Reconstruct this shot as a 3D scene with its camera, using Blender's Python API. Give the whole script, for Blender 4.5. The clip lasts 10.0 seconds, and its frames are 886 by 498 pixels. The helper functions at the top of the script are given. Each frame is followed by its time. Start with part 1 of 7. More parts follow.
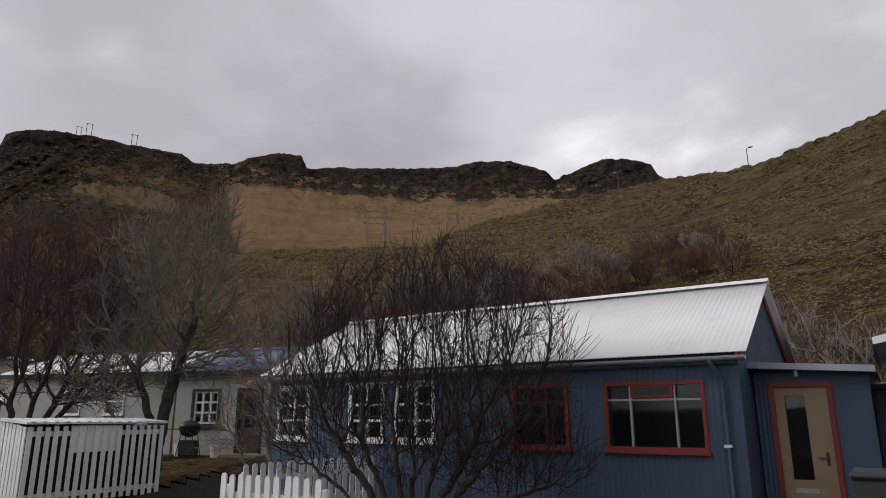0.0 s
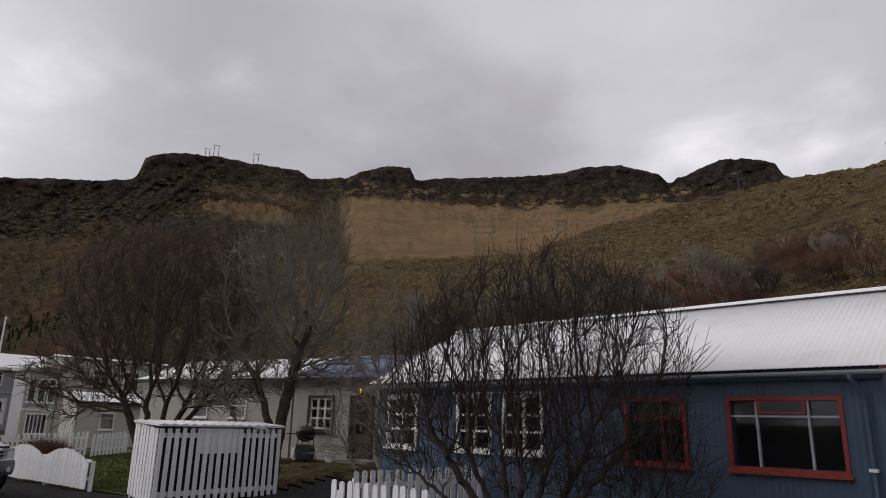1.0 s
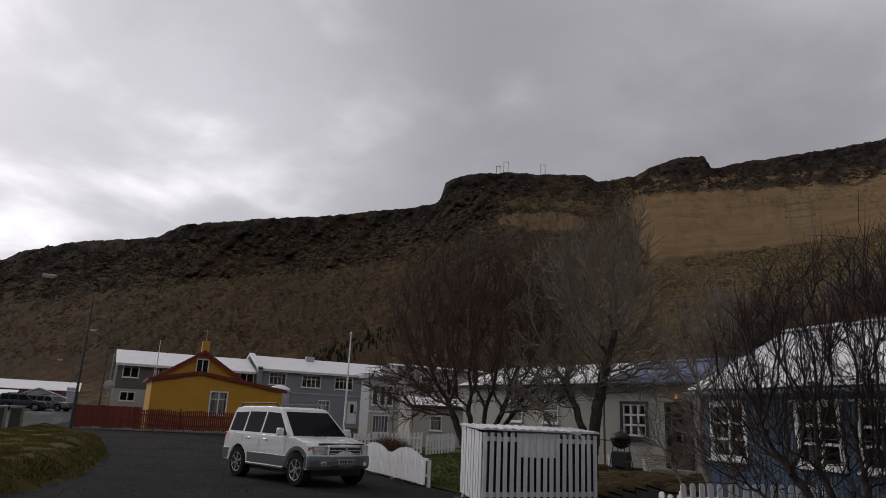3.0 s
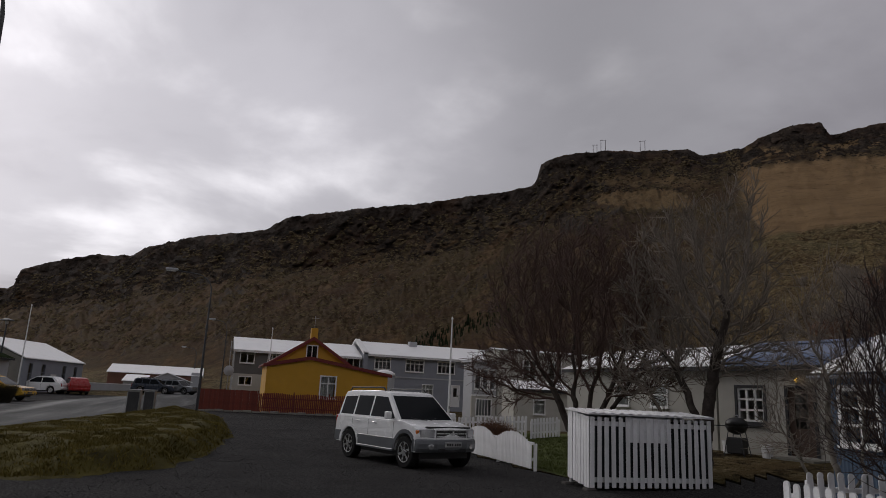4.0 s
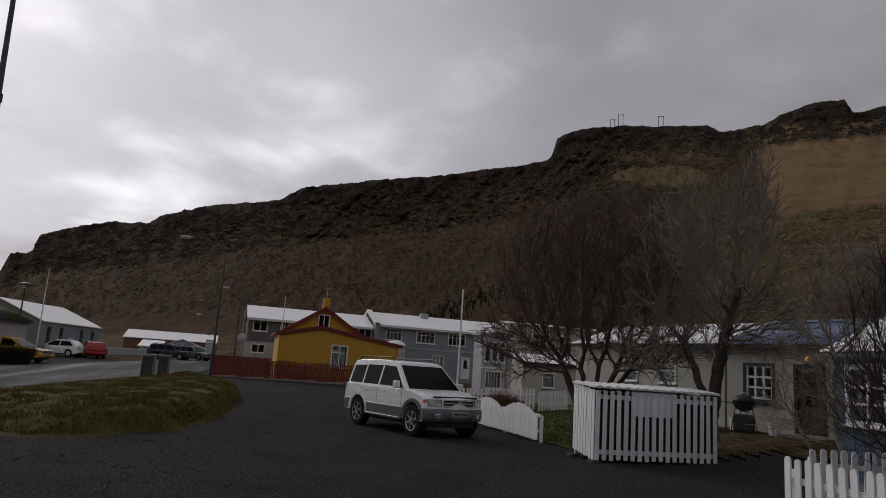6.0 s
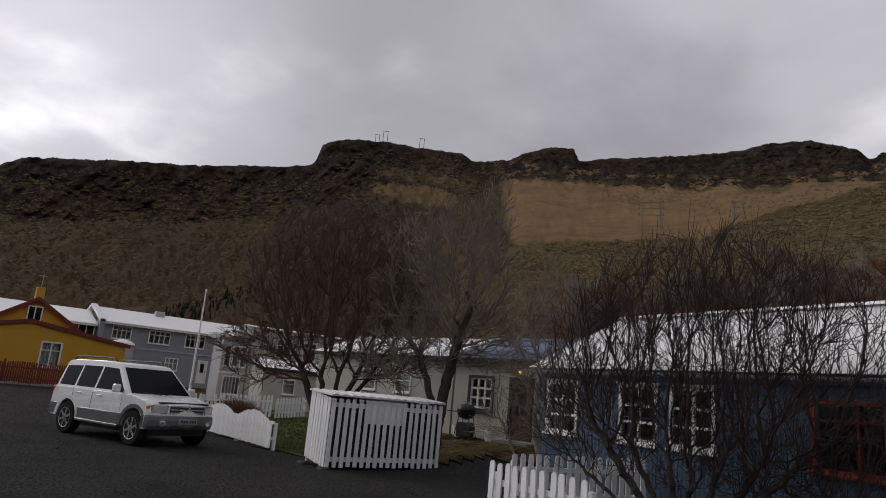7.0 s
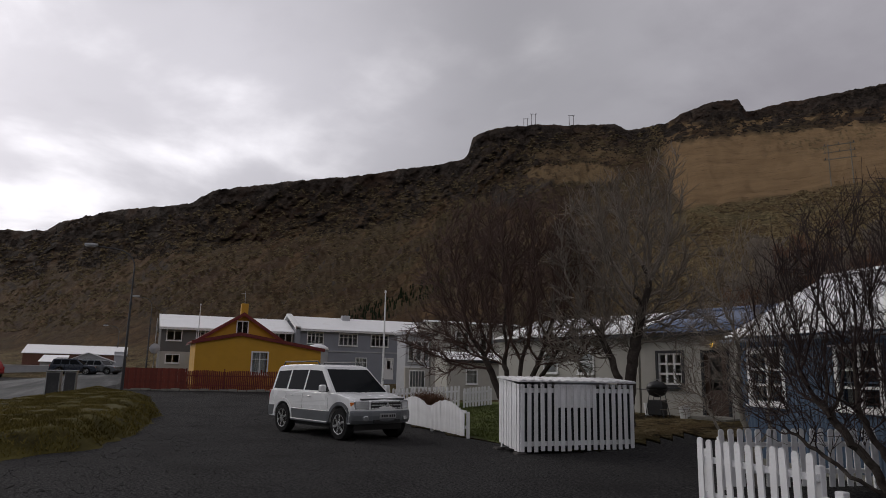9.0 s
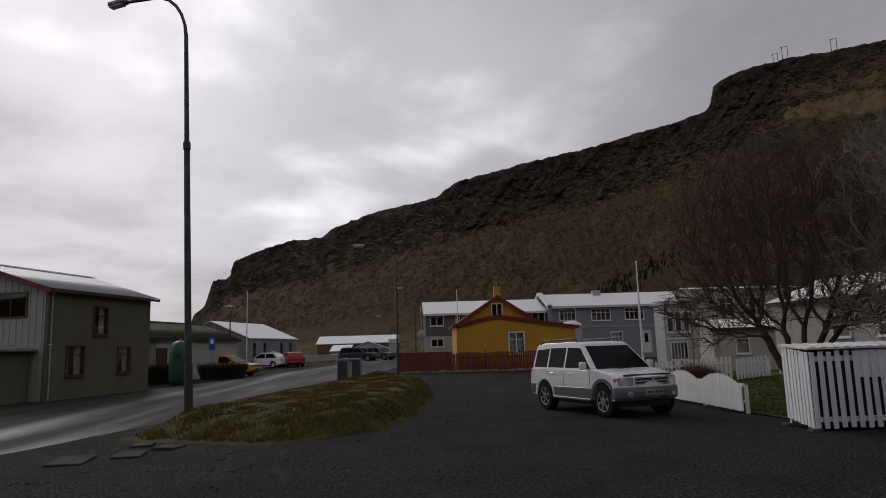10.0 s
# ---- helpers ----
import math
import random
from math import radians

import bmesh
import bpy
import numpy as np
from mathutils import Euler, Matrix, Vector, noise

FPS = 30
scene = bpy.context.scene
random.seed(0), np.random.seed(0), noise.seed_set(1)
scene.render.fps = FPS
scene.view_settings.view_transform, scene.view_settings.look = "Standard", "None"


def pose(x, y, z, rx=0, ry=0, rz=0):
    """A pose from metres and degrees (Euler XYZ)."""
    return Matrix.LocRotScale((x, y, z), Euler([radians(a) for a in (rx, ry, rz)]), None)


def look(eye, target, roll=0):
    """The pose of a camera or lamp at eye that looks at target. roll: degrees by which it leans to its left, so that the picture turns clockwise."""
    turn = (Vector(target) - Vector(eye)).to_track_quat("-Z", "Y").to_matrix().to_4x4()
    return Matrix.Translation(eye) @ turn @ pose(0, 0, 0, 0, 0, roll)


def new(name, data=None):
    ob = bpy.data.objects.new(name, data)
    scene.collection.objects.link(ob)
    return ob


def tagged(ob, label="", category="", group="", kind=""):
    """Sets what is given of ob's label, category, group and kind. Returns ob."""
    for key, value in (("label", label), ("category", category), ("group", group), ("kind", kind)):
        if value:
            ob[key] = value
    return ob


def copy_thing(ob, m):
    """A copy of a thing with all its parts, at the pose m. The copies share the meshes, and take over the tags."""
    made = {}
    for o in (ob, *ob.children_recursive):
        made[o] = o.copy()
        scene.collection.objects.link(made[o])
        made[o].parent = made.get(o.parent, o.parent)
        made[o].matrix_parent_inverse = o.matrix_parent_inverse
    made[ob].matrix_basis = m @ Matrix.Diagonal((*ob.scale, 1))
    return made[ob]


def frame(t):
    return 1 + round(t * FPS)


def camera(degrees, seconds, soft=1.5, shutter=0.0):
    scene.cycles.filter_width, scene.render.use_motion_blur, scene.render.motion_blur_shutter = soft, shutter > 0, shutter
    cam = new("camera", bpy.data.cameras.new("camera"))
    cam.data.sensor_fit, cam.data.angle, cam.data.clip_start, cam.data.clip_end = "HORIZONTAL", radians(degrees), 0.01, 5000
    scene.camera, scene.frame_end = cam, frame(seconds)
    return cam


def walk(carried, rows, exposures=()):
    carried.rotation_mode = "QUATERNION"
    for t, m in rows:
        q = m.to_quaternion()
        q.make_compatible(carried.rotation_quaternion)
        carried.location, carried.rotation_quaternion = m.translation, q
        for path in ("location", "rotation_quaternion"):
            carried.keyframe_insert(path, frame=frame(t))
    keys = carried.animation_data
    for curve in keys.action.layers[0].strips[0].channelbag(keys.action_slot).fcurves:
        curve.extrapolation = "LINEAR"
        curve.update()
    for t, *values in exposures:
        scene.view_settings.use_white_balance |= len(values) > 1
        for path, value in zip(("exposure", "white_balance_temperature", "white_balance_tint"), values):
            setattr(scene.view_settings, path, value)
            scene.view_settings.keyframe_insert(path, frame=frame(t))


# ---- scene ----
from mathutils.bvhtree import BVHTree
cam = camera(67.24, 10.0, soft=0.7)
PATH = [
    (0.0, pose(0.250, -0.206, 1.646, 104.163, 0.126, 28.258)),
    (0.5, pose(0.233, -0.054, 1.671, 104.515, -0.253, 34.751)),
    (1.0, pose(0.220, -0.047, 1.671, 104.821, -1.279, 37.479)),
    (1.5, pose(0.169, -0.070, 1.709, 104.963, -2.382, 45.456)),
    (2.0, pose(0.099, -0.074, 1.713, 105.091, -2.800, 50.731)),
    (2.5, pose(0.042, -0.035, 1.713, 104.776, -2.284, 57.415)),
    (2.7, pose(0.037, -0.027, 1.705, 104.614, -2.370, 59.801)),
    (4.0, pose(0.003, -0.081, 1.715, 102.631, -2.648, 71.365)),
    (4.5, pose(-0.080, -0.081, 1.727, 101.101, -2.719, 76.100)),
    (5.0, pose(-0.131, -0.027, 1.717, 100.066, -3.117, 79.928)),
    (5.2, pose(-0.103, -0.007, 1.717, 99.737, -3.318, 81.177)),
    (6.3, pose(0.082, 0.003, 1.676, 100.879, -4.118, 65.804)),
    (6.5, pose(0.122, 0.052, 1.707, 101.426, -4.222, 61.100)),
    (7.0, pose(0.148, 0.043, 1.708, 102.542, -5.134, 50.780)),
    (7.5, pose(0.184, -0.036, 1.691, 102.219, -4.630, 45.014)),
    (8.0, pose(0.231, -0.079, 1.674, 101.745, -3.677, 45.636)),
    (8.5, pose(0.125, -0.100, 1.677, 100.937, -1.940, 57.067)),
    (9.0, pose(0.101, -0.132, 1.695, 100.510, -1.129, 65.761)),
    (9.5, pose(0.028, -0.084, 1.715, 99.599, -0.086, 73.118)),
    (10.0, pose(-0.130, -0.150, 1.738, 98.629, 1.758, 87.152)),
]
walk(cam, PATH, exposures=[(0.0, 0.50), (1.0, 0.42), (2.5, 0.13), (4.0, -0.16), (5.0, -0.31), (6.5, -0.02), (7.5, 0.35), (8.0, 0.35), (9.0, 0.1), (10.0, -0.2)])

# ---- world, sun, exposure ----
SUN_AZ, SUN_EL = 118.0, 26.0          # degrees left of +y, degrees up
sun_dir = Vector((-math.sin(radians(SUN_AZ)) * math.cos(radians(SUN_EL)),
                  math.cos(radians(SUN_AZ)) * math.cos(radians(SUN_EL)), math.sin(radians(SUN_EL))))
world = bpy.data.worlds.new("overcast_sky")
scene.world = world
world.use_nodes = True
wt = world.node_tree
wt.nodes.clear()


def wn(kind, **vals):
    n = wt.nodes.new(kind)
    for k, v in vals.items():
        n.inputs[k].default_value = v
    return n


def wmath(op, a, b=None, c=None):
    n = wt.nodes.new("ShaderNodeMath")
    n.operation = op
    for i, s in enumerate((a, b, c)):
        if s is None:
            continue
        if isinstance(s, (int, float)):
            n.inputs[i].default_value = s
        else:
            wt.links.new(s, n.inputs[i])
    return n.outputs[0]


tc = wt.nodes.new("ShaderNodeTexCoord")
sep = wt.nodes.new("ShaderNodeSeparateXYZ")
wt.links.new(tc.outputs["Generated"], sep.inputs[0])
zz = wmath("ADD", wmath("MAXIMUM", sep.outputs[2], 0.0), 0.16)
cmb = wt.nodes.new("ShaderNodeCombineXYZ")
wt.links.new(wmath("DIVIDE", sep.outputs[0], zz), cmb.inputs[0])
wt.links.new(wmath("DIVIDE", sep.outputs[1], zz), cmb.inputs[1])


def cloud(scale, detail, rough, offset, distort=0.0):
    mp = wt.nodes.new("ShaderNodeMapping")
    mp.inputs["Location"].default_value = offset
    wt.links.new(cmb.outputs[0], mp.inputs[0])
    n = wn("ShaderNodeTexNoise", Scale=scale, Detail=detail, Roughness=rough, Distortion=distort)
    wt.links.new(mp.outputs[0], n.inputs["Vector"])
    return n.outputs["Fac"]


big, small = cloud(0.55, 3, 0.5, (3.1, 1.7, 0)), cloud(1.3, 7, 0.50, (7.7, 2.2, 0.4), 0.2)
mixc = wmath("ADD", wmath("MULTIPLY", big, 0.55), wmath("MULTIPLY", small, 0.45))
ramp = wt.nodes.new("ShaderNodeValToRGB")
ramp.color_ramp.interpolation = "EASE"
e = ramp.color_ramp.elements
e[0].position, e[0].color = 0.36, (0.296, 0.282, 0.310, 1)
e[1].position, e[1].color = 0.66, (1.01, 0.985, 1.025, 1)
mid = e.new(0.50)
mid.color = (0.440, 0.426, 0.460, 1)
wt.links.new(mixc, ramp.inputs[0])
dot = wt.nodes.new("ShaderNodeVectorMath")
dot.operation = "DOT_PRODUCT"
wt.links.new(tc.outputs["Generated"], dot.inputs[0])
dot.inputs[1].default_value = sun_dir
glow = wmath("POWER", wmath("MAXIMUM", dot.outputs["Value"], 0.0), 5.0)
gain = wmath("ADD", 0.86, wmath("MULTIPLY", glow, 0.9))
for az_c, el_c, sharp, amount in ((115, 20, 30, 0.42), (83, 24, 70, 0.26), (63, 28, 26, -0.22), (15, 31, 40, 0.26), (70, 23, 120, 0.16), (100, 28, 40, -0.14), (38, 29, 34, 0.20)):
    lobe = wt.nodes.new("ShaderNodeVectorMath")        # thin and thick places of the cloud sheet
    lobe.operation = "DOT_PRODUCT"
    wt.links.new(tc.outputs["Generated"], lobe.inputs[0])
    lobe.inputs[1].default_value = (-math.sin(radians(az_c)) * math.cos(radians(el_c)), math.cos(radians(az_c)) * math.cos(radians(el_c)), math.sin(radians(el_c)))
    gain = wmath("ADD", gain, wmath("MULTIPLY", wmath("POWER", wmath("MAXIMUM", lobe.outputs["Value"], 0.0), float(sharp)), amount))
cl = wt.nodes.new("ShaderNodeVectorMath")
cl.operation = "SCALE"
wt.links.new(ramp.outputs[0], cl.inputs[0])
wt.links.new(gain, cl.inputs["Scale"])
sky = wt.nodes.new("ShaderNodeTexSky")
sky.sky_type, sky.sun_disc = "NISHITA", False
sky.sun_elevation, sky.sun_rotation = radians(SUN_EL), radians(-SUN_AZ)
b_sky, b_cloud = wn("ShaderNodeBackground", Strength=0.06), wn("ShaderNodeBackground", Strength=1.0)
wt.links.new(sky.outputs[0], b_sky.inputs[0])
wt.links.new(cl.outputs[0], b_cloud.inputs[0])
mixs = wn("ShaderNodeMixShader", Fac=0.93)
wt.links.new(b_sky.outputs[0], mixs.inputs[1])
wt.links.new(b_cloud.outputs[0], mixs.inputs[2])
wo = wt.nodes.new("ShaderNodeOutputWorld")
wt.links.new(mixs.outputs[0], wo.inputs[0])
sun = new("sun", bpy.data.lights.new("sun", "SUN"))
sun.data.energy, sun.data.angle, sun.data.color = 0.7, radians(18), (1.0, 0.96, 0.9)
sun.matrix_world = look((0, 0, 60), Vector((0, 0, 60)) - sun_dir)


# ---- materials ----
def mat(name, color, rough=0.7, var=0.25, scale=6.0, fine=60.0, bump=0.15, metal=0.0, stain=None, stain_amt=0.0, stain_scale=1.5, spec=0.5, rand=0.0):
    """A surface with colour variation at two scales, optional stains and a fine relief; sizes per metre."""
    m = bpy.data.materials.new(name)
    m.use_nodes = True
    nt = m.node_tree
    p = nt.nodes["Principled BSDF"]
    co = nt.nodes.new("ShaderNodeTexCoord").outputs["Object"]

    def noise_fac(s, d=4, r=0.6):
        n = nt.nodes.new("ShaderNodeTexNoise")
        n.inputs["Scale"].default_value, n.inputs["Detail"].default_value, n.inputs["Roughness"].default_value = s, d, r
        nt.links.new(co, n.inputs["Vector"])
        return n.outputs["Fac"]

    def mix(fac, a, b):
        n = nt.nodes.new("ShaderNodeMix")
        n.data_type = "RGBA"
        for i, v in ((6, a), (7, b)):
            if isinstance(v, tuple):
                n.inputs[i].default_value = (*v, 1)
            else:
                nt.links.new(v, n.inputs[i])
        if isinstance(fac, float):
            n.inputs[0].default_value = fac
        else:
            nt.links.new(fac, n.inputs[0])
        return n.outputs[2]

    def rng(fac, lo, hi, a=0.0, b=1.0):
        n = nt.nodes.new("ShaderNodeMapRange")
        n.inputs[1].default_value, n.inputs[2].default_value, n.inputs[3].default_value, n.inputs[4].default_value = lo, hi, a, b
        nt.links.new(fac, n.inputs[0])
        return n.outputs[0]

    dark = tuple(c * (1 - var) for c in color)
    lite = tuple(min(1, c * (1 + var)) for c in color)
    col = mix(rng(noise_fac(scale), 0.3, 0.7), dark, lite)
    col = mix(rng(noise_fac(fine, 3), 0.35, 0.75, 0.0, 0.5), col, dark)
    if stain:
        col = mix(rng(noise_fac(stain_scale, 6, 0.7), 0.52, 0.72, 0.0, stain_amt), col, stain)
    if rand:
        oi = nt.nodes.new("ShaderNodeObjectInfo")
        hs = nt.nodes.new("ShaderNodeHueSaturation")
        nt.links.new(rng(oi.outputs["Random"], 0.0, 1.0, 1 - rand, 1 + rand), hs.inputs["Value"])
        nt.links.new(col, hs.inputs["Color"])
        col = hs.outputs[0]
    nt.links.new(col, p.inputs["Base Color"])
    nt.links.new(rng(noise_fac(scale * 2.3), 0.3, 0.7, max(0.02, rough - 0.1), min(1, rough + 0.1)), p.inputs["Roughness"])
    p.inputs["Metallic"].default_value = metal
    p.inputs["Specular IOR Level"].default_value = spec if rough < 0.8 else spec * 0.2
    if bump:
        bn = nt.nodes.new("ShaderNodeBump")
        bn.inputs["Strength"].default_value, bn.inputs["Distance"].default_value = bump, 0.02
        nt.links.new(noise_fac(fine, 5), bn.inputs["Height"])
        nt.links.new(bn.outputs[0], p.inputs["Normal"])
    return m


def glass_mat(name, tint=(0.9, 0.95, 0.95), rough=0.02):
    m = bpy.data.materials.new(name)
    m.use_nodes = True
    p = m.node_tree.nodes["Principled BSDF"]
    p.inputs["Base Color"].default_value = (*tint, 1)
    p.inputs["Roughness"].default_value, p.inputs["Transmission Weight"].default_value, p.inputs["IOR"].default_value = rough, 1.0, 1.45
    return m


def lamp_mat(name, color, strength):
    m = bpy.data.materials.new(name)
    m.use_nodes = True
    p = m.node_tree.nodes["Principled BSDF"]
    p.inputs["Base Color"].default_value = (*color, 1)
    p.inputs["Emission Color"].default_value = (*color, 1)
    p.inputs["Emission Strength"].default_value = strength
    return m


WHITE_PAINT = mat("white_paint", (0.84, 0.84, 0.85), 0.6, 0.08, 3, 40, 0.1, stain=(0.42, 0.41, 0.37), stain_amt=0.5, stain_scale=2.5, rand=0.06)
WHITE_TRIM = mat("white_trim_paint", (0.78, 0.78, 0.77), 0.5, 0.06, 5, 60, 0.05)
WHITE_RENDER = mat("white_wall_render", (0.48, 0.465, 0.42), 0.85, 0.08, 1.2, 90, 0.3, stain=(0.36, 0.33, 0.28), stain_amt=0.35, stain_scale=0.9)
WHITE_ROOF = mat("white_painted_roof_sheet", (0.86, 0.86, 0.86), 0.45, 0.05, 0.8, 30, 0.04, stain=(0.52, 0.49, 0.45), stain_amt=0.35, stain_scale=0.8)
BLUE_WALL = mat("blue_painted_sheet", (0.058, 0.096, 0.152), 0.5, 0.10, 0.9, 25, 0.05, stain=(0.07, 0.10, 0.15), stain_amt=0.4)
BLUE_ROOF = mat("blue_roof_sheet", (0.085, 0.125, 0.22), 0.4, 0.10, 0.7, 25, 0.05)
RED_TRIM = mat("red_painted_trim", (0.25, 0.030, 0.022), 0.5, 0.12, 4, 50, 0.08)
DARK_RED = mat("dark_red_trim", (0.16, 0.018, 0.015), 0.55, 0.15, 4, 50, 0.08)
TAN_DOOR = mat("tan_varnished_door", (0.33, 0.24, 0.13), 0.45, 0.12, 3, 35, 0.08)
BROWN_DOOR = mat("brown_door_wood", (0.075, 0.042, 0.028), 0.5, 0.2, 3, 35, 0.1)
BLACK_TRIM = mat("black_window_trim", (0.018, 0.018, 0.022), 0.5, 0.15, 4, 50, 0.05)
STEEL = mat("galvanised_steel", (0.42, 0.43, 0.44), 0.4, 0.15, 4, 40, 0.05, metal=0.7)
GUTTER = mat("grey_gutter", (0.34, 0.36, 0.40), 0.6, 0.1, 4, 40, 0.03)
DARK_STEEL = mat("dark_painted_steel", (0.035, 0.037, 0.042), 0.45, 0.15, 3, 40, 0.05)
POLE_GREY = mat("weathered_pole_steel", (0.06, 0.062, 0.066), 0.5, 0.25, 1.5, 40, 0.08, metal=0.3, stain=(0.20, 0.20, 0.20), stain_amt=0.5)
YELLOW_WALL = mat("yellow_wall_paint", (0.56, 0.30, 0.022), 0.65, 0.07, 0.8, 40, 0.1, stain=(0.42, 0.22, 0.03), stain_amt=0.3)
RED_FENCE = mat("red_brown_fence_stain", (0.17, 0.030, 0.016), 0.65, 0.2, 3, 40, 0.15, rand=0.18)
GREY_WALL = mat("blue_grey_wall_paint", (0.27, 0.285, 0.32), 0.75, 0.07, 0.7, 50, 0.15, stain=(0.2, 0.2, 0.21), stain_amt=0.3)
LIGHT_GREY_WALL = mat("light_grey_wall_paint", (0.42, 0.43, 0.45), 0.75, 0.07, 0.7, 50, 0.15, stain=(0.3, 0.3, 0.3), stain_amt=0.3)
OLIVE_WALL = mat("olive_grey_wall_render", (0.155, 0.148, 0.115), 0.85, 0.07, 0.6, 70, 0.25, stain=(0.13, 0.12, 0.10), stain_amt=0.35)
TAUPE_WALL = mat("taupe_wall_paint", (0.15, 0.145, 0.14), 0.8, 0.1, 0.7, 50, 0.15)
PALE_SHEET = mat("pale_ribbed_sheet", (0.38, 0.38, 0.35), 0.6, 0.08, 0.8, 40, 0.05)
GREEN_ROOF = mat("green_roof_sheet", (0.030, 0.046, 0.018), 0.85, 0.15, 0.7, 30, 0.05)
BARE_CONCRETE = mat("stained_concrete", (0.26, 0.25, 0.22), 0.9, 0.2, 0.9, 60, 0.4, stain=(0.12, 0.11, 0.09), stain_amt=0.7, stain_scale=0.8)
RUST_SHEET = mat("rust_brown_sheet", (0.16, 0.07, 0.045), 0.7, 0.2, 1, 30, 0.1)
DARK_INSIDE = mat("dark_interior", (0.02, 0.02, 0.02), 0.9, 0.2, 1, 20, 0)
CURTAIN = mat("pale_curtain", (0.55, 0.54, 0.52), 0.9, 0.1, 6, 60, 0.1)
GLASS = glass_mat("window_glass")
CAR_GLASS = glass_mat("tinted_car_glass", (0.10, 0.11, 0.12), 0.02)
CAR_WHITE = mat("pearl_white_car_paint", (0.83, 0.84, 0.84), 0.22, 0.02, 1, 30, 0.0, stain=(0.50, 0.48, 0.44), stain_amt=0.18)
CAR_SILVER = mat("silver_car_paint", (0.15, 0.16, 0.172), 0.40, 0.05, 2, 30, 0.0, metal=0.3)
CAR_RED = mat("red_car_paint", (0.30, 0.02, 0.02), 0.3, 0.05, 2, 30, 0.0)
CAR_YELLOW = mat("yellow_car_paint", (0.55, 0.33, 0.03), 0.3, 0.05, 2, 30, 0.0)
CAR_DARK = mat("dark_blue_car_paint", (0.03, 0.04, 0.06), 0.3, 0.05, 2, 30, 0.0)
RUBBER = mat("tyre_rubber", (0.018, 0.018, 0.018), 0.85, 0.2, 8, 80, 0.2)
ALLOY = mat("alloy_wheel", (0.55, 0.56, 0.57), 0.3, 0.08, 6, 40, 0.0, metal=0.8)
BLACK_PLASTIC = mat("black_plastic", (0.02, 0.02, 0.022), 0.5, 0.15, 6, 60, 0.05)
HEADLIGHT = mat("clear_headlight", (0.52, 0.53, 0.54), 0.12, 0.2, 14, 60, 0.0, metal=0.6)
AMBER = mat("amber_indicator", (0.65, 0.18, 0.03), 0.25, 0.1, 8, 40, 0.0)
TAIL_RED = mat("red_tail_light", (0.35, 0.01, 0.01), 0.25, 0.1, 8, 40, 0.0)
BARK_GREY = mat("lichen_grey_bark", (0.24, 0.22, 0.185), 0.9, 0.35, 6, 40, 0.6, stain=(0.05, 0.045, 0.035), stain_amt=0.8, stain_scale=3)
BARK_DARK = mat("dark_bark", (0.072, 0.060, 0.052), 0.9, 0.35, 6, 40, 0.6, stain=(0.14, 0.13, 0.11), stain_amt=0.4, stain_scale=3)
TWIG_PALE = mat("pale_twigs", (0.25, 0.215, 0.18), 0.85, 0.3, 2, 30, 0.2)
TWIG_RED = mat("reddish_twigs", (0.125, 0.084, 0.072), 0.85, 0.3, 2, 30, 0.2)
TWIG_DARK = mat("dark_twigs", (0.062, 0.046, 0.043), 0.85, 0.3, 2, 30, 0.2)
TWIG_BROWN = mat("brown_twigs", (0.175, 0.098, 0.066), 0.85, 0.3, 2, 30, 0.2)
CONIFER = mat("dark_conifer_needles", (0.022, 0.032, 0.015), 0.9, 0.4, 1.2, 8, 0.6)
GRASS_BLADE = mat("winter_grass_blades", (0.140, 0.112, 0.030), 0.8, 0.45, 0.9, 8, 0.1)
LAWN_BLADE = mat("lawn_grass_blades", (0.095, 0.115, 0.034), 0.8, 0.35, 0.9, 8, 0.1)
BIN_AND_SHADE = mat("dark_green_grey_bin_and_shade", (0.03, 0.036, 0.04), 0.5, 0.1, 3, 40, 0.05)
TANK_GREEN = mat("green_fibreglass", (0.018, 0.085, 0.050), 0.4, 0.1, 2, 30, 0.03)
SIGN_BLUE = mat("blue_sign_enamel", (0.03, 0.10, 0.40), 0.4, 0.05, 4, 40, 0)
HEDGE = mat("dark_hedge_twigs", (0.045, 0.040, 0.026), 0.9, 0.4, 3, 30, 0.5)
LAMP_GLASS = mat("lamp_diffuser", (0.6, 0.6, 0.6), 0.3, 0.05, 6, 40, 0)
PORCH_GLOW = lamp_mat("porch_lamp_glow", (1.0, 0.55, 0.06), 1.6)
SLAB_GREY = mat("dirty_slab_concrete", (0.050, 0.048, 0.045), 0.9, 0.25, 2, 50, 0.4, stain=(0.03, 0.03, 0.028), stain_amt=0.7)
STONE = mat("dark_lava_stone", (0.075, 0.07, 0.066), 0.9, 0.3, 4, 40, 0.5, rand=0.25)


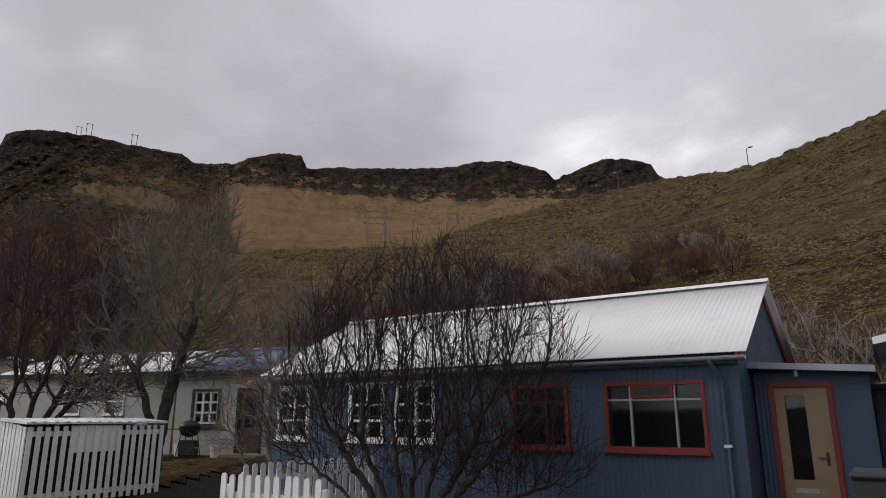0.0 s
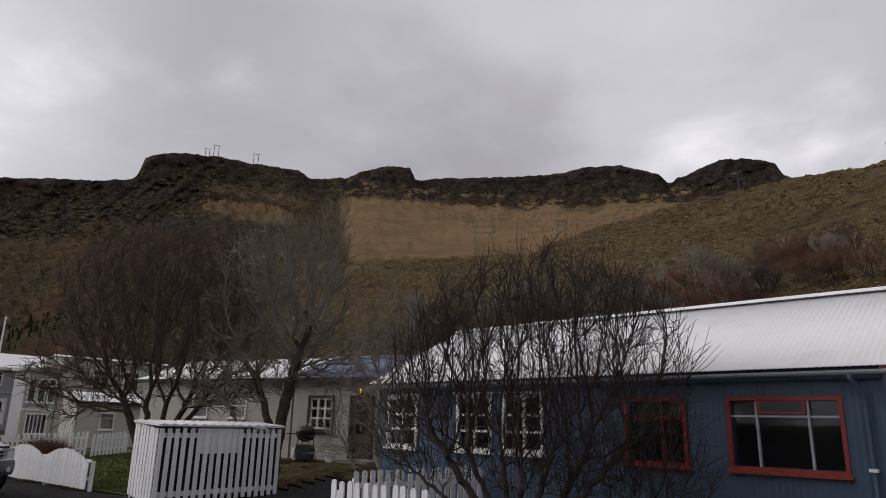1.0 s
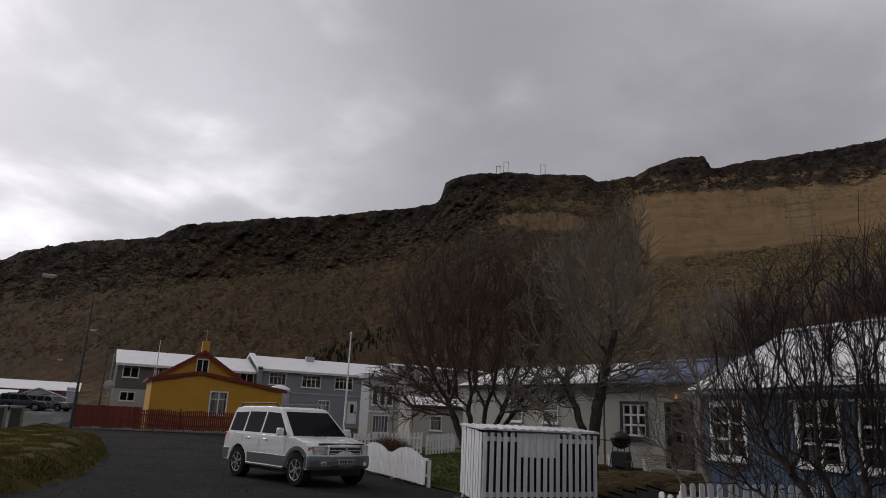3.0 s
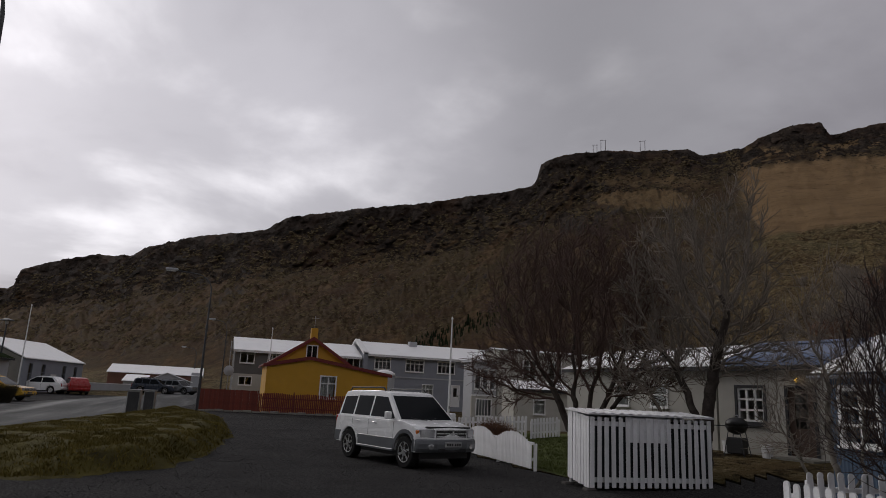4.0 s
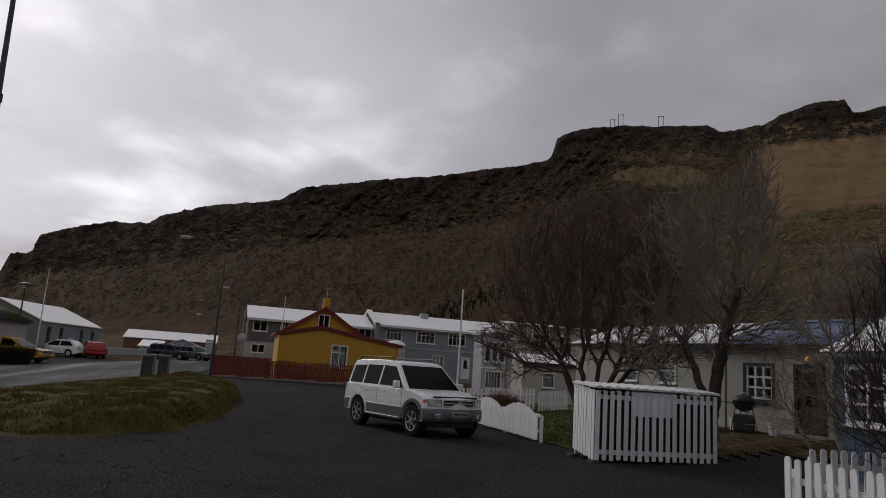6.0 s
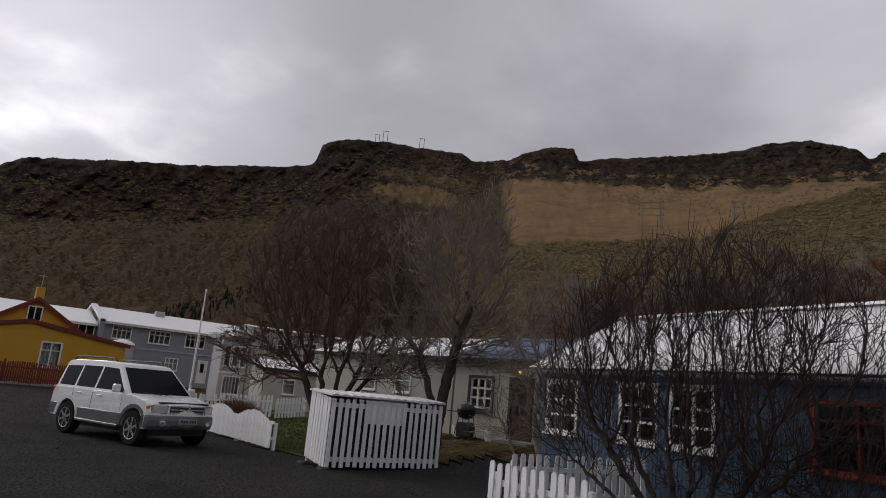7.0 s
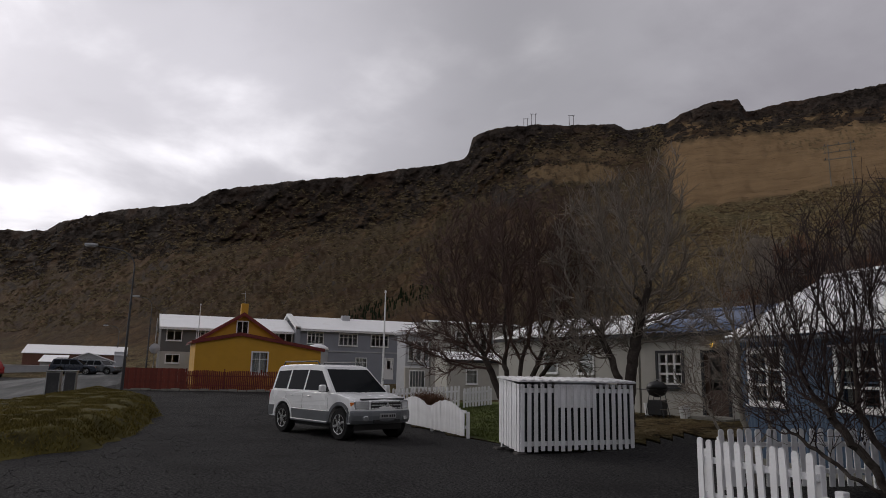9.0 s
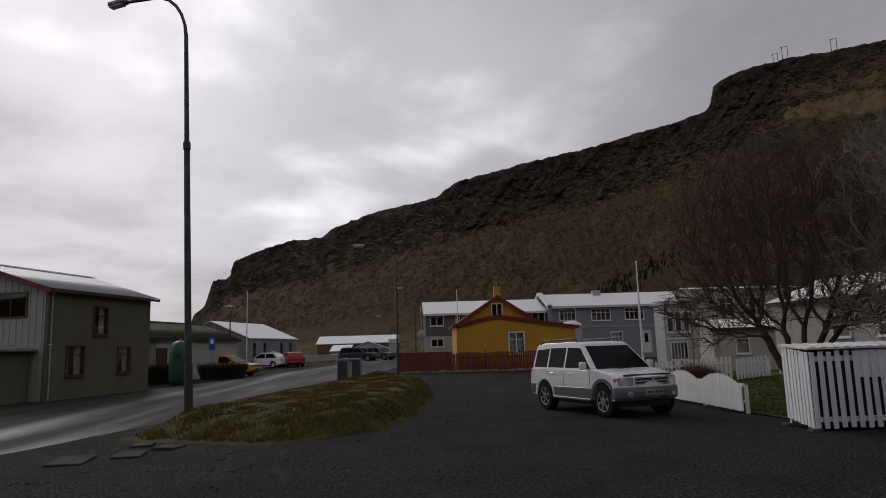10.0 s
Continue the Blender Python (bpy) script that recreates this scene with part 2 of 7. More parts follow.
def ground_material():
    m = bpy.data.materials.new("hill_and_yard_ground")
    m.use_nodes = True
    nt = m.node_tree
    p = nt.nodes["Principled BSDF"]
    co = nt.nodes.new("ShaderNodeTexCoord").outputs["Object"]

    def nz(s, d=6, r=0.6, squash=None):
        n = nt.nodes.new("ShaderNodeTexNoise")
        n.inputs["Scale"].default_value, n.inputs["Detail"].default_value, n.inputs["Roughness"].default_value = s, d, r
        v = co
        if squash:
            mp = nt.nodes.new("ShaderNodeMapping")
            mp.inputs["Scale"].default_value = squash
            nt.links.new(co, mp.inputs[0])
            v = mp.outputs[0]
        nt.links.new(v, n.inputs["Vector"])
        return n.outputs["Fac"]

    def rng(f, lo, hi, a=0.0, b=1.0):
        n = nt.nodes.new("ShaderNodeMapRange")
        n.inputs[1].default_value, n.inputs[2].default_value, n.inputs[3].default_value, n.inputs[4].default_value = lo, hi, a, b
        nt.links.new(f, n.inputs[0])
        return n.outputs[0]

    def mix(f, a, b):
        n = nt.nodes.new("ShaderNodeMix")
        n.data_type = "RGBA"
        for i, v in ((0, f), (6, a), (7, b)):
            if isinstance(v, tuple):
                n.inputs[i].default_value = (*v, 1)
            elif isinstance(v, float):
                n.inputs[i].default_value = v
            else:
                nt.links.new(v, n.inputs[i])
        return n.outputs[2]

    def mul(a, b):
        n = nt.nodes.new("ShaderNodeMath")
        n.operation = "MULTIPLY"
        nt.links.new(a, n.inputs[0])
        nt.links.new(b, n.inputs[1])
        return n.outputs[0]

    def attr(name):
        a = nt.nodes.new("ShaderNodeAttribute")
        a.attribute_name = name
        s = nt.nodes.new("ShaderNodeSeparateColor")
        nt.links.new(a.outputs["Color"], s.inputs[0])
        return s.outputs

    def add(*terms):
        out = None
        for t in terms:
            if out is None:
                out = t
                continue
            n = nt.nodes.new("ShaderNodeMath")
            n.operation = "ADD"
            nt.links.new(out, n.inputs[0])
            nt.links.new(t, n.inputs[1])
            out = n.outputs[0]
        return out

    c1, c2 = attr("cover"), attr("near_cover")
    up_z = nt.nodes.new("ShaderNodeSeparateXYZ")
    nt.links.new(nt.nodes.new("ShaderNodeNewGeometry").outputs["Normal"], up_z.inputs[0])
    steep = rng(up_z.outputs[2], 0.52, 0.88, 0.75, 0.0)
    # winter grass, heather and bare tufts of the near slopes, clump shading painted in
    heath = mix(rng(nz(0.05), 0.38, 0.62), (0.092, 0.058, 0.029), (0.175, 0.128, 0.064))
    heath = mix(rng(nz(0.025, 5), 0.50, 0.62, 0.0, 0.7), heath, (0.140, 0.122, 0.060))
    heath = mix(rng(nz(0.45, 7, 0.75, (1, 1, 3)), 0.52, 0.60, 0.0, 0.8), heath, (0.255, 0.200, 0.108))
    # near-black noise: shading between clumps put into the colour, beside the grass's own tones
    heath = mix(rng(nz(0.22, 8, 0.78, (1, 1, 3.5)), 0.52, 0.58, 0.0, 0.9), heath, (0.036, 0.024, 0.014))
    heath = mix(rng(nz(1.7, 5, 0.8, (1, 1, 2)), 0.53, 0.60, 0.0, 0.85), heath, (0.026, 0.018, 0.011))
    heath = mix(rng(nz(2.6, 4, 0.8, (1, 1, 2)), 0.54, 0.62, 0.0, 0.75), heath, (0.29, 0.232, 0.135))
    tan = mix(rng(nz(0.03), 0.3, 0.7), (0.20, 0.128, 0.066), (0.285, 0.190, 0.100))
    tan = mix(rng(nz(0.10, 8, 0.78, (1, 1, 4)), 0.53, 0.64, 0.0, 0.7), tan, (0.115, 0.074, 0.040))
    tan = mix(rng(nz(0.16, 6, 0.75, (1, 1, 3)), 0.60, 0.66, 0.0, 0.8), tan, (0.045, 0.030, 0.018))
    # cliffs: basalt where steep, tufts of brown and olive grass on the ledges between
    veg = mix(rng(nz(0.018, 5), 0.40, 0.62), (0.066, 0.040, 0.024), (0.080, 0.061, 0.033))
    veg = mix(rng(nz(0.11, 8, 0.8), 0.50, 0.62, 0.0, 0.7), veg, (0.135, 0.098, 0.055))
    veg = mix(rng(nz(0.30, 7, 0.8), 0.52, 0.62, 0.0, 0.8), veg, (0.030, 0.022, 0.015))
    basalt = mix(rng(nz(0.09, 9, 0.8, (1, 1, 1.6)), 0.40, 0.62), (0.020, 0.017, 0.015), (0.070, 0.054, 0.043))
    basalt = mix(rng(nz(0.020, 5), 0.52, 0.64, 0.0, 0.6), basalt, (0.070, 0.042, 0.028))
    bare = rng(add(steep, rng(nz(0.055, 8, 0.75), 0.3, 0.7, -0.45, 0.45), rng(nz(0.24, 6, 0.8), 0.3, 0.7, -0.25, 0.25), rng(c2[1], 0.0, 1.0, 0.0, 0.45)), 0.16, 0.44)
    rock = mix(bare, veg, basalt)
    ochre = mix(rng(nz(0.08, 8, 0.8), 0.42, 0.60), (0.056, 0.035, 0.020), (0.135, 0.086, 0.044))
    rock = mix(c2[2], rock, ochre)
    green = mix(rng(nz(0.5), 0.35, 0.65), (0.045, 0.052, 0.016), (0.085, 0.075, 0.025))
    gravel = mix(rng(nz(22.0, 5, 0.85), 0.42, 0.66), (0.007, 0.007, 0.008), (0.105, 0.101, 0.098))
    gravel = mix(rng(nz(0.5, 5), 0.45, 0.7, 0.0, 0.6), gravel, (0.018, 0.017, 0.017))
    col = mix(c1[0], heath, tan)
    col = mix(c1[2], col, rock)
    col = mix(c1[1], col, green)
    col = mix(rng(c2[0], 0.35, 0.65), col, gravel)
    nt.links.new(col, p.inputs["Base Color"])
    p.inputs["Roughness"].default_value = 0.9
    p.inputs["Specular IOR Level"].default_value = 0.03
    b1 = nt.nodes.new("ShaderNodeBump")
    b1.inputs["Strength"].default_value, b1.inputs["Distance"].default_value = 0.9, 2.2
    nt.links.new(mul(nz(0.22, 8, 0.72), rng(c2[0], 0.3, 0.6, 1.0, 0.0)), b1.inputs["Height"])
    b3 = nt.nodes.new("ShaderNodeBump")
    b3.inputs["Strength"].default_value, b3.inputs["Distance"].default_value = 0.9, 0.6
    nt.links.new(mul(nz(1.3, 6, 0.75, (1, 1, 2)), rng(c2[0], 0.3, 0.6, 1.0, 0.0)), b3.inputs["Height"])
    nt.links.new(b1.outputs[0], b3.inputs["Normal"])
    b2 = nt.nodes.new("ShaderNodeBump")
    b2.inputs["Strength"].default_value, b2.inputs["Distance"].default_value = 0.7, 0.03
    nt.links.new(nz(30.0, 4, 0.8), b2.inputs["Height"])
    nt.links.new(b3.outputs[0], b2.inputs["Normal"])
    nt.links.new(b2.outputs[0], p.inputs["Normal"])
    return m


def asphalt_material():
    """Dark asphalt, worn smooth and wet in long streaks along the street."""
    m = mat("wet_asphalt", (0.030, 0.031, 0.033), 0.60, 0.30, 0.35, 70, 0.35, stain=(0.016, 0.017, 0.018), stain_amt=0.9, stain_scale=0.5, spec=0.22)
    nt = m.node_tree
    mp = nt.nodes.new("ShaderNodeMapping")
    mp.inputs["Rotation"].default_value = (0, 0, radians(11))
    mp.inputs["Scale"].default_value = (0.035, 0.75, 1)
    nt.links.new(nt.nodes.new("ShaderNodeTexCoord").outputs["Object"], mp.inputs[0])
    n = nt.nodes.new("ShaderNodeTexNoise")
    n.inputs["Scale"].default_value, n.inputs["Detail"].default_value = 1.0, 5
    nt.links.new(mp.outputs[0], n.inputs["Vector"])
    r = nt.nodes.new("ShaderNodeMapRange")
    r.inputs[1].default_value, r.inputs[2].default_value, r.inputs[3].default_value, r.inputs[4].default_value = 0.42, 0.66, 0.90, 0.50
    nt.links.new(n.outputs["Fac"], r.inputs[0])
    nt.links.new(r.outputs[0], nt.nodes["Principled BSDF"].inputs["Roughness"])
    return m


ASPHALT = asphalt_material()
GROUND = ground_material()


# ---- mesh helpers ----
def part(name, bm, material, parent=None, label="", smooth=False):
    me = bpy.data.meshes.new(name)
    bm.to_mesh(me)
    bm.free()
    if smooth:
        for f in me.polygons:
            f.use_smooth = True
    me.materials.append(material)
    ob = new(name, me)
    if parent is not None:
        ob.parent = parent
    if label:
        ob["label"] = label
    return ob


def mesh_part(name, verts, faces, material, parent=None, smooth=False):
    me = bpy.data.meshes.new(name)
    me.from_pydata(verts, [], faces)
    me.update()
    if smooth:
        for f in me.polygons:
            f.use_smooth = True
    me.materials.append(material)
    ob = new(name, me)
    if parent is not None:
        ob.parent = parent
    return ob


def thing(name, m, label, category, group="", kind=""):
    ob = new(name)
    ob.empty_display_size = 0.2
    ob.matrix_world = m
    return tagged(ob, label, category, group, kind)


def box(bm, x0, x1, y0, y1, z0, z1, bevel=0.0, m=None):
    vs = [bm.verts.new((x, y, z)) for z in (z0, z1) for y in (y0, y1) for x in (x0, x1)]
    fs = [bm.faces.new([vs[i] for i in q]) for q in ((0, 2, 3, 1), (4, 5, 7, 6), (0, 1, 5, 4), (2, 6, 7, 3), (0, 4, 6, 2), (1, 3, 7, 5))]
    if bevel:
        es = list({e for f in fs for e in f.edges})
        r = bmesh.ops.bevel(bm, geom=es, offset=bevel, segments=1, affect="EDGES")
        vs = list({v for f in r["faces"] for v in f.verts} | {v for v in vs if v.is_valid})
    if m is not None:
        for v in vs:
            v.co = m @ v.co
    return vs


def boxes(*rows, bevel=0.0):
    bm = bmesh.new()
    for r in rows:
        box(bm, *r, bevel=bevel)
    return bm


def prism(bm, poly, y0, y1):
    """An outline in x and z, drawn out along y."""
    a = [bm.verts.new((x, y0, z)) for x, z in poly]
    b = [bm.verts.new((x, y1, z)) for x, z in poly]
    n = len(poly)
    bm.faces.new(a)
    bm.faces.new(b[::-1])
    for i in range(n):
        bm.faces.new((a[i], b[i], b[(i + 1) % n], a[(i + 1) % n]))
    bmesh.ops.recalc_face_normals(bm, faces=bm.faces)


def prism_x(bm, poly, x0, x1):
    """An outline in y and z, drawn out along x."""
    a = [bm.verts.new((x0, y, z)) for y, z in poly]
    b = [bm.verts.new((x1, y, z)) for y, z in poly]
    n = len(poly)
    bm.faces.new(a)
    bm.faces.new(b[::-1])
    for i in range(n):
        bm.faces.new((a[i], b[i], b[(i + 1) % n], a[(i + 1) % n]))
    bmesh.ops.recalc_face_normals(bm, faces=bm.faces)


def tube(bm, pts, radii, sides=8, cap=True):
    rings = []
    for i, p in enumerate(pts):
        p = Vector(p)
        t = (Vector(pts[min(i + 1, len(pts) - 1)]) - Vector(pts[max(i - 1, 0)])).normalized()
        u = t.orthogonal().normalized() if i == 0 else (u - t * u.dot(t)).normalized()
        w = t.cross(u)
        r = radii[i] if isinstance(radii, (list, tuple)) else radii
        rings.append([bm.verts.new(p + (u * math.cos(k * 2 * math.pi / sides) + w * math.sin(k * 2 * math.pi / sides)) * r) for k in range(sides)])
    for a, b in zip(rings, rings[1:]):
        for k in range(sides):
            bm.faces.new((a[k], a[(k + 1) % sides], b[(k + 1) % sides], b[k]))
    if cap:
        bm.faces.new(rings[0][::-1])
        bm.faces.new(rings[-1])


def lathe(bm, prof, n=20, centre=(0, 0, 0), axis="z"):
    c = Vector(centre)
    rings = []
    for r, h in prof:
        ring = []
        for k in range(n):
            a = 2 * math.pi * k / n
            q = (r * math.cos(a), r * math.sin(a), h) if axis == "z" else (r * math.cos(a), h, r * math.sin(a))
            ring.append(bm.verts.new(c + Vector(q)))
        rings.append(ring)
    for a, b in zip(rings, rings[1:]):
        for k in range(n):
            bm.faces.new((a[k], a[(k + 1) % n], b[(k + 1) % n], b[k]))
    bm.faces.new(rings[0][::-1])
    bm.faces.new(rings[-1])
    bmesh.ops.recalc_face_normals(bm, faces=bm.faces)


def rmin(v, a, b):
    return max(0.0, min(1.0, (v - a) / (b - a)))


def sstep(v, a, b):
    t = rmin(v, a, b)
    return t * t * (3 - 2 * t)


# ---- the ground: one sheet from the yard to the cliffs ----
def flat(x, y):
    """Height of the yard, the street and the plots."""
    h = 0.012 * max(0.0, math.hypot(x, y) - 20)
    return h + 0.50 * sstep(y, 9.0, 15.0) * sstep(x, -34, -22) * (1 - sstep(x, 6, 14))


# bearing (degrees left of +y); foot distance; mid-slope distance, angle; near crest distance, angle; wall foot distance, angle; wall crest distance
HILL = [
    (-60, 18, 40, 10.0, 80, 19.0, 100, 19.0, 120), (-8, 17, 45, 12.0, 120, 21.5, 200, 18.0, 300),
    (2, 19, 50, 11.5, 145, 19.2, 300, 17.0, 500), (9.4, 22, 55, 11.0, 185, 19.0, 480, 17.6, 560),
    (18, 25, 60, 10.5, 180, 17.9, 480, 18.2, 560), (24, 27, 60, 10.0, 175, 16.6, 480, 18.4, 560),
    (30.3, 28, 62, 9.2, 165, 14.5, 480, 18.6, 560), (45, 32, 70, 8.0, 155, 13.6, 470, 19.2, 550),
    (51, 42, 85, 7.0, 190, 12.6, 400, 17.6, 520), (57, 52, 100, 6.0, 230, 12.0, 400, 17.4, 490),
    (63, 70, 120, 4.2, 230, 9.5, 390, 14.6, 480), (70, 88, 140, 3.4, 240, 7.6, 420, 12.6, 500),
    (78.5, 95, 160, 3.0, 260, 6.4, 450, 11.0, 520), (88, 110, 180, 2.4, 290, 5.2, 480, 9.0, 570),
    (97, 190, 300, 1.5, 450, 3.2, 640, 6.6, 760), (105, 380, 500, 0.9, 640, 1.8, 930, 4.6, 1040),
    (108.4, 500, 620, 0.5, 760, 0.5, 950, 0.6, 1080), (180, 500, 620, 0.4, 760, 0.4, 950, 0.4, 1080),
]
CREST = [(-60, 19), (-8, 18), (6, 17.5), (9.3, 19.4), (9.8, 20.4), (12.3, 21.1), (14, 21.1), (17, 20.2), (18.2, 19.75), (18.9, 20.6), (22.2, 21.55), (24.9, 21.6), (27.6, 21.15),
         (32, 21.0), (38.2, 20.85), (40.4, 20.6), (41.0, 21.65), (42.9, 21.75), (45.4, 21.1), (46.9, 20.4), (49.8, 20.15), (51, 20.75), (54.8, 20.85),
         (57.3, 21.0), (60.4, 20.95), (62.6, 20.5), (63.5, 20.0), (63.9, 18.6), (64.3, 18.25), (66.5, 17.7), (69.5, 17.3), (74.1, 16.4), (77.9, 15.9), (83.2, 14.85), (85.7, 14.25), (87.5, 13.0),
         (92.7, 11.9), (96.5, 10.5), (97.2, 9.8), (100.2, 9.4), (102.0, 8.8), (104.5, 7.75), (104.8, 6.4), (106.1, 6.1), (106.7, 4.1), (107.5, 3.4), (108.3, 0.8), (180, 0.4)]
EYE_Z = 1.7


def col_interp(table, az, k):
    return float(np.interp(az, [r[0] for r in table], [r[k] for r in table]))


TAN_TOP = [(10, 17.8), (17.9, 18.2), (23.1, 17.8), (32, 18.2), (39.7, 19.1), (44.2, 18.9), (46.5, 19.4), (47.2, 18.2)]
SHELF = [(59.3, 17.0), (57.8, 17.7), (54.0, 17.6), (51.2, 17.1), (50.6, 16.1), (55.7, 15.9), (57.4, 16.15)]
UPPER_SHELF = [(59.2, 18.7), (57.0, 19.2), (51.2, 18.7), (49.7, 17.9), (50.6, 17.3), (53.0, 17.9), (57.0, 18.1)]


def inside(poly, x, y):
    hit = False
    for (xa, ya), (xb, yb) in zip(poly, poly[1:] + poly[:1]):
        if (ya > y) != (yb > y) and x < xa + (y - ya) * (xb - xa) / (yb - ya):
            hit = not hit
    return hit


def build_ground():
    fine = list(np.arange(-12, 112, 0.12))
    azs = list(np.arange(-60, -12, 1.5)) + fine + list(np.arange(112, 180, 2.0)) + list(np.arange(180, 300, 4.0))
    near = [0.0] + list(np.geomspace(2.0, 17.0, 62))
    verts, cover, near_cover = [], [], []
    nring = None
    for az in azs:
        a = az if az <= 180 else (180 if az < 230 else -60)
        w = 1.0 if az <= 180 else None
        r1, r2, e2, r3, e3, r4, e4, r5 = (col_interp(HILL, a, k) for k in range(1, 9))
        if 180 < az < 300:                                    # round the back: from flat land to the hill again
            f = (az - 180) / 120
            r1, r2, e2, r3, e3, r4, e4, r5 = (col_interp(HILL, 180, k) * (1 - f) + col_interp(HILL, -60, k) * f for k in range(1, 9))
            e5 = 0.4 * (1 - f) + 19 * f
        else:
            e5 = col_interp(CREST, a, 1)
        ca, sa = math.cos(radians(az)), -math.sin(radians(az))
        z1 = flat(r1 * sa, r1 * ca)
        e1 = math.degrees(math.atan2(z1 - EYE_Z, r1))
        knots_r, knots_e = [r1, r2, r3, r4, r5, r5 * 1.25], [e1, e2, e3, e4, e5, e5 - 3.5 if e5 > 4 else 0.35]
        prm = list(np.linspace(0, 1, 22)[1:]) + list(np.linspace(1, 2, 34)[1:]) + list(np.linspace(2, 3, 50)[1:]) + list(np.linspace(3, 4, 60)[1:]) + [4.3, 5.0]
        rs = [0.0] + list(np.geomspace(2.0, r1, 62)) if r1 > 17 else near
        rows = [(r, None, 0.0) for r in rs]
        for q in prm:
            rows.append((float(np.interp(q, range(6), knots_r)), float(np.interp(q, range(6), knots_e)), q))
        cliffy = sstep(az, 47, 56) * (1 - sstep(az, 107, 108.5)) if az <= 180 else 0.0
        for r, el, q in rows:
            x, y = r * sa, r * ca
            if el is None:
                z = flat(x, y)
                lot = (1 - sstep(y + 0.8 * noise.noise((x * .3, y * .3, 0)), 8.2, 9.6)) * (1 - sstep(-x, 60, 75))
                if x > -13.0 and y < 12.5:
                    lot = max(lot, 0.9)
                if -36 < x < -14.6 and y > 8.0:
                    lot = 0.0
                z += 0.012 * noise.noise((x * 1.3, y * 1.3, 2.0)) if r > 2 else 0
                grn = 0.55 * sstep(noise.noise((x * .2, y * .2, 5.0)), -0.2, 0.3)
                verts.append((x, y, z))
                cover.append((0.0, grn, 0.0, 1.0))
                near_cover.append((lot, 0.0, 0.0, 1.0))
                continue
            # relief: gullies and ledges, drawn along the line of sight so that the crest stays put
            n1 = noise.fractal((az * 0.42, el * 0.55, q * 0.9), 1.0, 2.0, 5)
            n2 = noise.fractal((az * 1.3, el * 1.6, 3.0), 0.9, 2.0, 2)
            rocky = max(cliffy * sstep(q, 0.8, 1.8), sstep(q, 3.02, 3.3))
            crest_fade = 1 - sstep(q, 3.8, 4.0)
            r = r * (1 + sstep(q, 0.1, 0.8) * (0.014 * n1 + 0.007 * n2 * (1 - sstep(q, 1.9, 2.1) * (1 - sstep(q, 2.8, 3.0)) * (1 - cliffy))))
            lift = 0.0
            if rocky > 0.01:
                c = az + 0.9 * el                                  # ribs lean with the beds of the rock
                rib = 1 - 2 * abs(noise.noise((c * 0.55, el * 0.13, 3.1)))
                rib2 = 1 - 2 * abs(noise.noise((c * 1.5 + 0.4 * n1, el * 0.40, 8.1)))
                crag = noise.fractal((az * 1.6, el * 1.9, 3.0), 0.9, 2.0, 4)
                grit = noise.noise((az * 4.3, el * 4.7, 5.0))
                lift = rocky * crest_fade * (0.34 * rib + 0.16 * rib2 + 0.34 * crag + 0.05 * grit)
                r *= 1 + rocky * (0.010 * n1 + 0.011 * rib + 0.006 * rib2 + 0.008 * crag + 0.0022 * grit) * (0.35 + 0.65 * crest_fade)
            cave = sstep(az, 52.0, 53.5) * (1 - sstep(az, 60.8, 62.0)) if 50 < az < 63 else 0.0
            if cave:                                               # a rock step under the grassy shelf
                r *= 1 + cave * (-0.035 * sstep(el, 13.2, 15.4) * (1 - sstep(el, 15.55, 16.1)) + 0.012 * sstep(el, 15.6, 16.1) * (1 - sstep(el, 16.6, 17.6)))
            edge = sstep(q, 0.4, 1.2)
            jag = 0.10 * noise.fractal((az * 1.7, 0.3, 1.0), 1.0, 2.2, 4) + 0.10 * abs(noise.noise((az * 4.7, 2.0, 1.0)))
            el2 = el + lift * (1 - sstep(q, 2.5, 3.5)) + edge * 0.28 * n1 * crest_fade + jag * sstep(q, 3.6, 4.0) + (0.15 * noise.fractal((az * 1.5, q * 14, 1.0), 0.9, 2.0, 2) * sstep(q, 0.2, 0.9) * crest_fade * (1 - 0.7 * sstep(q, 2.0, 2.1) * (1 - sstep(q, 2.6, 3.0))))
            z = EYE_Z + r * math.tan(radians(el2))
            verts.append((r * sa, r * ca, z))
            # what grows where
            wob = 0.6 * noise.fractal((az * 0.30, el * 0.5, 9.0), 1.0, 2.0, 4)
            top = float(np.interp(az, [p[0] for p in TAN_TOP], [p[1] for p in TAN_TOP]))
            left = 47.3 - (18.2 - el) * 0.33
            tan = sstep(q, 1.97, 2.05) * (1 - sstep(el + 0.45 * wob, top - 0.15, top + 0.15)) * sstep(az + 1.2 * wob, 9, 14) * (1 - sstep(az + 1.6 * wob, left - 0.3, left + 0.3))
            clump = sstep(noise.fractal((az * 2.4, el * 6.0, 6.0), 0.8, 2.0, 4), 0.10, 0.24) * sstep(el, top - 2.0, top - 1.2) * (1 - sstep(az, 37, 41))
            patch = sstep(noise.fractal((az * 0.55, el * 1.5, 8.0), 1.0, 2.0, 3), -0.02, 0.14) * sstep(q, 2.4, 2.6) * (1 - sstep(el, top + 0.9, top + 1.5)) * (1 - sstep(az, 46, 48)) * sstep(az, 12, 16)
            aw, ew = az + 0.5 * wob, el + 0.14 * wob
            shelf = 0.62 if inside(SHELF, aw, ew) else (0.42 if inside(UPPER_SHELF, aw, ew) else 0.0)
            shelf *= 1 - 0.8 * sstep(noise.fractal((az * 2.0 + el * 2.0, el * 4.0, 16.0), 0.8, 2.0, 4), 0.30, 0.42)
            streak = sstep(noise.fractal((az * 0.8 + el * 0.7, el * 0.30, 4.0), 1.0, 2.0, 4), -0.05, 0.30)
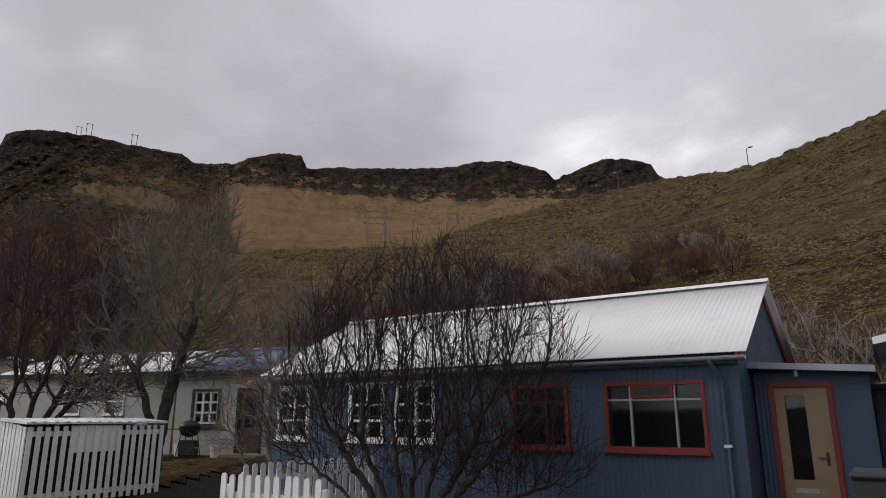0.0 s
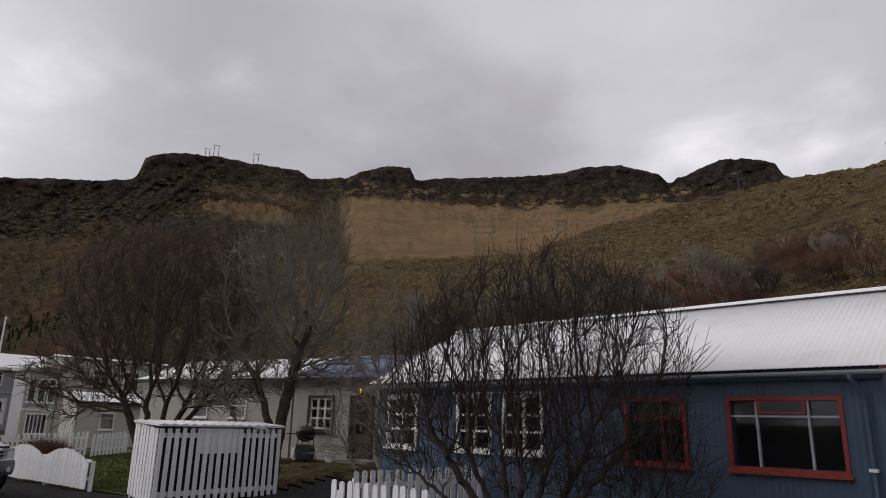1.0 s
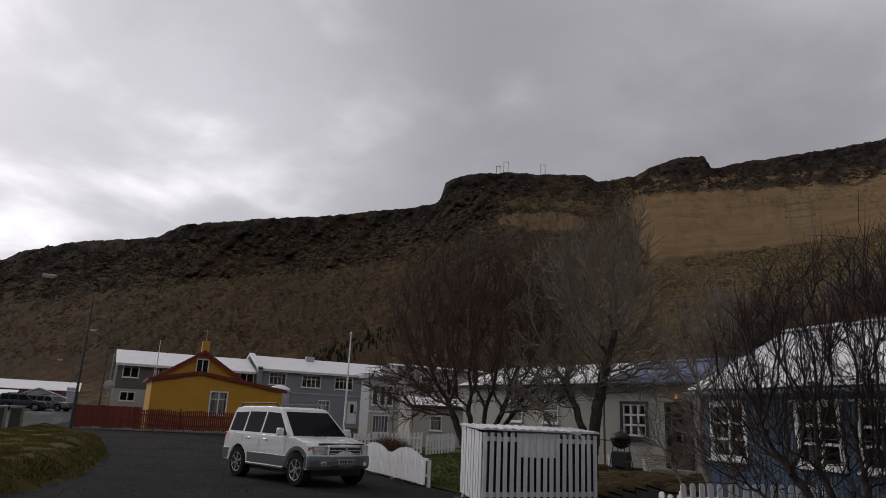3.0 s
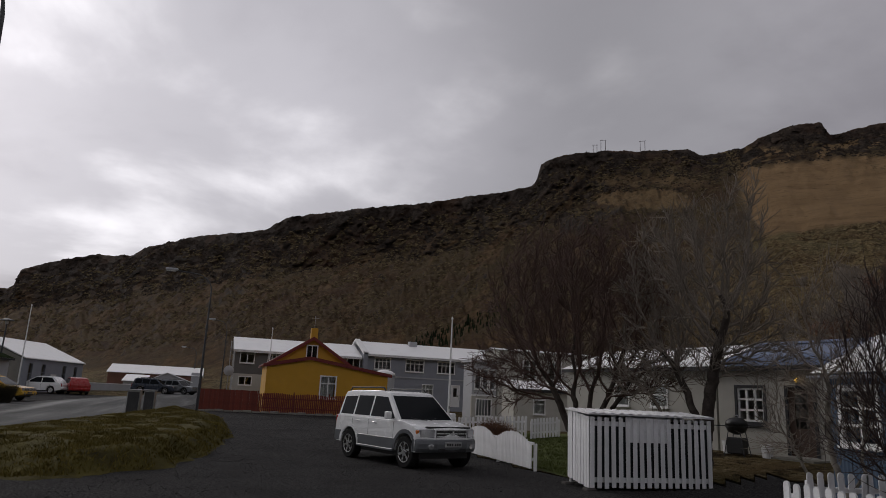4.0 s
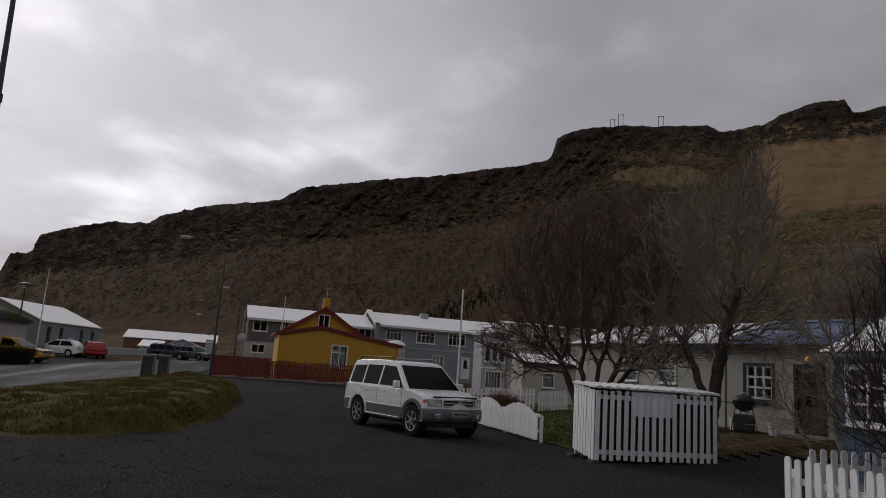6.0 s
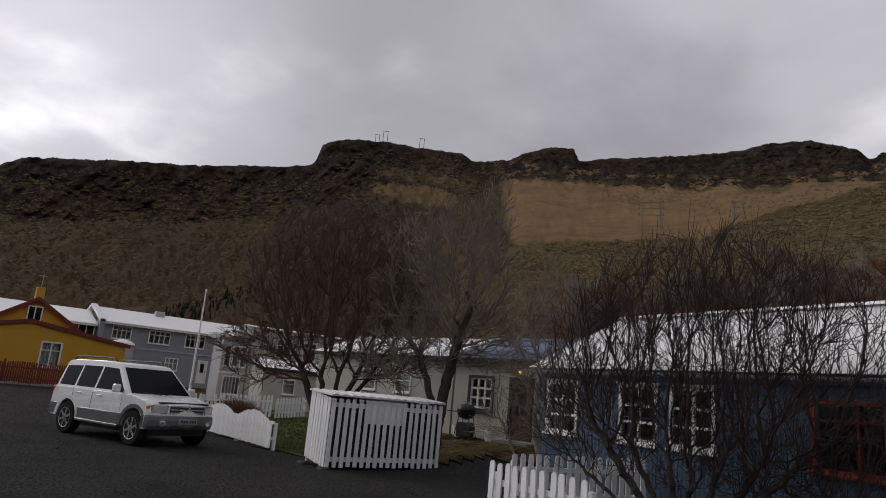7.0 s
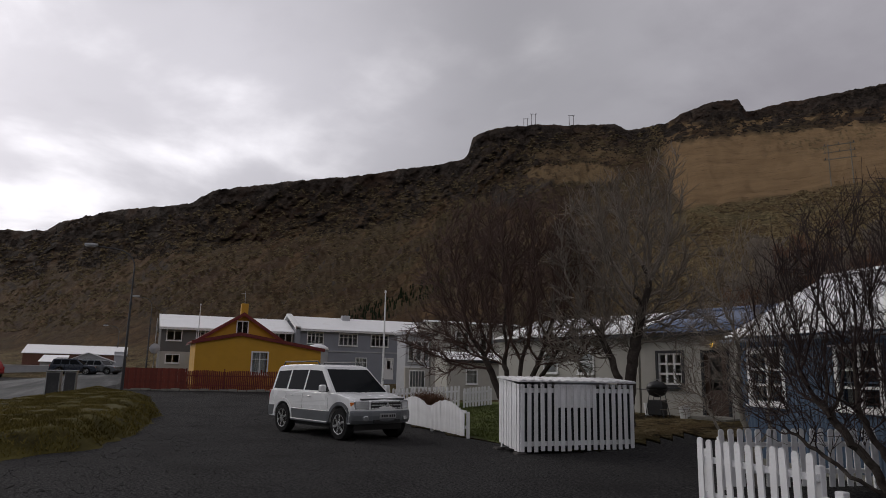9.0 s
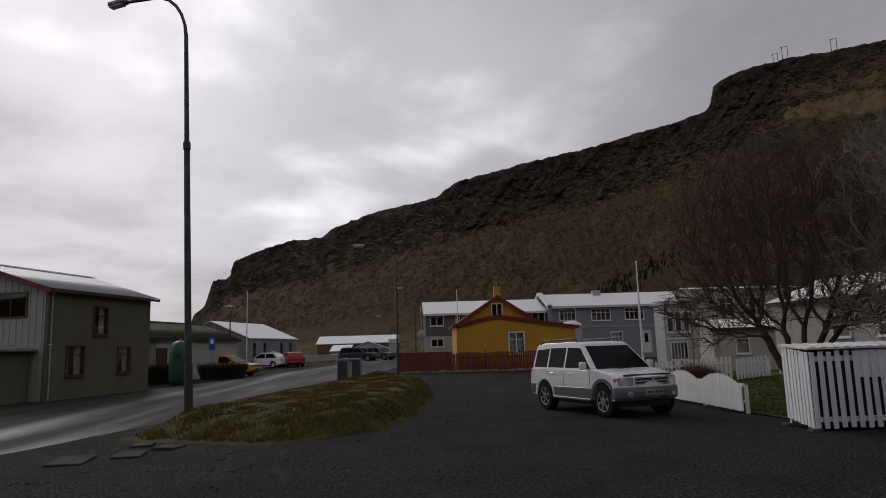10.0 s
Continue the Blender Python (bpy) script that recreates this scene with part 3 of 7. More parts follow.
            fan = cliffy * (1 - shelf) * sstep(az, 62, 66) * (1 - sstep(el + 2.2 * wob, 4.2 + 0.10 * max(0.0, 96 - az) * sstep(az, 82, 90), 7.4))
            scree = fan * (0.25 + 0.75 * streak)
            slip = cliffy * 0.8 * sstep(noise.fractal((az * 0.45 + el * 0.45, el * 0.20, 14.0), 1.0, 2.0, 3), 0.14, 0.34) * (1 - sstep(q, 3.1, 3.5))
            tanw = max(tan * (1 - 0.9 * clump), 0.75 * patch, shelf)
            rim = col_interp(CREST, az, 1) if az <= 180 else 0.0
            force = max(sstep(el, rim - 1.9 + 0.9 * wob, rim - 0.9 + 0.9 * wob) * (1 - sstep(el, rim - 0.10, rim)) * (0.55 + 0.45 * sstep(q, 3.0, 3.3)), cave * sstep(el, 13.4, 13.9) * (1 - sstep(el, 15.6, 15.9)))
            rk = sstep(q + 0.10 * wob, 2.85, 3.0) if az < 47 else 0.0
            if az < 52:
                rk = max(rk, sstep(az + 0.6 * wob, left, left + 0.6) * sstep(q, 1.95, 2.1))
            rk = max(rk, cliffy * sstep(q, 0.35, 0.9)) * (1 - shelf) * (1 - patch)
            if -60 < az < 9:
                rk *= 0.15
            greenish = 0.12 * sstep(q, 1.3, 1.9) * (1 - sstep(q, 2.0, 2.1)) * (1 - sstep(az, 22, 30)) * sstep(noise.fractal((az * .45, el * 1.2, 3.3), 1.0, 2.0, 3), -0.05, 0.3)
            if az > 110:
                tanw, rk, greenish, force, scree, slip = 0.3, 0.0, 0.5, 0.0, 0.0, 0.0
            cover.append((tanw, greenish, rk, 1.0))
            near_cover.append((0.0, force, max(scree, slip) * (1 - force), 1.0))
        nring = len(rows)
    n = len(azs)
    faces = []
    for i in range(n):
        j = (i + 1) % n
        for k in range(nring - 1):
            a, b, c, d = i * nring + k, i * nring + k + 1, j * nring + k + 1, j * nring + k
            faces.append((a, b, c) if k == 0 else (a, b, c, d))
    me = bpy.data.meshes.new("ground")
    me.from_pydata(verts, [], faces)
    for nm, vals in (("cover", cover), ("near_cover", near_cover)):
        at = me.attributes.new(nm, "FLOAT_COLOR", "POINT")
        at.data.foreach_set("color", np.array(vals, dtype=np.float32).ravel())
    for f in me.polygons:
        f.use_smooth = True
    me.update()
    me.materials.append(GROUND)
    ob = new("ground", me)
    return tagged(ob, "dark gravel yard rising into brown winter hills and dark cliffs", "ground", kind="structure")


ground = build_ground()


def strip(name, left, right, material, lift, label, category, step=1.0):
    """A sheet between two edges given as lists of plan points, lying on the yard's surface."""
    def along(pts):
        d = [0.0]
        for p, q in zip(pts, pts[1:]):
            d.append(d[-1] + math.dist(p, q))
        return pts, d
    lp, ld = along(left)
    rp, rd = along(right)
    n = max(8, int(max(ld[-1], rd[-1]) / step))
    verts, faces, m = [], [], 9
    for i in range(n + 1):
        f = i / n
        l = [float(np.interp(f * ld[-1], ld, [p[k] for p in lp])) for k in (0, 1)]
        r = [float(np.interp(f * rd[-1], rd, [p[k] for p in rp])) for k in (0, 1)]
        for j in range(m):
            s = j / (m - 1)
            x, y = l[0] + (r[0] - l[0]) * s, l[1] + (r[1] - l[1]) * s
            w = 0.12 * noise.noise((x * .7, y * .7, 3)) if j in (0, m - 1) else 0
            y += w
            verts.append((x, y, flat(x, y) + lift * (0.1 if j in (0, m - 1) else 1.0)))
    for i in range(n):
        for j in range(m - 1):
            a = i * m + j
            faces.append((a, a + 1, a + m + 1, a + m))
    ob = mesh_part(name, verts, faces, material, smooth=True)
    return tagged(ob, label, category, kind="structure")


road = strip("road", [(60, -24), (10, -13), (-14, -8), (-21, -6.5), (-33.7, -4.0), (-52, -1.6), (-75, 0.2), (-140, 3)],
             [(60, -34), (10, -23), (-14, -18.0), (-28, -15.4), (-35, -13.2), (-46, -11.0), (-75, -6.5), (-140, -4)], ASPHALT, 0.05,
             "wet grey asphalt street running past the gravel yard", "road")


# ---- grass bank beside the street, lawn ----
def bank_height(x, y):
    """Height of the grassy bank over the yard, between the street's edge and the gravel."""
    south = float(np.interp(-x, [12, 21, 33.7, 52], [-7.5, -5.6, -3.1, -0.9]))
    north = float(np.interp(-x, [12, 14, 16, 22, 30, 37, 44], [-4.6, -2.2, -0.4, 0.5, 0.7, -0.9, -2.6]))
    wob = 0.5 * noise.noise((x * 0.5, y * 0.5, 4.0))
    ends = sstep(-x, 13.0 + 0.5 * abs(y + 2.5), 16.0 + 0.5 * abs(y + 2.5)) * (1 - sstep(-x, 38, 43))
    return 0.52 * sstep(north - y + wob + 0.25 * noise.noise((x * 1.7, y * 1.7, 9.0)), 0.0, 1.0) * sstep(y - south + 0.3 * wob, 0.0, 0.9) * ends


def build_bank():
    verts, faces = [], []
    nx, ny = 150, 44
    for i in range(nx + 1):
        x = -12.5 - 31 * i / nx
        for j in range(ny + 1):
            y = -7.0 + 10.0 * j / ny
            h = bank_height(x, y)
            z = flat(x, y) + h + (0.06 * noise.fractal((x * 1.3, y * 1.3, 1), 0.8, 2, 5) if h > 0.01 else -0.06)
            verts.append((x, y, z - 0.02))
    for i in range(nx):
        for j in range(ny):
            a = i * (ny + 1) + j
            q = (a, a + 1, a + ny + 2, a + ny + 1)
            if max(verts[k][2] - flat(verts[k][0], verts[k][1]) for k in q) > -0.02:
                faces.append(q)
    m = mat("grassy_bank_turf", (0.078, 0.066, 0.018), 0.9, 0.4, 1.2, 25, 0.9, stain=(0.016, 0.013, 0.010), stain_amt=0.95, stain_scale=0.9)
    ob = mesh_part("grass_bank", verts, faces, m, smooth=True)
    return tagged(ob, "low bank of rough yellow-green winter grass beside the street", "grass bank", kind="structure")


def blades(name, material, label, n, area, keep, height, seed, lean=0.5):
    rng = random.Random(seed)
    verts, faces = [], []
    made = 0
    while made < n:
        x, y = rng.uniform(*area[0]), rng.uniform(*area[1])
        z = keep(x, y)
        if z is None:
            made += 0.2
            continue
        made += 1
        for _ in range(3):
            a, h, w = rng.uniform(0, 6.28), height * rng.uniform(0.5, 1.3), 0.012 + 0.010 * rng.random()
            bx, by = x + rng.gauss(0, 0.05), y + rng.gauss(0, 0.05)
            dx, dy = math.cos(a) * w, math.sin(a) * w
            lx, ly = rng.gauss(0, lean) * h, rng.gauss(0, lean) * h
            i = len(verts)
            verts += [(bx - dx, by - dy, z), (bx + dx, by + dy, z), (bx + lx, by + ly, z + h)]
            faces.append((i, i + 1, i + 2))
    ob = mesh_part(name, verts, faces, material)
    return tagged(ob, label, "grass", kind="stuff")


build_bank()
blades("bank_grass", GRASS_BLADE, "rough yellow-green grass tufts on the bank", 42000, ((-43, -13), (-7, 3)),
       lambda x, y: flat(x, y) + bank_height(x, y) - 0.05 if bank_height(x, y) > 0.06 and noise.noise((x * .8, y * .8, 0)) + 0.5 * noise.noise((x * 2.3, y * 2.3, 4)) > -0.35 else None, 0.075, 3)
lawn = strip("lawn", [(-15.0, 8.2), (-20, 8.1), (-26, 8.6), (-33, 9.0)], [(-15.0, 11.0), (-19, 13.0), (-26, 14.4), (-33, 14.6)],
             mat("lawn_turf", (0.085, 0.100, 0.030), 0.9, 0.3, 1.0, 30, 0.7, stain=(0.04, 0.035, 0.018), stain_amt=0.5), 0.03,
             "mossy green lawn behind the white picket fence", "lawn", 0.5)
blades("lawn_grass", LAWN_BLADE, "short green lawn grass", 7000, ((-27, -15), (8.3, 13)),
       lambda x, y: flat(x, y) + 0.02 if y < 11 + 0.35 * (-15 - x) else None, 0.06, 5)


# ---- bare trees ----
def bare_tree(name, base, label, seed, twig_mat, bark, stems, spread, height, counts=(5, 6, 6, 5), trunk_r=0.1, fork=0.25, twist=0.35, lean=(0, 0), curl=0.0, up=0.25, thin=0.0022, limb=1.0, category="tree"):
    """Stems that fork into limbs, branches and fine twigs; each as a tapered tube."""
    rng = random.Random(seed)
    segs = []
    levels = len(counts)

    def grow(p, d, length, r, level):
        n = 5 if level < 2 else (4 if level < levels else 3)
        step = length / n
        kids = []
        for i in range(n):
            d = (d + Vector((rng.gauss(0, twist), rng.gauss(0, twist), rng.gauss(0, twist * 0.6) + up * 0.18 * (1 if level > 0 else 0.3) - curl * (level == 2))) * 0.35).normalized()
            q = p + d * step
            r2 = max(thin, r * (1 - 0.55 / n))
            segs.append((p, q, r, r2, level))
            p, r = q, r2
            if level < levels and (i > 0 or level == 0):
                kids.append((p.copy(), d.copy(), r, (i + 1) / n))
        if level >= levels:
            return
        want = counts[level]
        for c in range(want):
            p2, d2, r2, f = kids[min(len(kids) - 1, int(len(kids) * (c + rng.random()) / want))]
            if level == 0 and f < fork:
                p2, d2, r2, f = kids[-1 - c % 2]
            ax = d2.orthogonal().normalized()
            ax.rotate(Matrix.Rotation(rng.uniform(0, 6.28), 3, d2))
            nd = d2.copy()
            nd.rotate(Matrix.Rotation(radians(rng.uniform(22, 58)), 3, ax))
            nd.z += up * 0.6
            ln = length * rng.uniform(0.50, 0.82) * (1.08 - 0.25 * f) * (limb if level == 0 else 1.0)
            grow(p2, nd.normalized(), ln, max(thin, r2 * rng.uniform(0.42, 0.66)), level + 1)

    for s in range(stems):
        a = 2 * math.pi * (s + rng.uniform(-0.25, 0.25)) / max(1, stems)
        k = spread * (0.35 if stems == 1 else 1.0) * rng.uniform(0.6, 1.1)
        d = Vector((math.cos(a) * k + lean[0], math.sin(a) * k + lean[1], 1.0)).normalized()
        off = Vector((math.cos(a), math.sin(a), 0)) * (0.12 if stems > 1 else 0)
        grow(Vector((0, 0, -0.1)) + off, d, height * rng.uniform(0.42, 0.52) / limb, trunk_r * rng.uniform(0.8, 1.1), 0)
    root = thing(name, pose(base[0], base[1], flat(base[0], base[1])), label, category)
    for nm, sel, material in (("trunk", lambda l: l <= 1, bark), ("crown", lambda l: l > 1, twig_mat)):
        verts, faces = [], []
        for p, q, r, r2, l in segs:
            if not sel(l):
                continue
            sides = 7 if l == 0 else (5 if l == 1 else 3)
            t = (q - p).normalized()
            u = t.orthogonal().normalized()
            w = t.cross(u)
            i = len(verts)
            for c, rr in ((p - t * r * 0.3, r), (q, r2)):
                for k in range(sides):
                    a = 2 * math.pi * k / sides
                    verts.append(c + (u * math.cos(a) + w * math.sin(a)) * rr)
            for k in range(sides):
                faces.append((i + k, i + (k + 1) % sides, i + sides + (k + 1) % sides, i + sides + k))
        mesh_part(nm, verts, faces, material, root, smooth=True)
    return root


def crown_tree(name, base, label, seed, bark, twig, clouds, stems, step, reach, kill, tip, thick, up, sprigs, sprig_len, count, category="tree"):
    """A bare tree whose limbs grow towards points strewn through its crown; clouds: (centre, radii, share); stems: first limbs as point lists."""
    rng = np.random.default_rng(seed)
    pts = []
    for (c, rad, share) in clouds:
        v = rng.normal(size=(int(count * share), 3))
        v /= np.linalg.norm(v, axis=1)[:, None]
        v *= (rng.random(len(v)) ** 0.42)[:, None]
        pts.append(np.array(c) + v * np.array(rad))
    aim = np.concatenate(pts)
    aim = aim[aim[:, 2] > 0.35]
    nodes, parent = [], []
    for line in stems:
        last = -1
        for a, b in zip(line, line[1:]):
            n = max(1, int(math.dist(a, b) / step))
            for i in range(n):
                nodes.append(np.array(a) + (np.array(b) - np.array(a)) * i / n + rng.normal(0, 0.015, 3))
                parent.append(last)
                last = len(nodes) - 1
    nodes = list(nodes)
    near = np.full(len(aim), 1e9)
    who = np.zeros(len(aim), int)
    fresh = list(range(len(nodes)))
    for _ in range(90):
        if not fresh or not len(aim):
            break
        fr = np.array([nodes[i] for i in fresh])
        d = np.linalg.norm(aim[:, None, :] - fr[None], axis=2)
        k = d.argmin(1)
        dm = d[np.arange(len(aim)), k]
        better = dm < near
        near[better], who[better] = dm[better], np.array(fresh)[k[better]]
        keep = near > kill
        aim, near, who = aim[keep], near[keep], who[keep]
        act = near < reach
        if not act.any():
            break
        pull = {}
        for i, a in zip(who[act], aim[act]):
            v = a - nodes[i]
            v = v / (np.linalg.norm(v) + 1e-9)
            pull[i] = pull.get(i, 0) + v
        fresh = []
        for i, v in pull.items():
            back = nodes[i] - nodes[parent[i]] if parent[i] >= 0 else np.array((0, 0, step))
            v = v / (np.linalg.norm(v) + 1e-9) + 0.55 * back / (np.linalg.norm(back) + 1e-9) + np.array((0, 0, up)) + rng.normal(0, 0.22, 3)
            nodes.append(nodes[i] + v / np.linalg.norm(v) * step)
            parent.append(int(i))
            fresh.append(len(nodes) - 1)
    n = len(nodes)
    rad = [0.0] * n
    for i in range(n - 1, -1, -1):
        rad[i] = tip if rad[i] == 0 else rad[i] ** (1 / 2.1)
        rad[i] = min(rad[i], thick)
        if parent[i] >= 0:
            rad[parent[i]] += rad[i] ** 2.1
    segs = [(nodes[parent[i]], nodes[i], min(rad[parent[i]], rad[i] * 1.35), rad[i]) for i in range(n) if parent[i] >= 0]
    outer = [i for i in range(n) if rad[i] < tip * 3.2 and parent[i] >= 0]
    for i in rng.choice(outer, sprigs):
        d = nodes[i] - nodes[parent[i]]
        d = d / (np.linalg.norm(d) + 1e-9) + rng.normal(0, 0.55, 3) + np.array((0, 0, up * 1.2))
        d /= np.linalg.norm(d)
        q = nodes[i] + d * sprig_len * rng.uniform(0.25, 0.6)
        d2 = d + rng.normal(0, 0.28, 3) + np.array((0, 0, up * 0.6))
        q2 = q + d2 / np.linalg.norm(d2) * sprig_len * rng.uniform(0.25, 0.6)
        segs += [(nodes[i], q, tip * 0.95, tip * 0.8), (q, q2, tip * 0.8, tip * 0.45)]
    root = thing(name, pose(base[0], base[1], flat(base[0], base[1])), label, category)
    for nm, lo, hi, material in (("trunk", thick * 0.30, 9.0, bark), ("crown", 0.0, thick * 0.30, twig)):
        verts, faces = [], []
        for a, b, ra, rb in segs:
            if not lo <= rb < hi:
                continue
            a, b = Vector(a), Vector(b)
            sides = 8 if rb > 0.04 else (5 if rb > 0.014 else 3)
            t = (b - a).normalized()
            u = t.orthogonal().normalized()
            w = t.cross(u)
            i = len(verts)
            for c, rr in ((a - t * ra * 0.4, ra), (b, rb)):
                for k in range(sides):
                    f = 2 * math.pi * k / sides
                    verts.append(c + (u * math.cos(f) + w * math.sin(f)) * rr)
            for k in range(sides):
                faces.append((i + k, i + (k + 1) % sides, i + sides + (k + 1) % sides, i + sides + k))
        mesh_part(nm, verts, faces, material, root, smooth=True)
    return root


def turned(az, *pts):
    """Points given as (right, away, up) for one who looks along the bearing az."""
    c, s = math.cos(radians(az)), math.sin(radians(az))
    return [(r * c - a * s, r * s + a * c, z) for r, a, z in pts]


def broad_tree():
    st = [turned(60, (0.1 * k, 0.05 * k, -0.1), (x * 0.35, y * 0.4, 0.9), (x, y, 2.3)) for k, (x, y) in enumerate(((-0.9, 0.3), (-0.25, -0.4), (0.3, 0.5), (0.85, -0.2), (1.3, 0.4)))]
    cl = [(turned(60, (-0.1, 0, 4.5))[0], (2.9, 2.7, 2.5), 0.72), (turned(60, (-1.7, 0, 2.6))[0], (1.5, 1.8, 1.1), 0.16), (turned(60, (1.4, -0.3, 2.6))[0], (1.5, 1.6, 1.0), 0.12)]
    crown_tree("broad_tree", (-17.2, 9.9), "broad bare dark-limbed tree with fine reddish twigs", 8, BARK_DARK, TWIG_RED, cl, st, 0.13, 1.1, 0.30, 0.0095, 0.15, 0.16, 5500, 0.60, 3000)


def pale_tree():
    st = [turned(50, (0, 0, -0.1), (0.02, 0, 0.9), (-0.25, 0.1, 1.7), (-0.7, 0.2, 2.8)), turned(50, (0.04, 0, -0.1), (0.10, 0, 1.0), (0.20, -0.1, 2.0), (0.5, -0.2, 3.4)), turned(50, (-0.2, 0.1, -0.1), (-0.5, 0.2, 0.8), (-1.1, 0.2, 1.6))]
    cl = [(turned(50, (-0.05, 0, 4.5))[0], (2.0, 1.9, 2.5), 0.74), (turned(50, (1.25, 0, 6.3))[0], (0.55, 0.6, 1.4), 0.10), (turned(50, (-1.3, 0, 2.6))[0], (1.2, 1.2, 1.0), 0.09), (turned(50, (1.5, 0, 3.0))[0], (1.2, 1.2, 1.0), 0.07)]
    crown_tree("pale_tree", (-14.0, 11.4), "bare tree with dark trunk and pale lichen-grey limbs", 5, BARK_DARK, TWIG_PALE, cl, st, 0.13, 1.0, 0.29, 0.0115, 0.17, 0.26, 3200, 0.55, 2500)


def garden_tree():
    tops = ((-1.2, 0.2), (-0.75, -0.3), (-0.3, 0.35), (0.05, -0.25), (0.5, 0.3), (1.0, -0.1), (1.5, 0.2))
    st = [turned(29, (0.05 * k - 0.15, 0.03 * (k % 3), -0.1), (x * 0.45, y * 0.5, 0.6), (x, y, 1.5)) for k, (x, y) in enumerate(tops)]
    st += [turned(29, (0.2, 0, 0.2), (1.1, -0.1, 0.45), (2.0, 0.1, 0.75)), turned(29, (-0.2, 0, 0.2), (-0.8, -0.2, 0.6), (-1.5, 0.0, 1.1))]
    cl = [(turned(29, (0.15, 0, 2.35))[0], (2.35, 1.5, 1.75), 0.78), (turned(29, (1.3, 0, 1.1))[0], (1.4, 0.9, 0.6), 0.13), (turned(29, (-1.3, 0, 1.4))[0], (0.9, 0.8, 0.7), 0.09)]
    crown_tree("garden_tree", (-4.75, 8.15), "dark many-stemmed bare garden tree beside the picket fence", 11, BARK_DARK, TWIG_DARK, cl, st, 0.085, 0.8, 0.165, 0.0052, 0.06, 0.42, 3800, 0.62, 3500)


def slender_tree():
    st = [turned(41, (0, 0, -0.1), (0.02, 0, 0.5), (-0.15, 0.1, 1.3), (-0.1, 0, 2.4)), turned(41, (0.03, 0, 0.3), (0.25, 0, 0.9), (0.35, 0, 1.9)), turned(41, (-0.02, 0, 0.35), (-0.45, 0, 0.8), (-0.8, 0, 1.5))]
    cl = [(turned(41, (0, 0, 2.5))[0], (1.0, 0.9, 1.6), 0.8), (turned(41, (-0.6, 0, 1.5))[0], (0.7, 0.6, 0.7), 0.2)]
    crown_tree("slender_tree", (-8.0, 9.0), "slender pale-barked bare tree at the garden corner", 23, BARK_GREY, TWIG_PALE, cl, st, 0.09, 0.8, 0.20, 0.0055, 0.06, 0.30, 1100, 0.50, 1300)


for grow in (broad_tree, pale_tree, garden_tree, slender_tree):
    grow()


# ---- building helpers: local x to the right along the front, y to the back, z up ----
def holed(bm, x0, x1, z0, z1, y0, y1, holes):
    """A wall with openings right through it."""
    xs = sorted({x0, x1, *[v for h in holes for v in h[:2]]})
    zs = sorted({z0, z1, *[v for h in holes for v in h[2:4]]})
    own = bmesh.new()
    for xa, xb in zip(xs, xs[1:]):
        for za, zb in zip(zs, zs[1:]):
            cx, cz = (xa + xb) / 2, (za + zb) / 2
            if not any(h[0] < cx < h[1] and h[2] < cz < h[3] for h in holes):
                box(own, xa, xb, y0, y1, za, zb)
    bmesh.ops.remove_doubles(own, verts=own.verts, dist=1e-5)
    me = bpy.data.meshes.new("tmp")
    own.to_mesh(me)
    own.free()
    bm.from_mesh(me)
    bpy.data.meshes.remove(me)


def ribbed_wall(x0, x1, z0, z1, y, holes, pitch=0.085, amp=0.006):
    """A vertical corrugated skin with openings."""
    n = int((x1 - x0) / (pitch / 4))
    verts, faces = [], []
    for i in range(n):
        xa, xb = x0 + (x1 - x0) * i / n, x0 + (x1 - x0) * (i + 1) / n
        ya, yb = (y - amp + amp * math.cos(2 * math.pi * x / pitch) for x in (xa, xb))
        cuts = sorted(h[2:4] for h in holes if h[0] < (xa + xb) / 2 < h[1])
        z = z0
        for c in cuts + [(z1, z1)]:
            if c[0] > z:
                k = len(verts)
                verts += [(xa, ya, z), (xb, yb, z), (xb, yb, c[0]), (xa, ya, c[0])]
                faces.append((k, k + 1, k + 2, k + 3))
            z = c[1]
    return verts, faces


def ribbed_slope(x0, x1, a, b, pitch=0.085, amp=0.0035, t=0.015):
    """A corrugated roof slope from the eave a to the ridge b, each (y, z)."""
    n = max(4, int((x1 - x0) / (pitch / 4)))
    d = Vector((0, b[0] - a[0], b[1] - a[1])).normalized()
    nrm = Vector((0, -d.z, d.y)) if d.y > 0 else Vector((0, d.z, -d.y))
    if nrm.z < 0:
        nrm = -nrm
    verts, faces = [], []
    for i in range(n + 1):
        x = x0 + (x1 - x0) * i / n
        h = amp * math.cos(2 * math.pi * x / pitch)
        for y, z in (a, b):
            for off in (h + t, h):
                verts.append(Vector((x, y, z)) + nrm * off)
    for i in range(n):
        k = i * 4
        faces += [(k, k + 4, k + 6, k + 2), (k + 1, k + 3, k + 7, k + 5), (k, k + 1, k + 5, k + 4), (k + 2, k + 6, k + 7, k + 3)]
    return verts, faces


def plain_slope(x0, x1, a, b, t=0.08):
    bm = bmesh.new()
    prism_x(bm, [a, b, (b[0], b[1] + t), (a[0], a[1] + t)], x0, x1)
    return bm


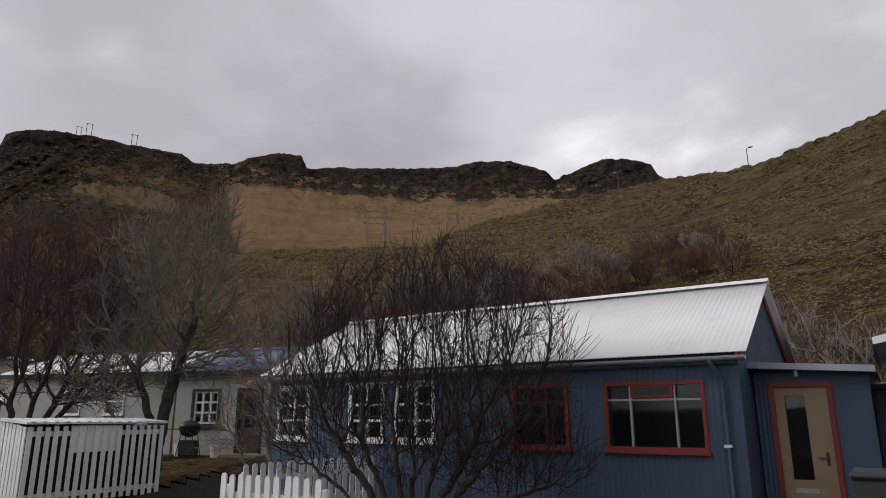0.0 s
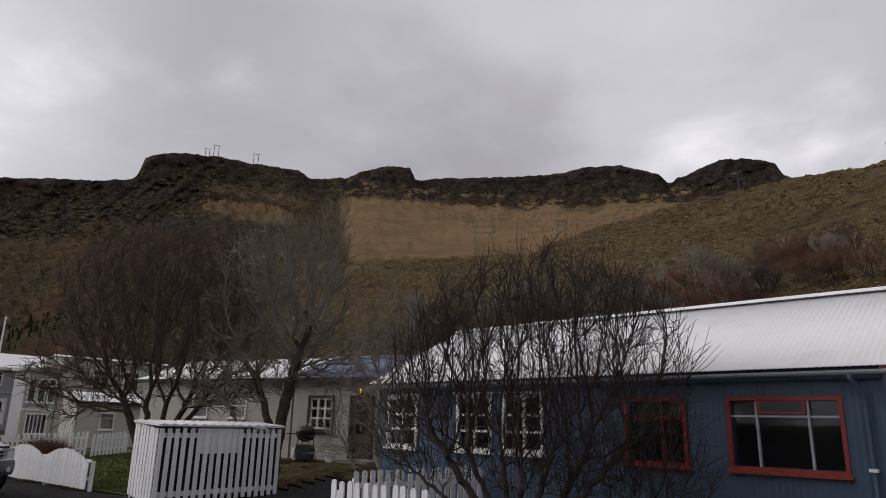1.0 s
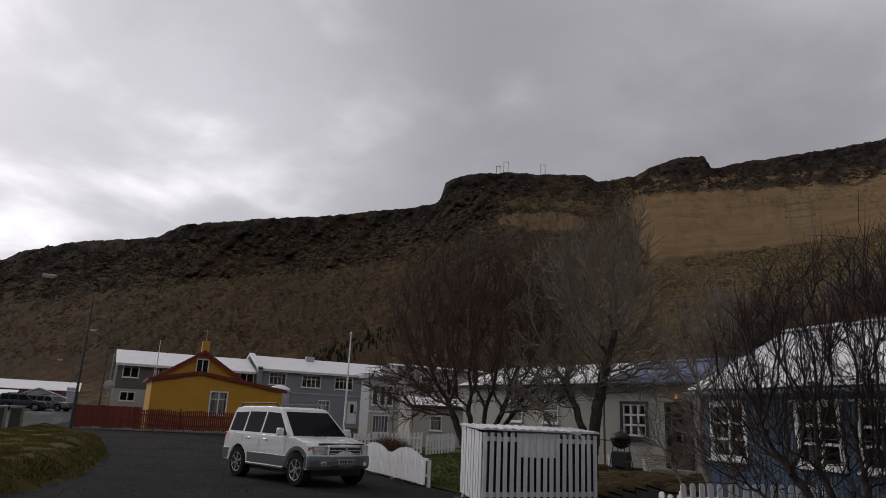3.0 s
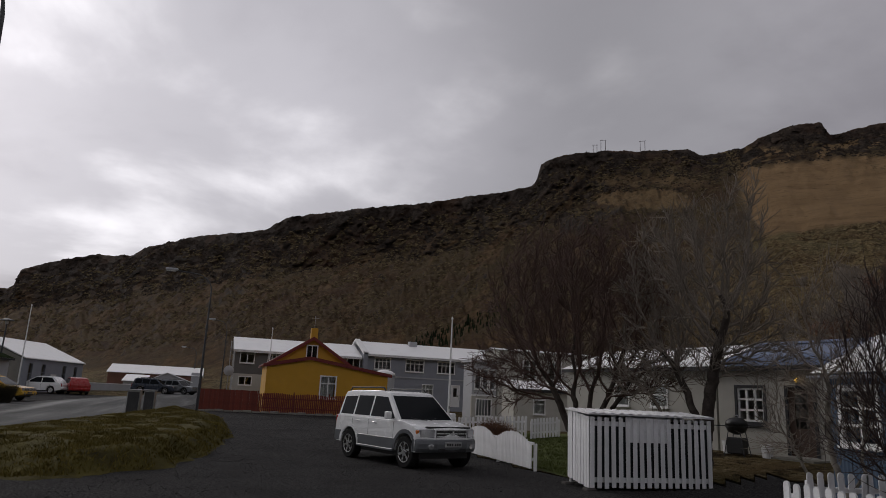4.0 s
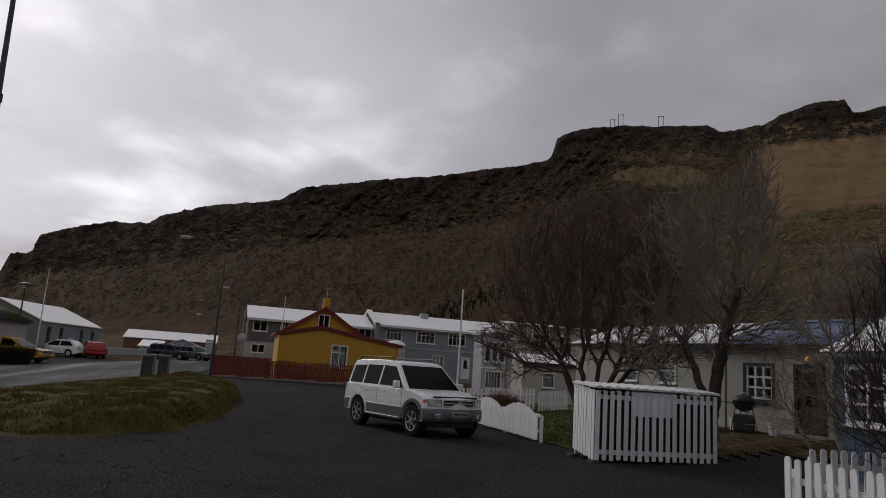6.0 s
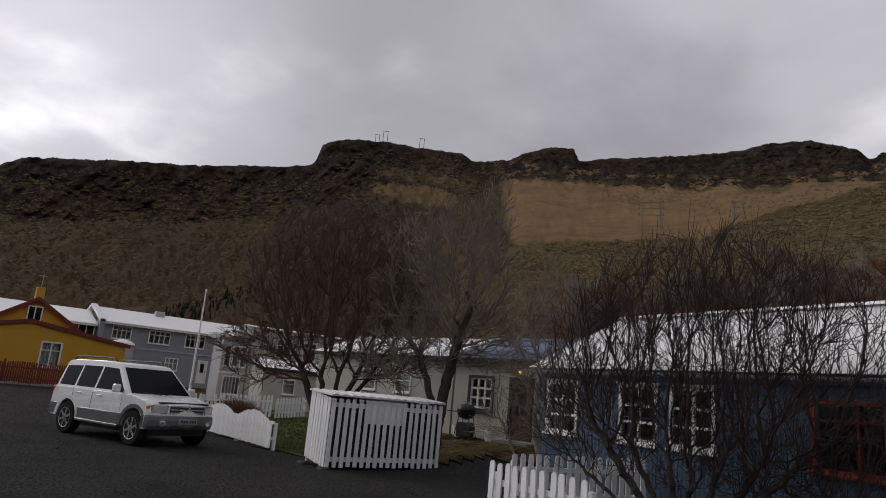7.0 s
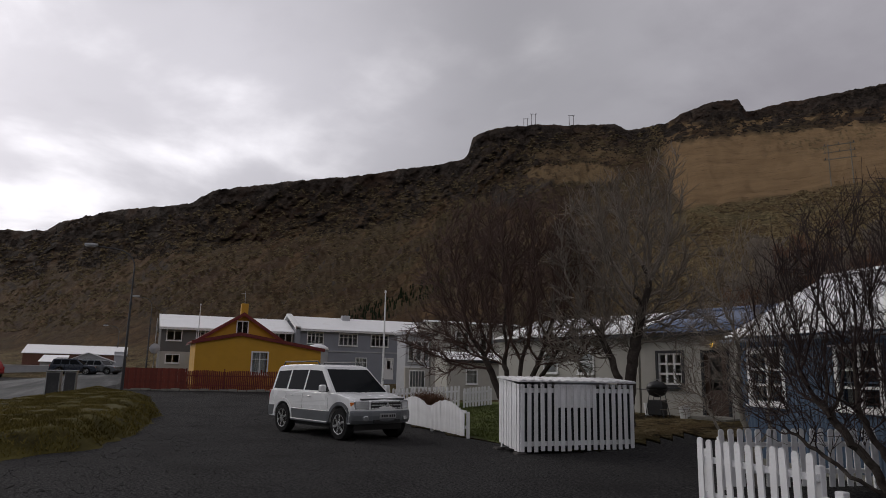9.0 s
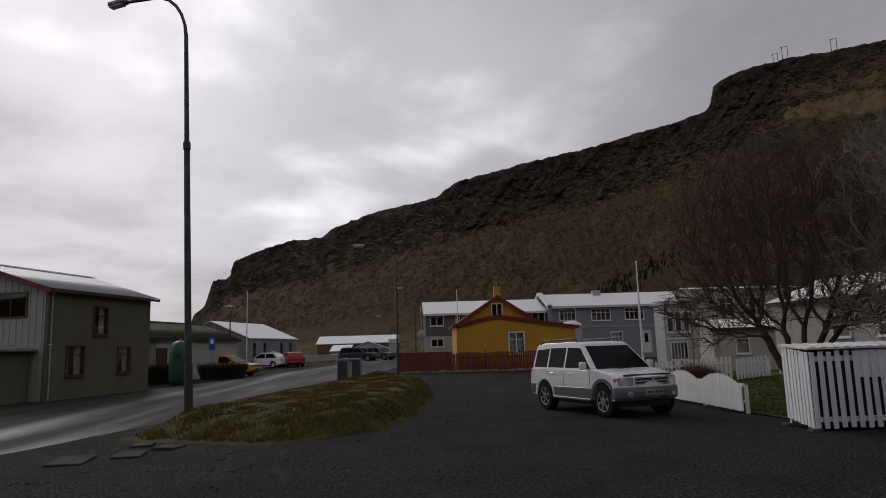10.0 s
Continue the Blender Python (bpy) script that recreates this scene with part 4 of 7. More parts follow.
def window(house, x0, x1, z0, z1, frame_mat, cols=(0.5,), rows=(), y=0.0, trim=0.07, bar=0.04, sill=True, curtain=None, head=False, name="window", bar_mat=None):
    """A framed window in an opening: casing, bars, panes, sill and what hangs behind the glass."""
    bm = bmesh.new()
    a, b = y - 0.035, y + 0.07
    box(bm, x0 - trim, x0, a, b, z0 - trim, z1 + trim)
    box(bm, x1, x1 + trim, a, b, z0 - trim, z1 + trim)
    box(bm, x0, x1, a, b, z1, z1 + trim)
    box(bm, x0, x1, a, b, z0 - trim, z0)
    if head:
        box(bm, x0 - trim - 0.05, x1 + trim + 0.05, a - 0.04, b, z1 + trim, z1 + trim + 0.035)
    w = part(name, bm, frame_mat, house)
    xs = [x0] + [x0 + (x1 - x0) * c for c in cols] + [x1]
    zs = [z0] + [z0 + (z1 - z0) * r for r in rows] + [z1]
    for c in xs[1:-1]:
        part("mullion", boxes((c - bar / 2, c + bar / 2, y + 0.005, y + 0.06, z0, z1)), bar_mat or frame_mat, w)
    for r in zs[1:-1]:
        part("transom", boxes((x0, x1, y + 0.01, y + 0.055, r - bar / 2, r + bar / 2)), bar_mat or frame_mat, w)
    for xa, xb in zip(xs, xs[1:]):
        pn = part("pane", boxes((xa, xb, y + 0.062, y + 0.068, z0, z1)), GLASS, w)
        pn.visible_shadow = False
    if sill:
        part("sill", boxes((x0 - trim - 0.03, x1 + trim + 0.03, y - 0.09, y + 0.02, z0 - trim - 0.045, z0 - trim), bevel=0.006), frame_mat, w)
    if curtain:
        n = 24
        for xa, xb in curtain:
            vs, fs = [], []
            for i in range(n + 1):
                x = x0 + (x1 - x0) * (xa + (xb - xa) * i / n)
                yy = y + 0.16 + 0.018 * math.sin(i * 1.9)
                vs += [(x, yy, z0), (x, yy, z1)]
            for i in range(n):
                fs.append((2 * i, 2 * i + 2, 2 * i + 3, 2 * i + 1))
            mesh_part("curtain", vs, fs, CURTAIN, w)
    return w


def shell(house, x0, x1, depth, z0, zw, wall_mat, holes, ridge_z, back_mat=None, t=0.15, gable_mat=None, ribbed=False):
    """Front wall with openings, back wall and two gable ends; the ridge runs along x."""
    bm = bmesh.new()
    holed(bm, x0, x1, z0, zw, 0.0 if not ribbed else 0.004, t, holes)
    part("front_wall", bm, wall_mat, house)
    if ribbed:
        mesh_part("wall_sheet", *ribbed_wall(x0, x1, z0, zw, 0.0, holes), wall_mat, house, smooth=True)
    part("back_wall", boxes((x0, x1, depth - t, depth, z0, zw)), back_mat or wall_mat, house)
    for xa, xb in ((x0, x0 + t), (x1 - t, x1)):
        bm = bmesh.new()
        prism_x(bm, [(t, z0), (depth - t, z0), (depth - t, zw), (depth / 2, ridge_z), (t, zw)], xa, xb)
        part("gable_wall", bm, gable_mat or wall_mat, house)
    part("floor_slab", boxes((x0 + t, x1 - t, t, depth - t, z0 + 0.02, z0 + 0.25)), DARK_INSIDE, house)


def gable_roof(house, x0, x1, depth, zw, ridge_z, roof_mat, over=0.25, ends=0.2, ribbed=False, fascia=None, pitch=0.085):
    k = (ridge_z - zw) / (depth / 2)
    front, back = ((-over, zw - k * over + 0.03), (depth / 2, ridge_z + 0.03)), ((depth + over, zw - k * over + 0.03), (depth / 2, ridge_z + 0.03))
    for a, b in (front, back):
        if ribbed:
            mesh_part("roof_slope", *ribbed_slope(x0 - ends, x1 + ends, a, b, pitch), roof_mat, house, smooth=True)
        else:
            part("roof_slope", plain_slope(x0 - ends, x1 + ends, a, b), roof_mat, house)
    bm = bmesh.new()
    prism_x(bm, [(depth / 2 - 0.14, ridge_z + 0.03), (depth / 2, ridge_z + 0.11), (depth / 2 + 0.14, ridge_z + 0.03), (depth / 2, ridge_z + 0.085)], x0 - ends - 0.01, x1 + ends + 0.01)
    part("ridge_cap", bm, roof_mat, house)
    if fascia:
        part("fascia", boxes((x0 - ends, x1 + ends, -over + 0.01, -over + 0.04, zw - k * over - 0.10, zw - k * over + 0.02)), fascia, house)


def door(house, x0, x1, z0, z1, frame_mat, leaf_mat, y=0.0, glass=None, trim=0.08, name="door"):
    bm = bmesh.new()
    box(bm, x0 - trim, x0, y - 0.04, y + 0.08, z0, z1 + trim)
    box(bm, x1, x1 + trim, y - 0.04, y + 0.08, z0, z1 + trim)
    box(bm, x0, x1, y - 0.04, y + 0.08, z1, z1 + trim)
    d = part(name, bm, frame_mat, house)
    bm = bmesh.new()
    holed(bm, x0, x1, z0, z1, y + 0.02, y + 0.065, [glass] if glass else [])
    part("door_leaf", bm, leaf_mat, d)
    if glass:
        g = part("pane", boxes((glass[0], glass[1], y + 0.04, y + 0.046, glass[2], glass[3])), GLASS, d)
        g.visible_shadow = False
    bm = bmesh.new()
    hx = x1 - 0.09
    tube(bm, [(hx, y + 0.02, z0 + 1.02), (hx, y - 0.03, z0 + 1.02), (hx - 0.11, y - 0.035, z0 + 1.02)], 0.012, 6)
    box(bm, hx - 0.02, hx + 0.02, y + 0.012, y + 0.02, z0 + 0.92, z0 + 1.10)
    part("door_handle", bm, DARK_STEEL, d)
    return d


def downpipe(house, x, z_top, z_bot, y=-0.06, material=None):
    bm = bmesh.new()
    tube(bm, [(x - 0.10, y - 0.22, z_top), (x - 0.08, y - 0.2, z_top - 0.08), (x, y - 0.02, z_top - 0.25), (x, y, z_top - 0.4), (x, y, z_bot + 0.1), (x + 0.02, y - 0.09, z_bot)], 0.032, 8)
    dp = part("downpipe", bm, material or GUTTER, house, smooth=True)
    part("pipe_clip", boxes((x - 0.05, x + 0.05, y - 0.04, y + 0.05, (z_top + z_bot) / 2, (z_top + z_bot) / 2 + 0.04)), WHITE_TRIM, dp)


def gutter(house, x0, x1, y, z, material):
    n, vs, fs = 8, [], []
    for x in (x0, x1):
        for rr in (0.062, 0.056):
            for k in range(n + 1):
                a = math.pi * k / n
                vs.append((x, y - rr * math.cos(a), z - rr * math.sin(a)))
    m = n + 1
    for k in range(n):
        fs += [(k, k + 1, 2 * m + k + 1, 2 * m + k), (m + k, 3 * m + k, 3 * m + k + 1, m + k + 1)]
    fs += [(0, 2 * m, 3 * m, m), (n, m + n, 3 * m + n, 2 * m + n)]
    mesh_part("gutter", vs, fs, material, house)


# ---- the blue house ----
def blue_house():
    h = thing("blue_house", pose(-0.57, 9.95, 0, 0, 0, -5.6), "low blue corrugated-iron house with a white corrugated roof", "house")
    zw, rz, dp = 2.58, 3.88, 5.2
    white = [(-9.0, -8.24, 1.29, 2.18), (-7.03, -6.30, 1.29, 2.18), (-5.90, -5.15, 1.29, 2.18)]
    red = [(-3.50, -2.60, 1.22, 2.10), (-1.90, -0.53, 1.22, 2.10)]
    shell(h, -9.3, 0.0, dp, -0.15, zw, BLUE_WALL, white + red, rz, ribbed=True)
    gable_roof(h, -9.3, 0.0, dp, zw, rz, WHITE_ROOF, 0.22, 0.16, ribbed=True)
    gutter(h, -9.45, 0.15, -0.27, 2.45, GUTTER)
    part("soffit_board", boxes((-9.3, 0.0, -0.06, -0.012, 2.36, 2.50)), BLUE_WALL, h)
    for w in white:
        window(h, *w, WHITE_TRIM, (0.5,), (0.33, 0.66), trim=0.075, bar=0.045, head=True, curtain=[(0.0, 0.10), (0.90, 1.0)])
    window(h, *red[0], RED_TRIM, (0.62,), (0.74,), trim=0.055, bar=0.028, bar_mat=DARK_RED)
    window(h, *red[1], RED_TRIM, (0.25, 0.73), (0.76,), trim=0.055, bar=0.028, bar_mat=LIGHT_GREY_WALL)
    w = part("vent_light", boxes((-1.54, -0.92, -0.02, 0.012, 1.92, 2.11)), RED_TRIM, h)
    part("pane", boxes((-1.49, -0.97, -0.027, -0.021, 1.955, 2.075)), DARK_STEEL, w)
    bm = bmesh.new()
    for s in (0, 1):
        y0, y1 = (-0.2, dp / 2) if s == 0 else (dp + 0.2, dp / 2)
        z0 = zw - 0.2 * (rz - zw) / (dp / 2)
        prism_x(bm, [(y0, z0 - 0.12), (y1, rz - 0.12), (y1, rz + 0.02), (y0, z0 + 0.02)], 0.005, 0.035)
    part("barge_board", bm, RED_TRIM, h)
    part("sheet_joint", boxes((-9.3, -2.65, -0.026, -0.018, 1.66, 1.675)), BLUE_WALL, h)
    downpipe(h, -0.22, 2.42, 0.05, material=BLUE_WALL)
    part("plinth", boxes((-9.32, 0.02, -0.03, 0.1, -0.2, 0.22)), BARE_CONCRETE, h)
    # porch
    p0, top = 0.95, 2.28
    dh = (0.27, 0.95, 0.06, 2.06)
    bm = bmesh.new()
    holed(bm, 0.02, 1.46, -0.1, top, p0, p0 + 0.1, [dh])
    part("porch_wall", bm, BLUE_WALL, h)
    mesh_part("porch_sheet", *ribbed_wall(0.02, 0.20, -0.1, top, p0 - 0.002, [], 0.06), BLUE_WALL, h, smooth=True)
    part("porch_side_wall", boxes((1.38, 1.48, p0 + 0.004, 3.6, -0.1, top - 0.01)), BLUE_WALL, h)
    part("porch_back_wall", boxes((0.02, 1.38, 3.5, 3.6, -0.1, top)), BLUE_WALL, h)
    part("porch_lean_to", boxes((1.485, 2.2, 1.6, 3.6, -0.1, 2.02)), BLUE_WALL, h)
    part("lean_to_roof", boxes((1.485, 2.28, 1.5, 3.7, 2.025, 2.09)), DARK_STEEL, h)
    bm = bmesh.new()
    prism(bm, [(-0.02, 2.33), (1.58, 2.22), (1.58, 2.31), (-0.02, 2.42)], p0 - 0.32, 3.8)
    part("porch_roof", bm, GUTTER, h)
    bm = bmesh.new()
    tube(bm, [(0.62, p0 - 0.25, 2.28), (0.62, p0 - 0.25, 2.19)], 0.03, 8)
    part("roof_spout", bm, GUTTER, h)
    d = door(h, *dh, RED_TRIM, TAN_DOOR, p0, (0.40, 0.66, 0.78, 1.94), 0.07, "porch_door")
    part("letter_slot", boxes((0.40, 0.70, p0 + 0.008, p0 + 0.022, 0.60, 0.67), bevel=0.004), STEEL, d)
    part("door_step", boxes((0.15, 1.1, p0 - 0.45, p0 - 0.04, -0.1, 0.05)), BARE_CONCRETE, h)
    return h


# ---- the white house behind the trees ----
def white_house():
    h = thing("white_house", pose(-15.0, 15.5, 0.0, 0, 0, 12.3), "long low cream-white house with dark-framed windows and blue roof", "house")
    dr, w1 = (-0.30, 0.45, 0.60, 2.45), (-1.92, -1.06, 1.46, 2.44)
    shell(h, -2.6, 4.2, 4.6, -0.3, 3.12, WHITE_RENDER, [dr, w1], 3.92)
    gable_roof(h, -2.6, 4.2, 4.6, 3.12, 3.92, BLUE_ROOF, 0.22, 0.1, ribbed=True, fascia=BLACK_TRIM)
    w = window(h, *w1, BLACK_TRIM, (), (), trim=0.085, bar=0.04)
    bm = bmesh.new()
    holed(bm, w1[0], w1[1], w1[2], w1[3], 0.0, 0.055, [(w1[0] + .06 + i * .275, w1[0] + .29 + i * .275 - .02, w1[2] + .06 + j * .31, w1[2] + .06 + j * .31 + .25) for i in range(3) for j in range(3)])
    part("sash", bm, WHITE_TRIM, w)
    door(h, *dr, BLACK_TRIM, BROWN_DOOR, 0.0, (-0.12, 0.27, 1.35, 2.3), 0.08)
    part("door_step", boxes((-0.6, 0.8, -0.8, -0.05, -0.3, 0.56)), BARE_CONCRETE, h)
    bm = bmesh.new()
    lathe(bm, [(0.02, 0), (0.04, 0.02), (0.05, 0.07), (0.035, 0.11), (0.012, 0.125)], 12, (0.06, -0.12, 2.60))
    lm = part("porch_lamp", bm, PORCH_GLOW, h, "small lit yellow porch lamp")
    part("bracket", boxes((0.03, 0.09, -0.12, 0.0, 2.56, 2.60)), BLACK_TRIM, lm)
    return h


def white_annex():
    h = thing("white_annex", pose(-17.6, 14.93, 0.0, 0, 0, 12.3), "low cream-white annex with a white roof and small windows", "house")
    w2, w3 = (-2.62, -1.96, 1.80, 2.48), (-4.35, -3.70, 1.80, 2.48)
    shell(h, -7.0, -0.02, 4.4, -0.3, 3.14, WHITE_RENDER, [w2, w3], 3.86)
    gable_roof(h, -7.0, -0.1, 4.4, 3.14, 3.86, WHITE_ROOF, 0.25, 0.08, ribbed=True, fascia=BLACK_TRIM)
    for q in (w2, w3):
        window(h, *q, WHITE_TRIM, (), (0.55,), trim=0.05, curtain=[(0, 1)])
    return h


def low_white_house():
    h = thing("low_white_house", pose(-34.0, 0, 0, 0, 0, 90), "small white-rendered outbuilding with a pale roof beside the lawn", "house")
    w = (16.68, 17.3, 1.14, 1.84)
    bm = bmesh.new()
    holed(bm, 15.45, 22.0, 0.0, 2.36, 0.0, 0.15, [w])
    part("front_wall", bm, WHITE_RENDER, h)
    for xa, xb in ((15.45, 15.6), (21.85, 22.0)):
        bm = bmesh.new()
        prism_x(bm, [(0.15, 0.0), (1.6, 0.0), (1.6, 2.75), (0.15, 2.38)], xa, xb)
        part("side_wall", bm, WHITE_RENDER, h)
    part("back_wall", boxes((15.605, 21.845, 1.5, 1.6, 0.0, 2.72)), WHITE_RENDER, h)
    part("roof_slope", plain_slope(15.3, 22.1, (-0.2, 2.37), (1.75, 2.85), 0.07), WHITE_ROOF, h)
    part("fascia", boxes((15.3, 22.1, -0.235, -0.205, 2.27, 2.42)), BLACK_TRIM, h)
    window(h, *w, WHITE_TRIM, (), (0.72,), trim=0.06, curtain=[(0, 1)])
    return h


def tall_white_house():
    h = thing("tall_white_house", pose(-41.0, 0, 0, 0, 0, 90), "tall white two-storey house partly hidden by bare trees", "house")
    ws = [(18.0, 18.5, 0.9, 2.0), (18.9, 19.4, 0.9, 2.0), (19.3, 20.2, 3.3, 4.4), (21.2, 22.1, 3.3, 4.4)]
    shell(h, 17.5, 24.5, 2.4, 0.0, 5.0, WHITE_RENDER, ws, 5.12)
    gable_roof(h, 17.5, 24.5, 2.4, 5.0, 5.12, WHITE_ROOF, 0.15, 0.15, ribbed=True, pitch=0.2)
    for q in ws:
        window(h, *q, WHITE_TRIM, (0.5,), (0.7,), trim=0.06)
    return h


def bay_house():
    h = thing("bay_house", pose(-41.2, 0, 0, 0, 0, 90), "grey two-storey bay with narrow white-framed windows", "house")
    up = [(15.97 + i * 0.52, 16.29 + i * 0.52, 2.45, 3.65) for i in range(3)]
    lo = [(16.1, 17.1, 0.75, 1.75)]
    bm = bmesh.new()
    holed(bm, 15.75, 17.45, 2.0, 4.1, 0.0, 0.15, up)
    part("upper_wall", bm, LIGHT_GREY_WALL, h)
    bm = bmesh.new()
    holed(bm, 15.75, 17.45, 0.0, 2.0, 0.0, 0.15, lo)
    part("lower_wall", bm, WHITE_RENDER, h)
    part("side_wall", boxes((15.75, 15.90, 0.155, 1.6, 0.0, 4.1)), LIGHT_GREY_WALL, h)
    part("back_wall", boxes((15.905, 17.45, 1.45, 1.6, 0.0, 4.1)), LIGHT_GREY_WALL, h)
    part("side_wall", boxes((17.3, 17.45, 0.155, 1.445, 0.0, 4.1)), LIGHT_GREY_WALL, h)
    part("flat_roof", boxes((15.6, 17.47, -0.2, 1.8, 4.105, 4.3), bevel=0.02), LIGHT_GREY_WALL, h)
    part("string_course", boxes((15.72, 17.47, -0.04, 0.0, 1.96, 2.06)), WHITE_TRIM, h)
    for q in up:
        window(h, *q, WHITE_TRIM, (), (0.72,), trim=0.06)
    w = window(h, *lo[0], WHITE_TRIM, (0.2, 0.4, 0.6, 0.8), (), trim=0.06)
    return h


def grey_block():
    h = thing("grey_apartment_block", pose(-61.0, 0, 0, 0, 0, 90), "long two-storey grey rendered building with a white roof", "apartment building")
    up = [(13.75, 15.15, 4.12, 5.08), (16.72, 18.4, 4.05, 5.05), (19.85, 21.48, 4.05, 5.05), (23.2, 24.6, 4.05, 5.05)]
    lo = [(18.42, 19.4, 1.9, 2.85)]
    dr = (21.3, 22.05, 0.95, 2.9)
    shell(h, 12.95, 27.0, 8.0, 0.0, 5.40, GREY_WALL, up + lo + [dr], 6.7)
    gable_roof(h, 12.95, 27.0, 8.0, 5.40, 6.7, WHITE_ROOF, 0.35, 0.15, fascia=WHITE_TRIM)
    for q in up:
        window(h, *q, WHITE_TRIM, (0.25, 0.5, 0.75), (0.68,), trim=0.08, bar=0.06)
    window(h, *lo[0], WHITE_TRIM, (0.33, 0.66), (0.6,), trim=0.08, bar=0.06, curtain=[(0, 1)])
    door(h, *dr, WHITE_TRIM, WHITE_TRIM, 0.0, (21.5, 21.85, 1.9, 2.7))
    part("string_course", boxes((12.95, 27.0, -0.05, -0.003, 3.38, 3.50)), LIGHT_GREY_WALL, h)
    part("roof_vent", boxes((17.8, 18.6, 3.2, 3.8, 6.4, 7.05), bevel=0.03), LIGHT_GREY_WALL, h)
    part("firewall", boxes((12.55, 12.94, -0.5, 8.2, 0.0, 5.45)), GREY_WALL, h)
    bm = bmesh.new()
    prism_x(bm, [(-0.5, 5.30), (4.0, 6.78), (8.3, 5.30), (8.3, 5.55), (4.0, 7.02), (-0.5, 5.55)], 12.5, 12.96)
    part("roof_step", bm, WHITE_TRIM, h)
    return h


def taupe_block():
    h = thing("taupe_apartment_block", pose(-61.2, 0, 0, 0, 0, 90), "two-storey building with taupe upper walls and white ground floor", "apartment building")
    up = [(1.85, 2.95, 3.98, 4.85), (4.2, 4.8, 3.98, 4.85), (11.2, 12.3, 3.98, 4.85)]
    lo = [(1.9, 2.9, 2.1, 2.72), (4.4, 5.0, 2.1, 2.9)]
    bm = bmesh.new()
    holed(bm, 1.35, 12.5, 3.0, 5.05, 0.0, 0.15, up)
    part("upper_wall", bm, TAUPE_WALL, h)
    bm = bmesh.new()
    holed(bm, 1.35, 12.5, 0.0, 3.0, -0.02, 0.15, lo)
    part("lower_wall", bm, WHITE_RENDER, h)
    part("back_wall", boxes((1.35, 12.5, 7.85, 8.0, 0.0, 5.05)), TAUPE_WALL, h)
    for xa, xb in ((1.35, 1.5), (12.35, 12.5)):
        bm = bmesh.new()
        prism_x(bm, [(0.15, 0.0), (7.85, 0.0), (7.85, 5.05), (4.0, 6.3), (0.15, 5.05)], xa, xb)
        part("gable_wall", bm, TAUPE_WALL, h)
    gable_roof(h, 1.35, 12.3, 8.0, 5.05, 6.3, WHITE_ROOF, 0.35, 0.18, fascia=WHITE_TRIM)
    for q in up + lo:
        window(h, *q, WHITE_TRIM, (0.5,), (), trim=0.08, bar=0.07)
    return h


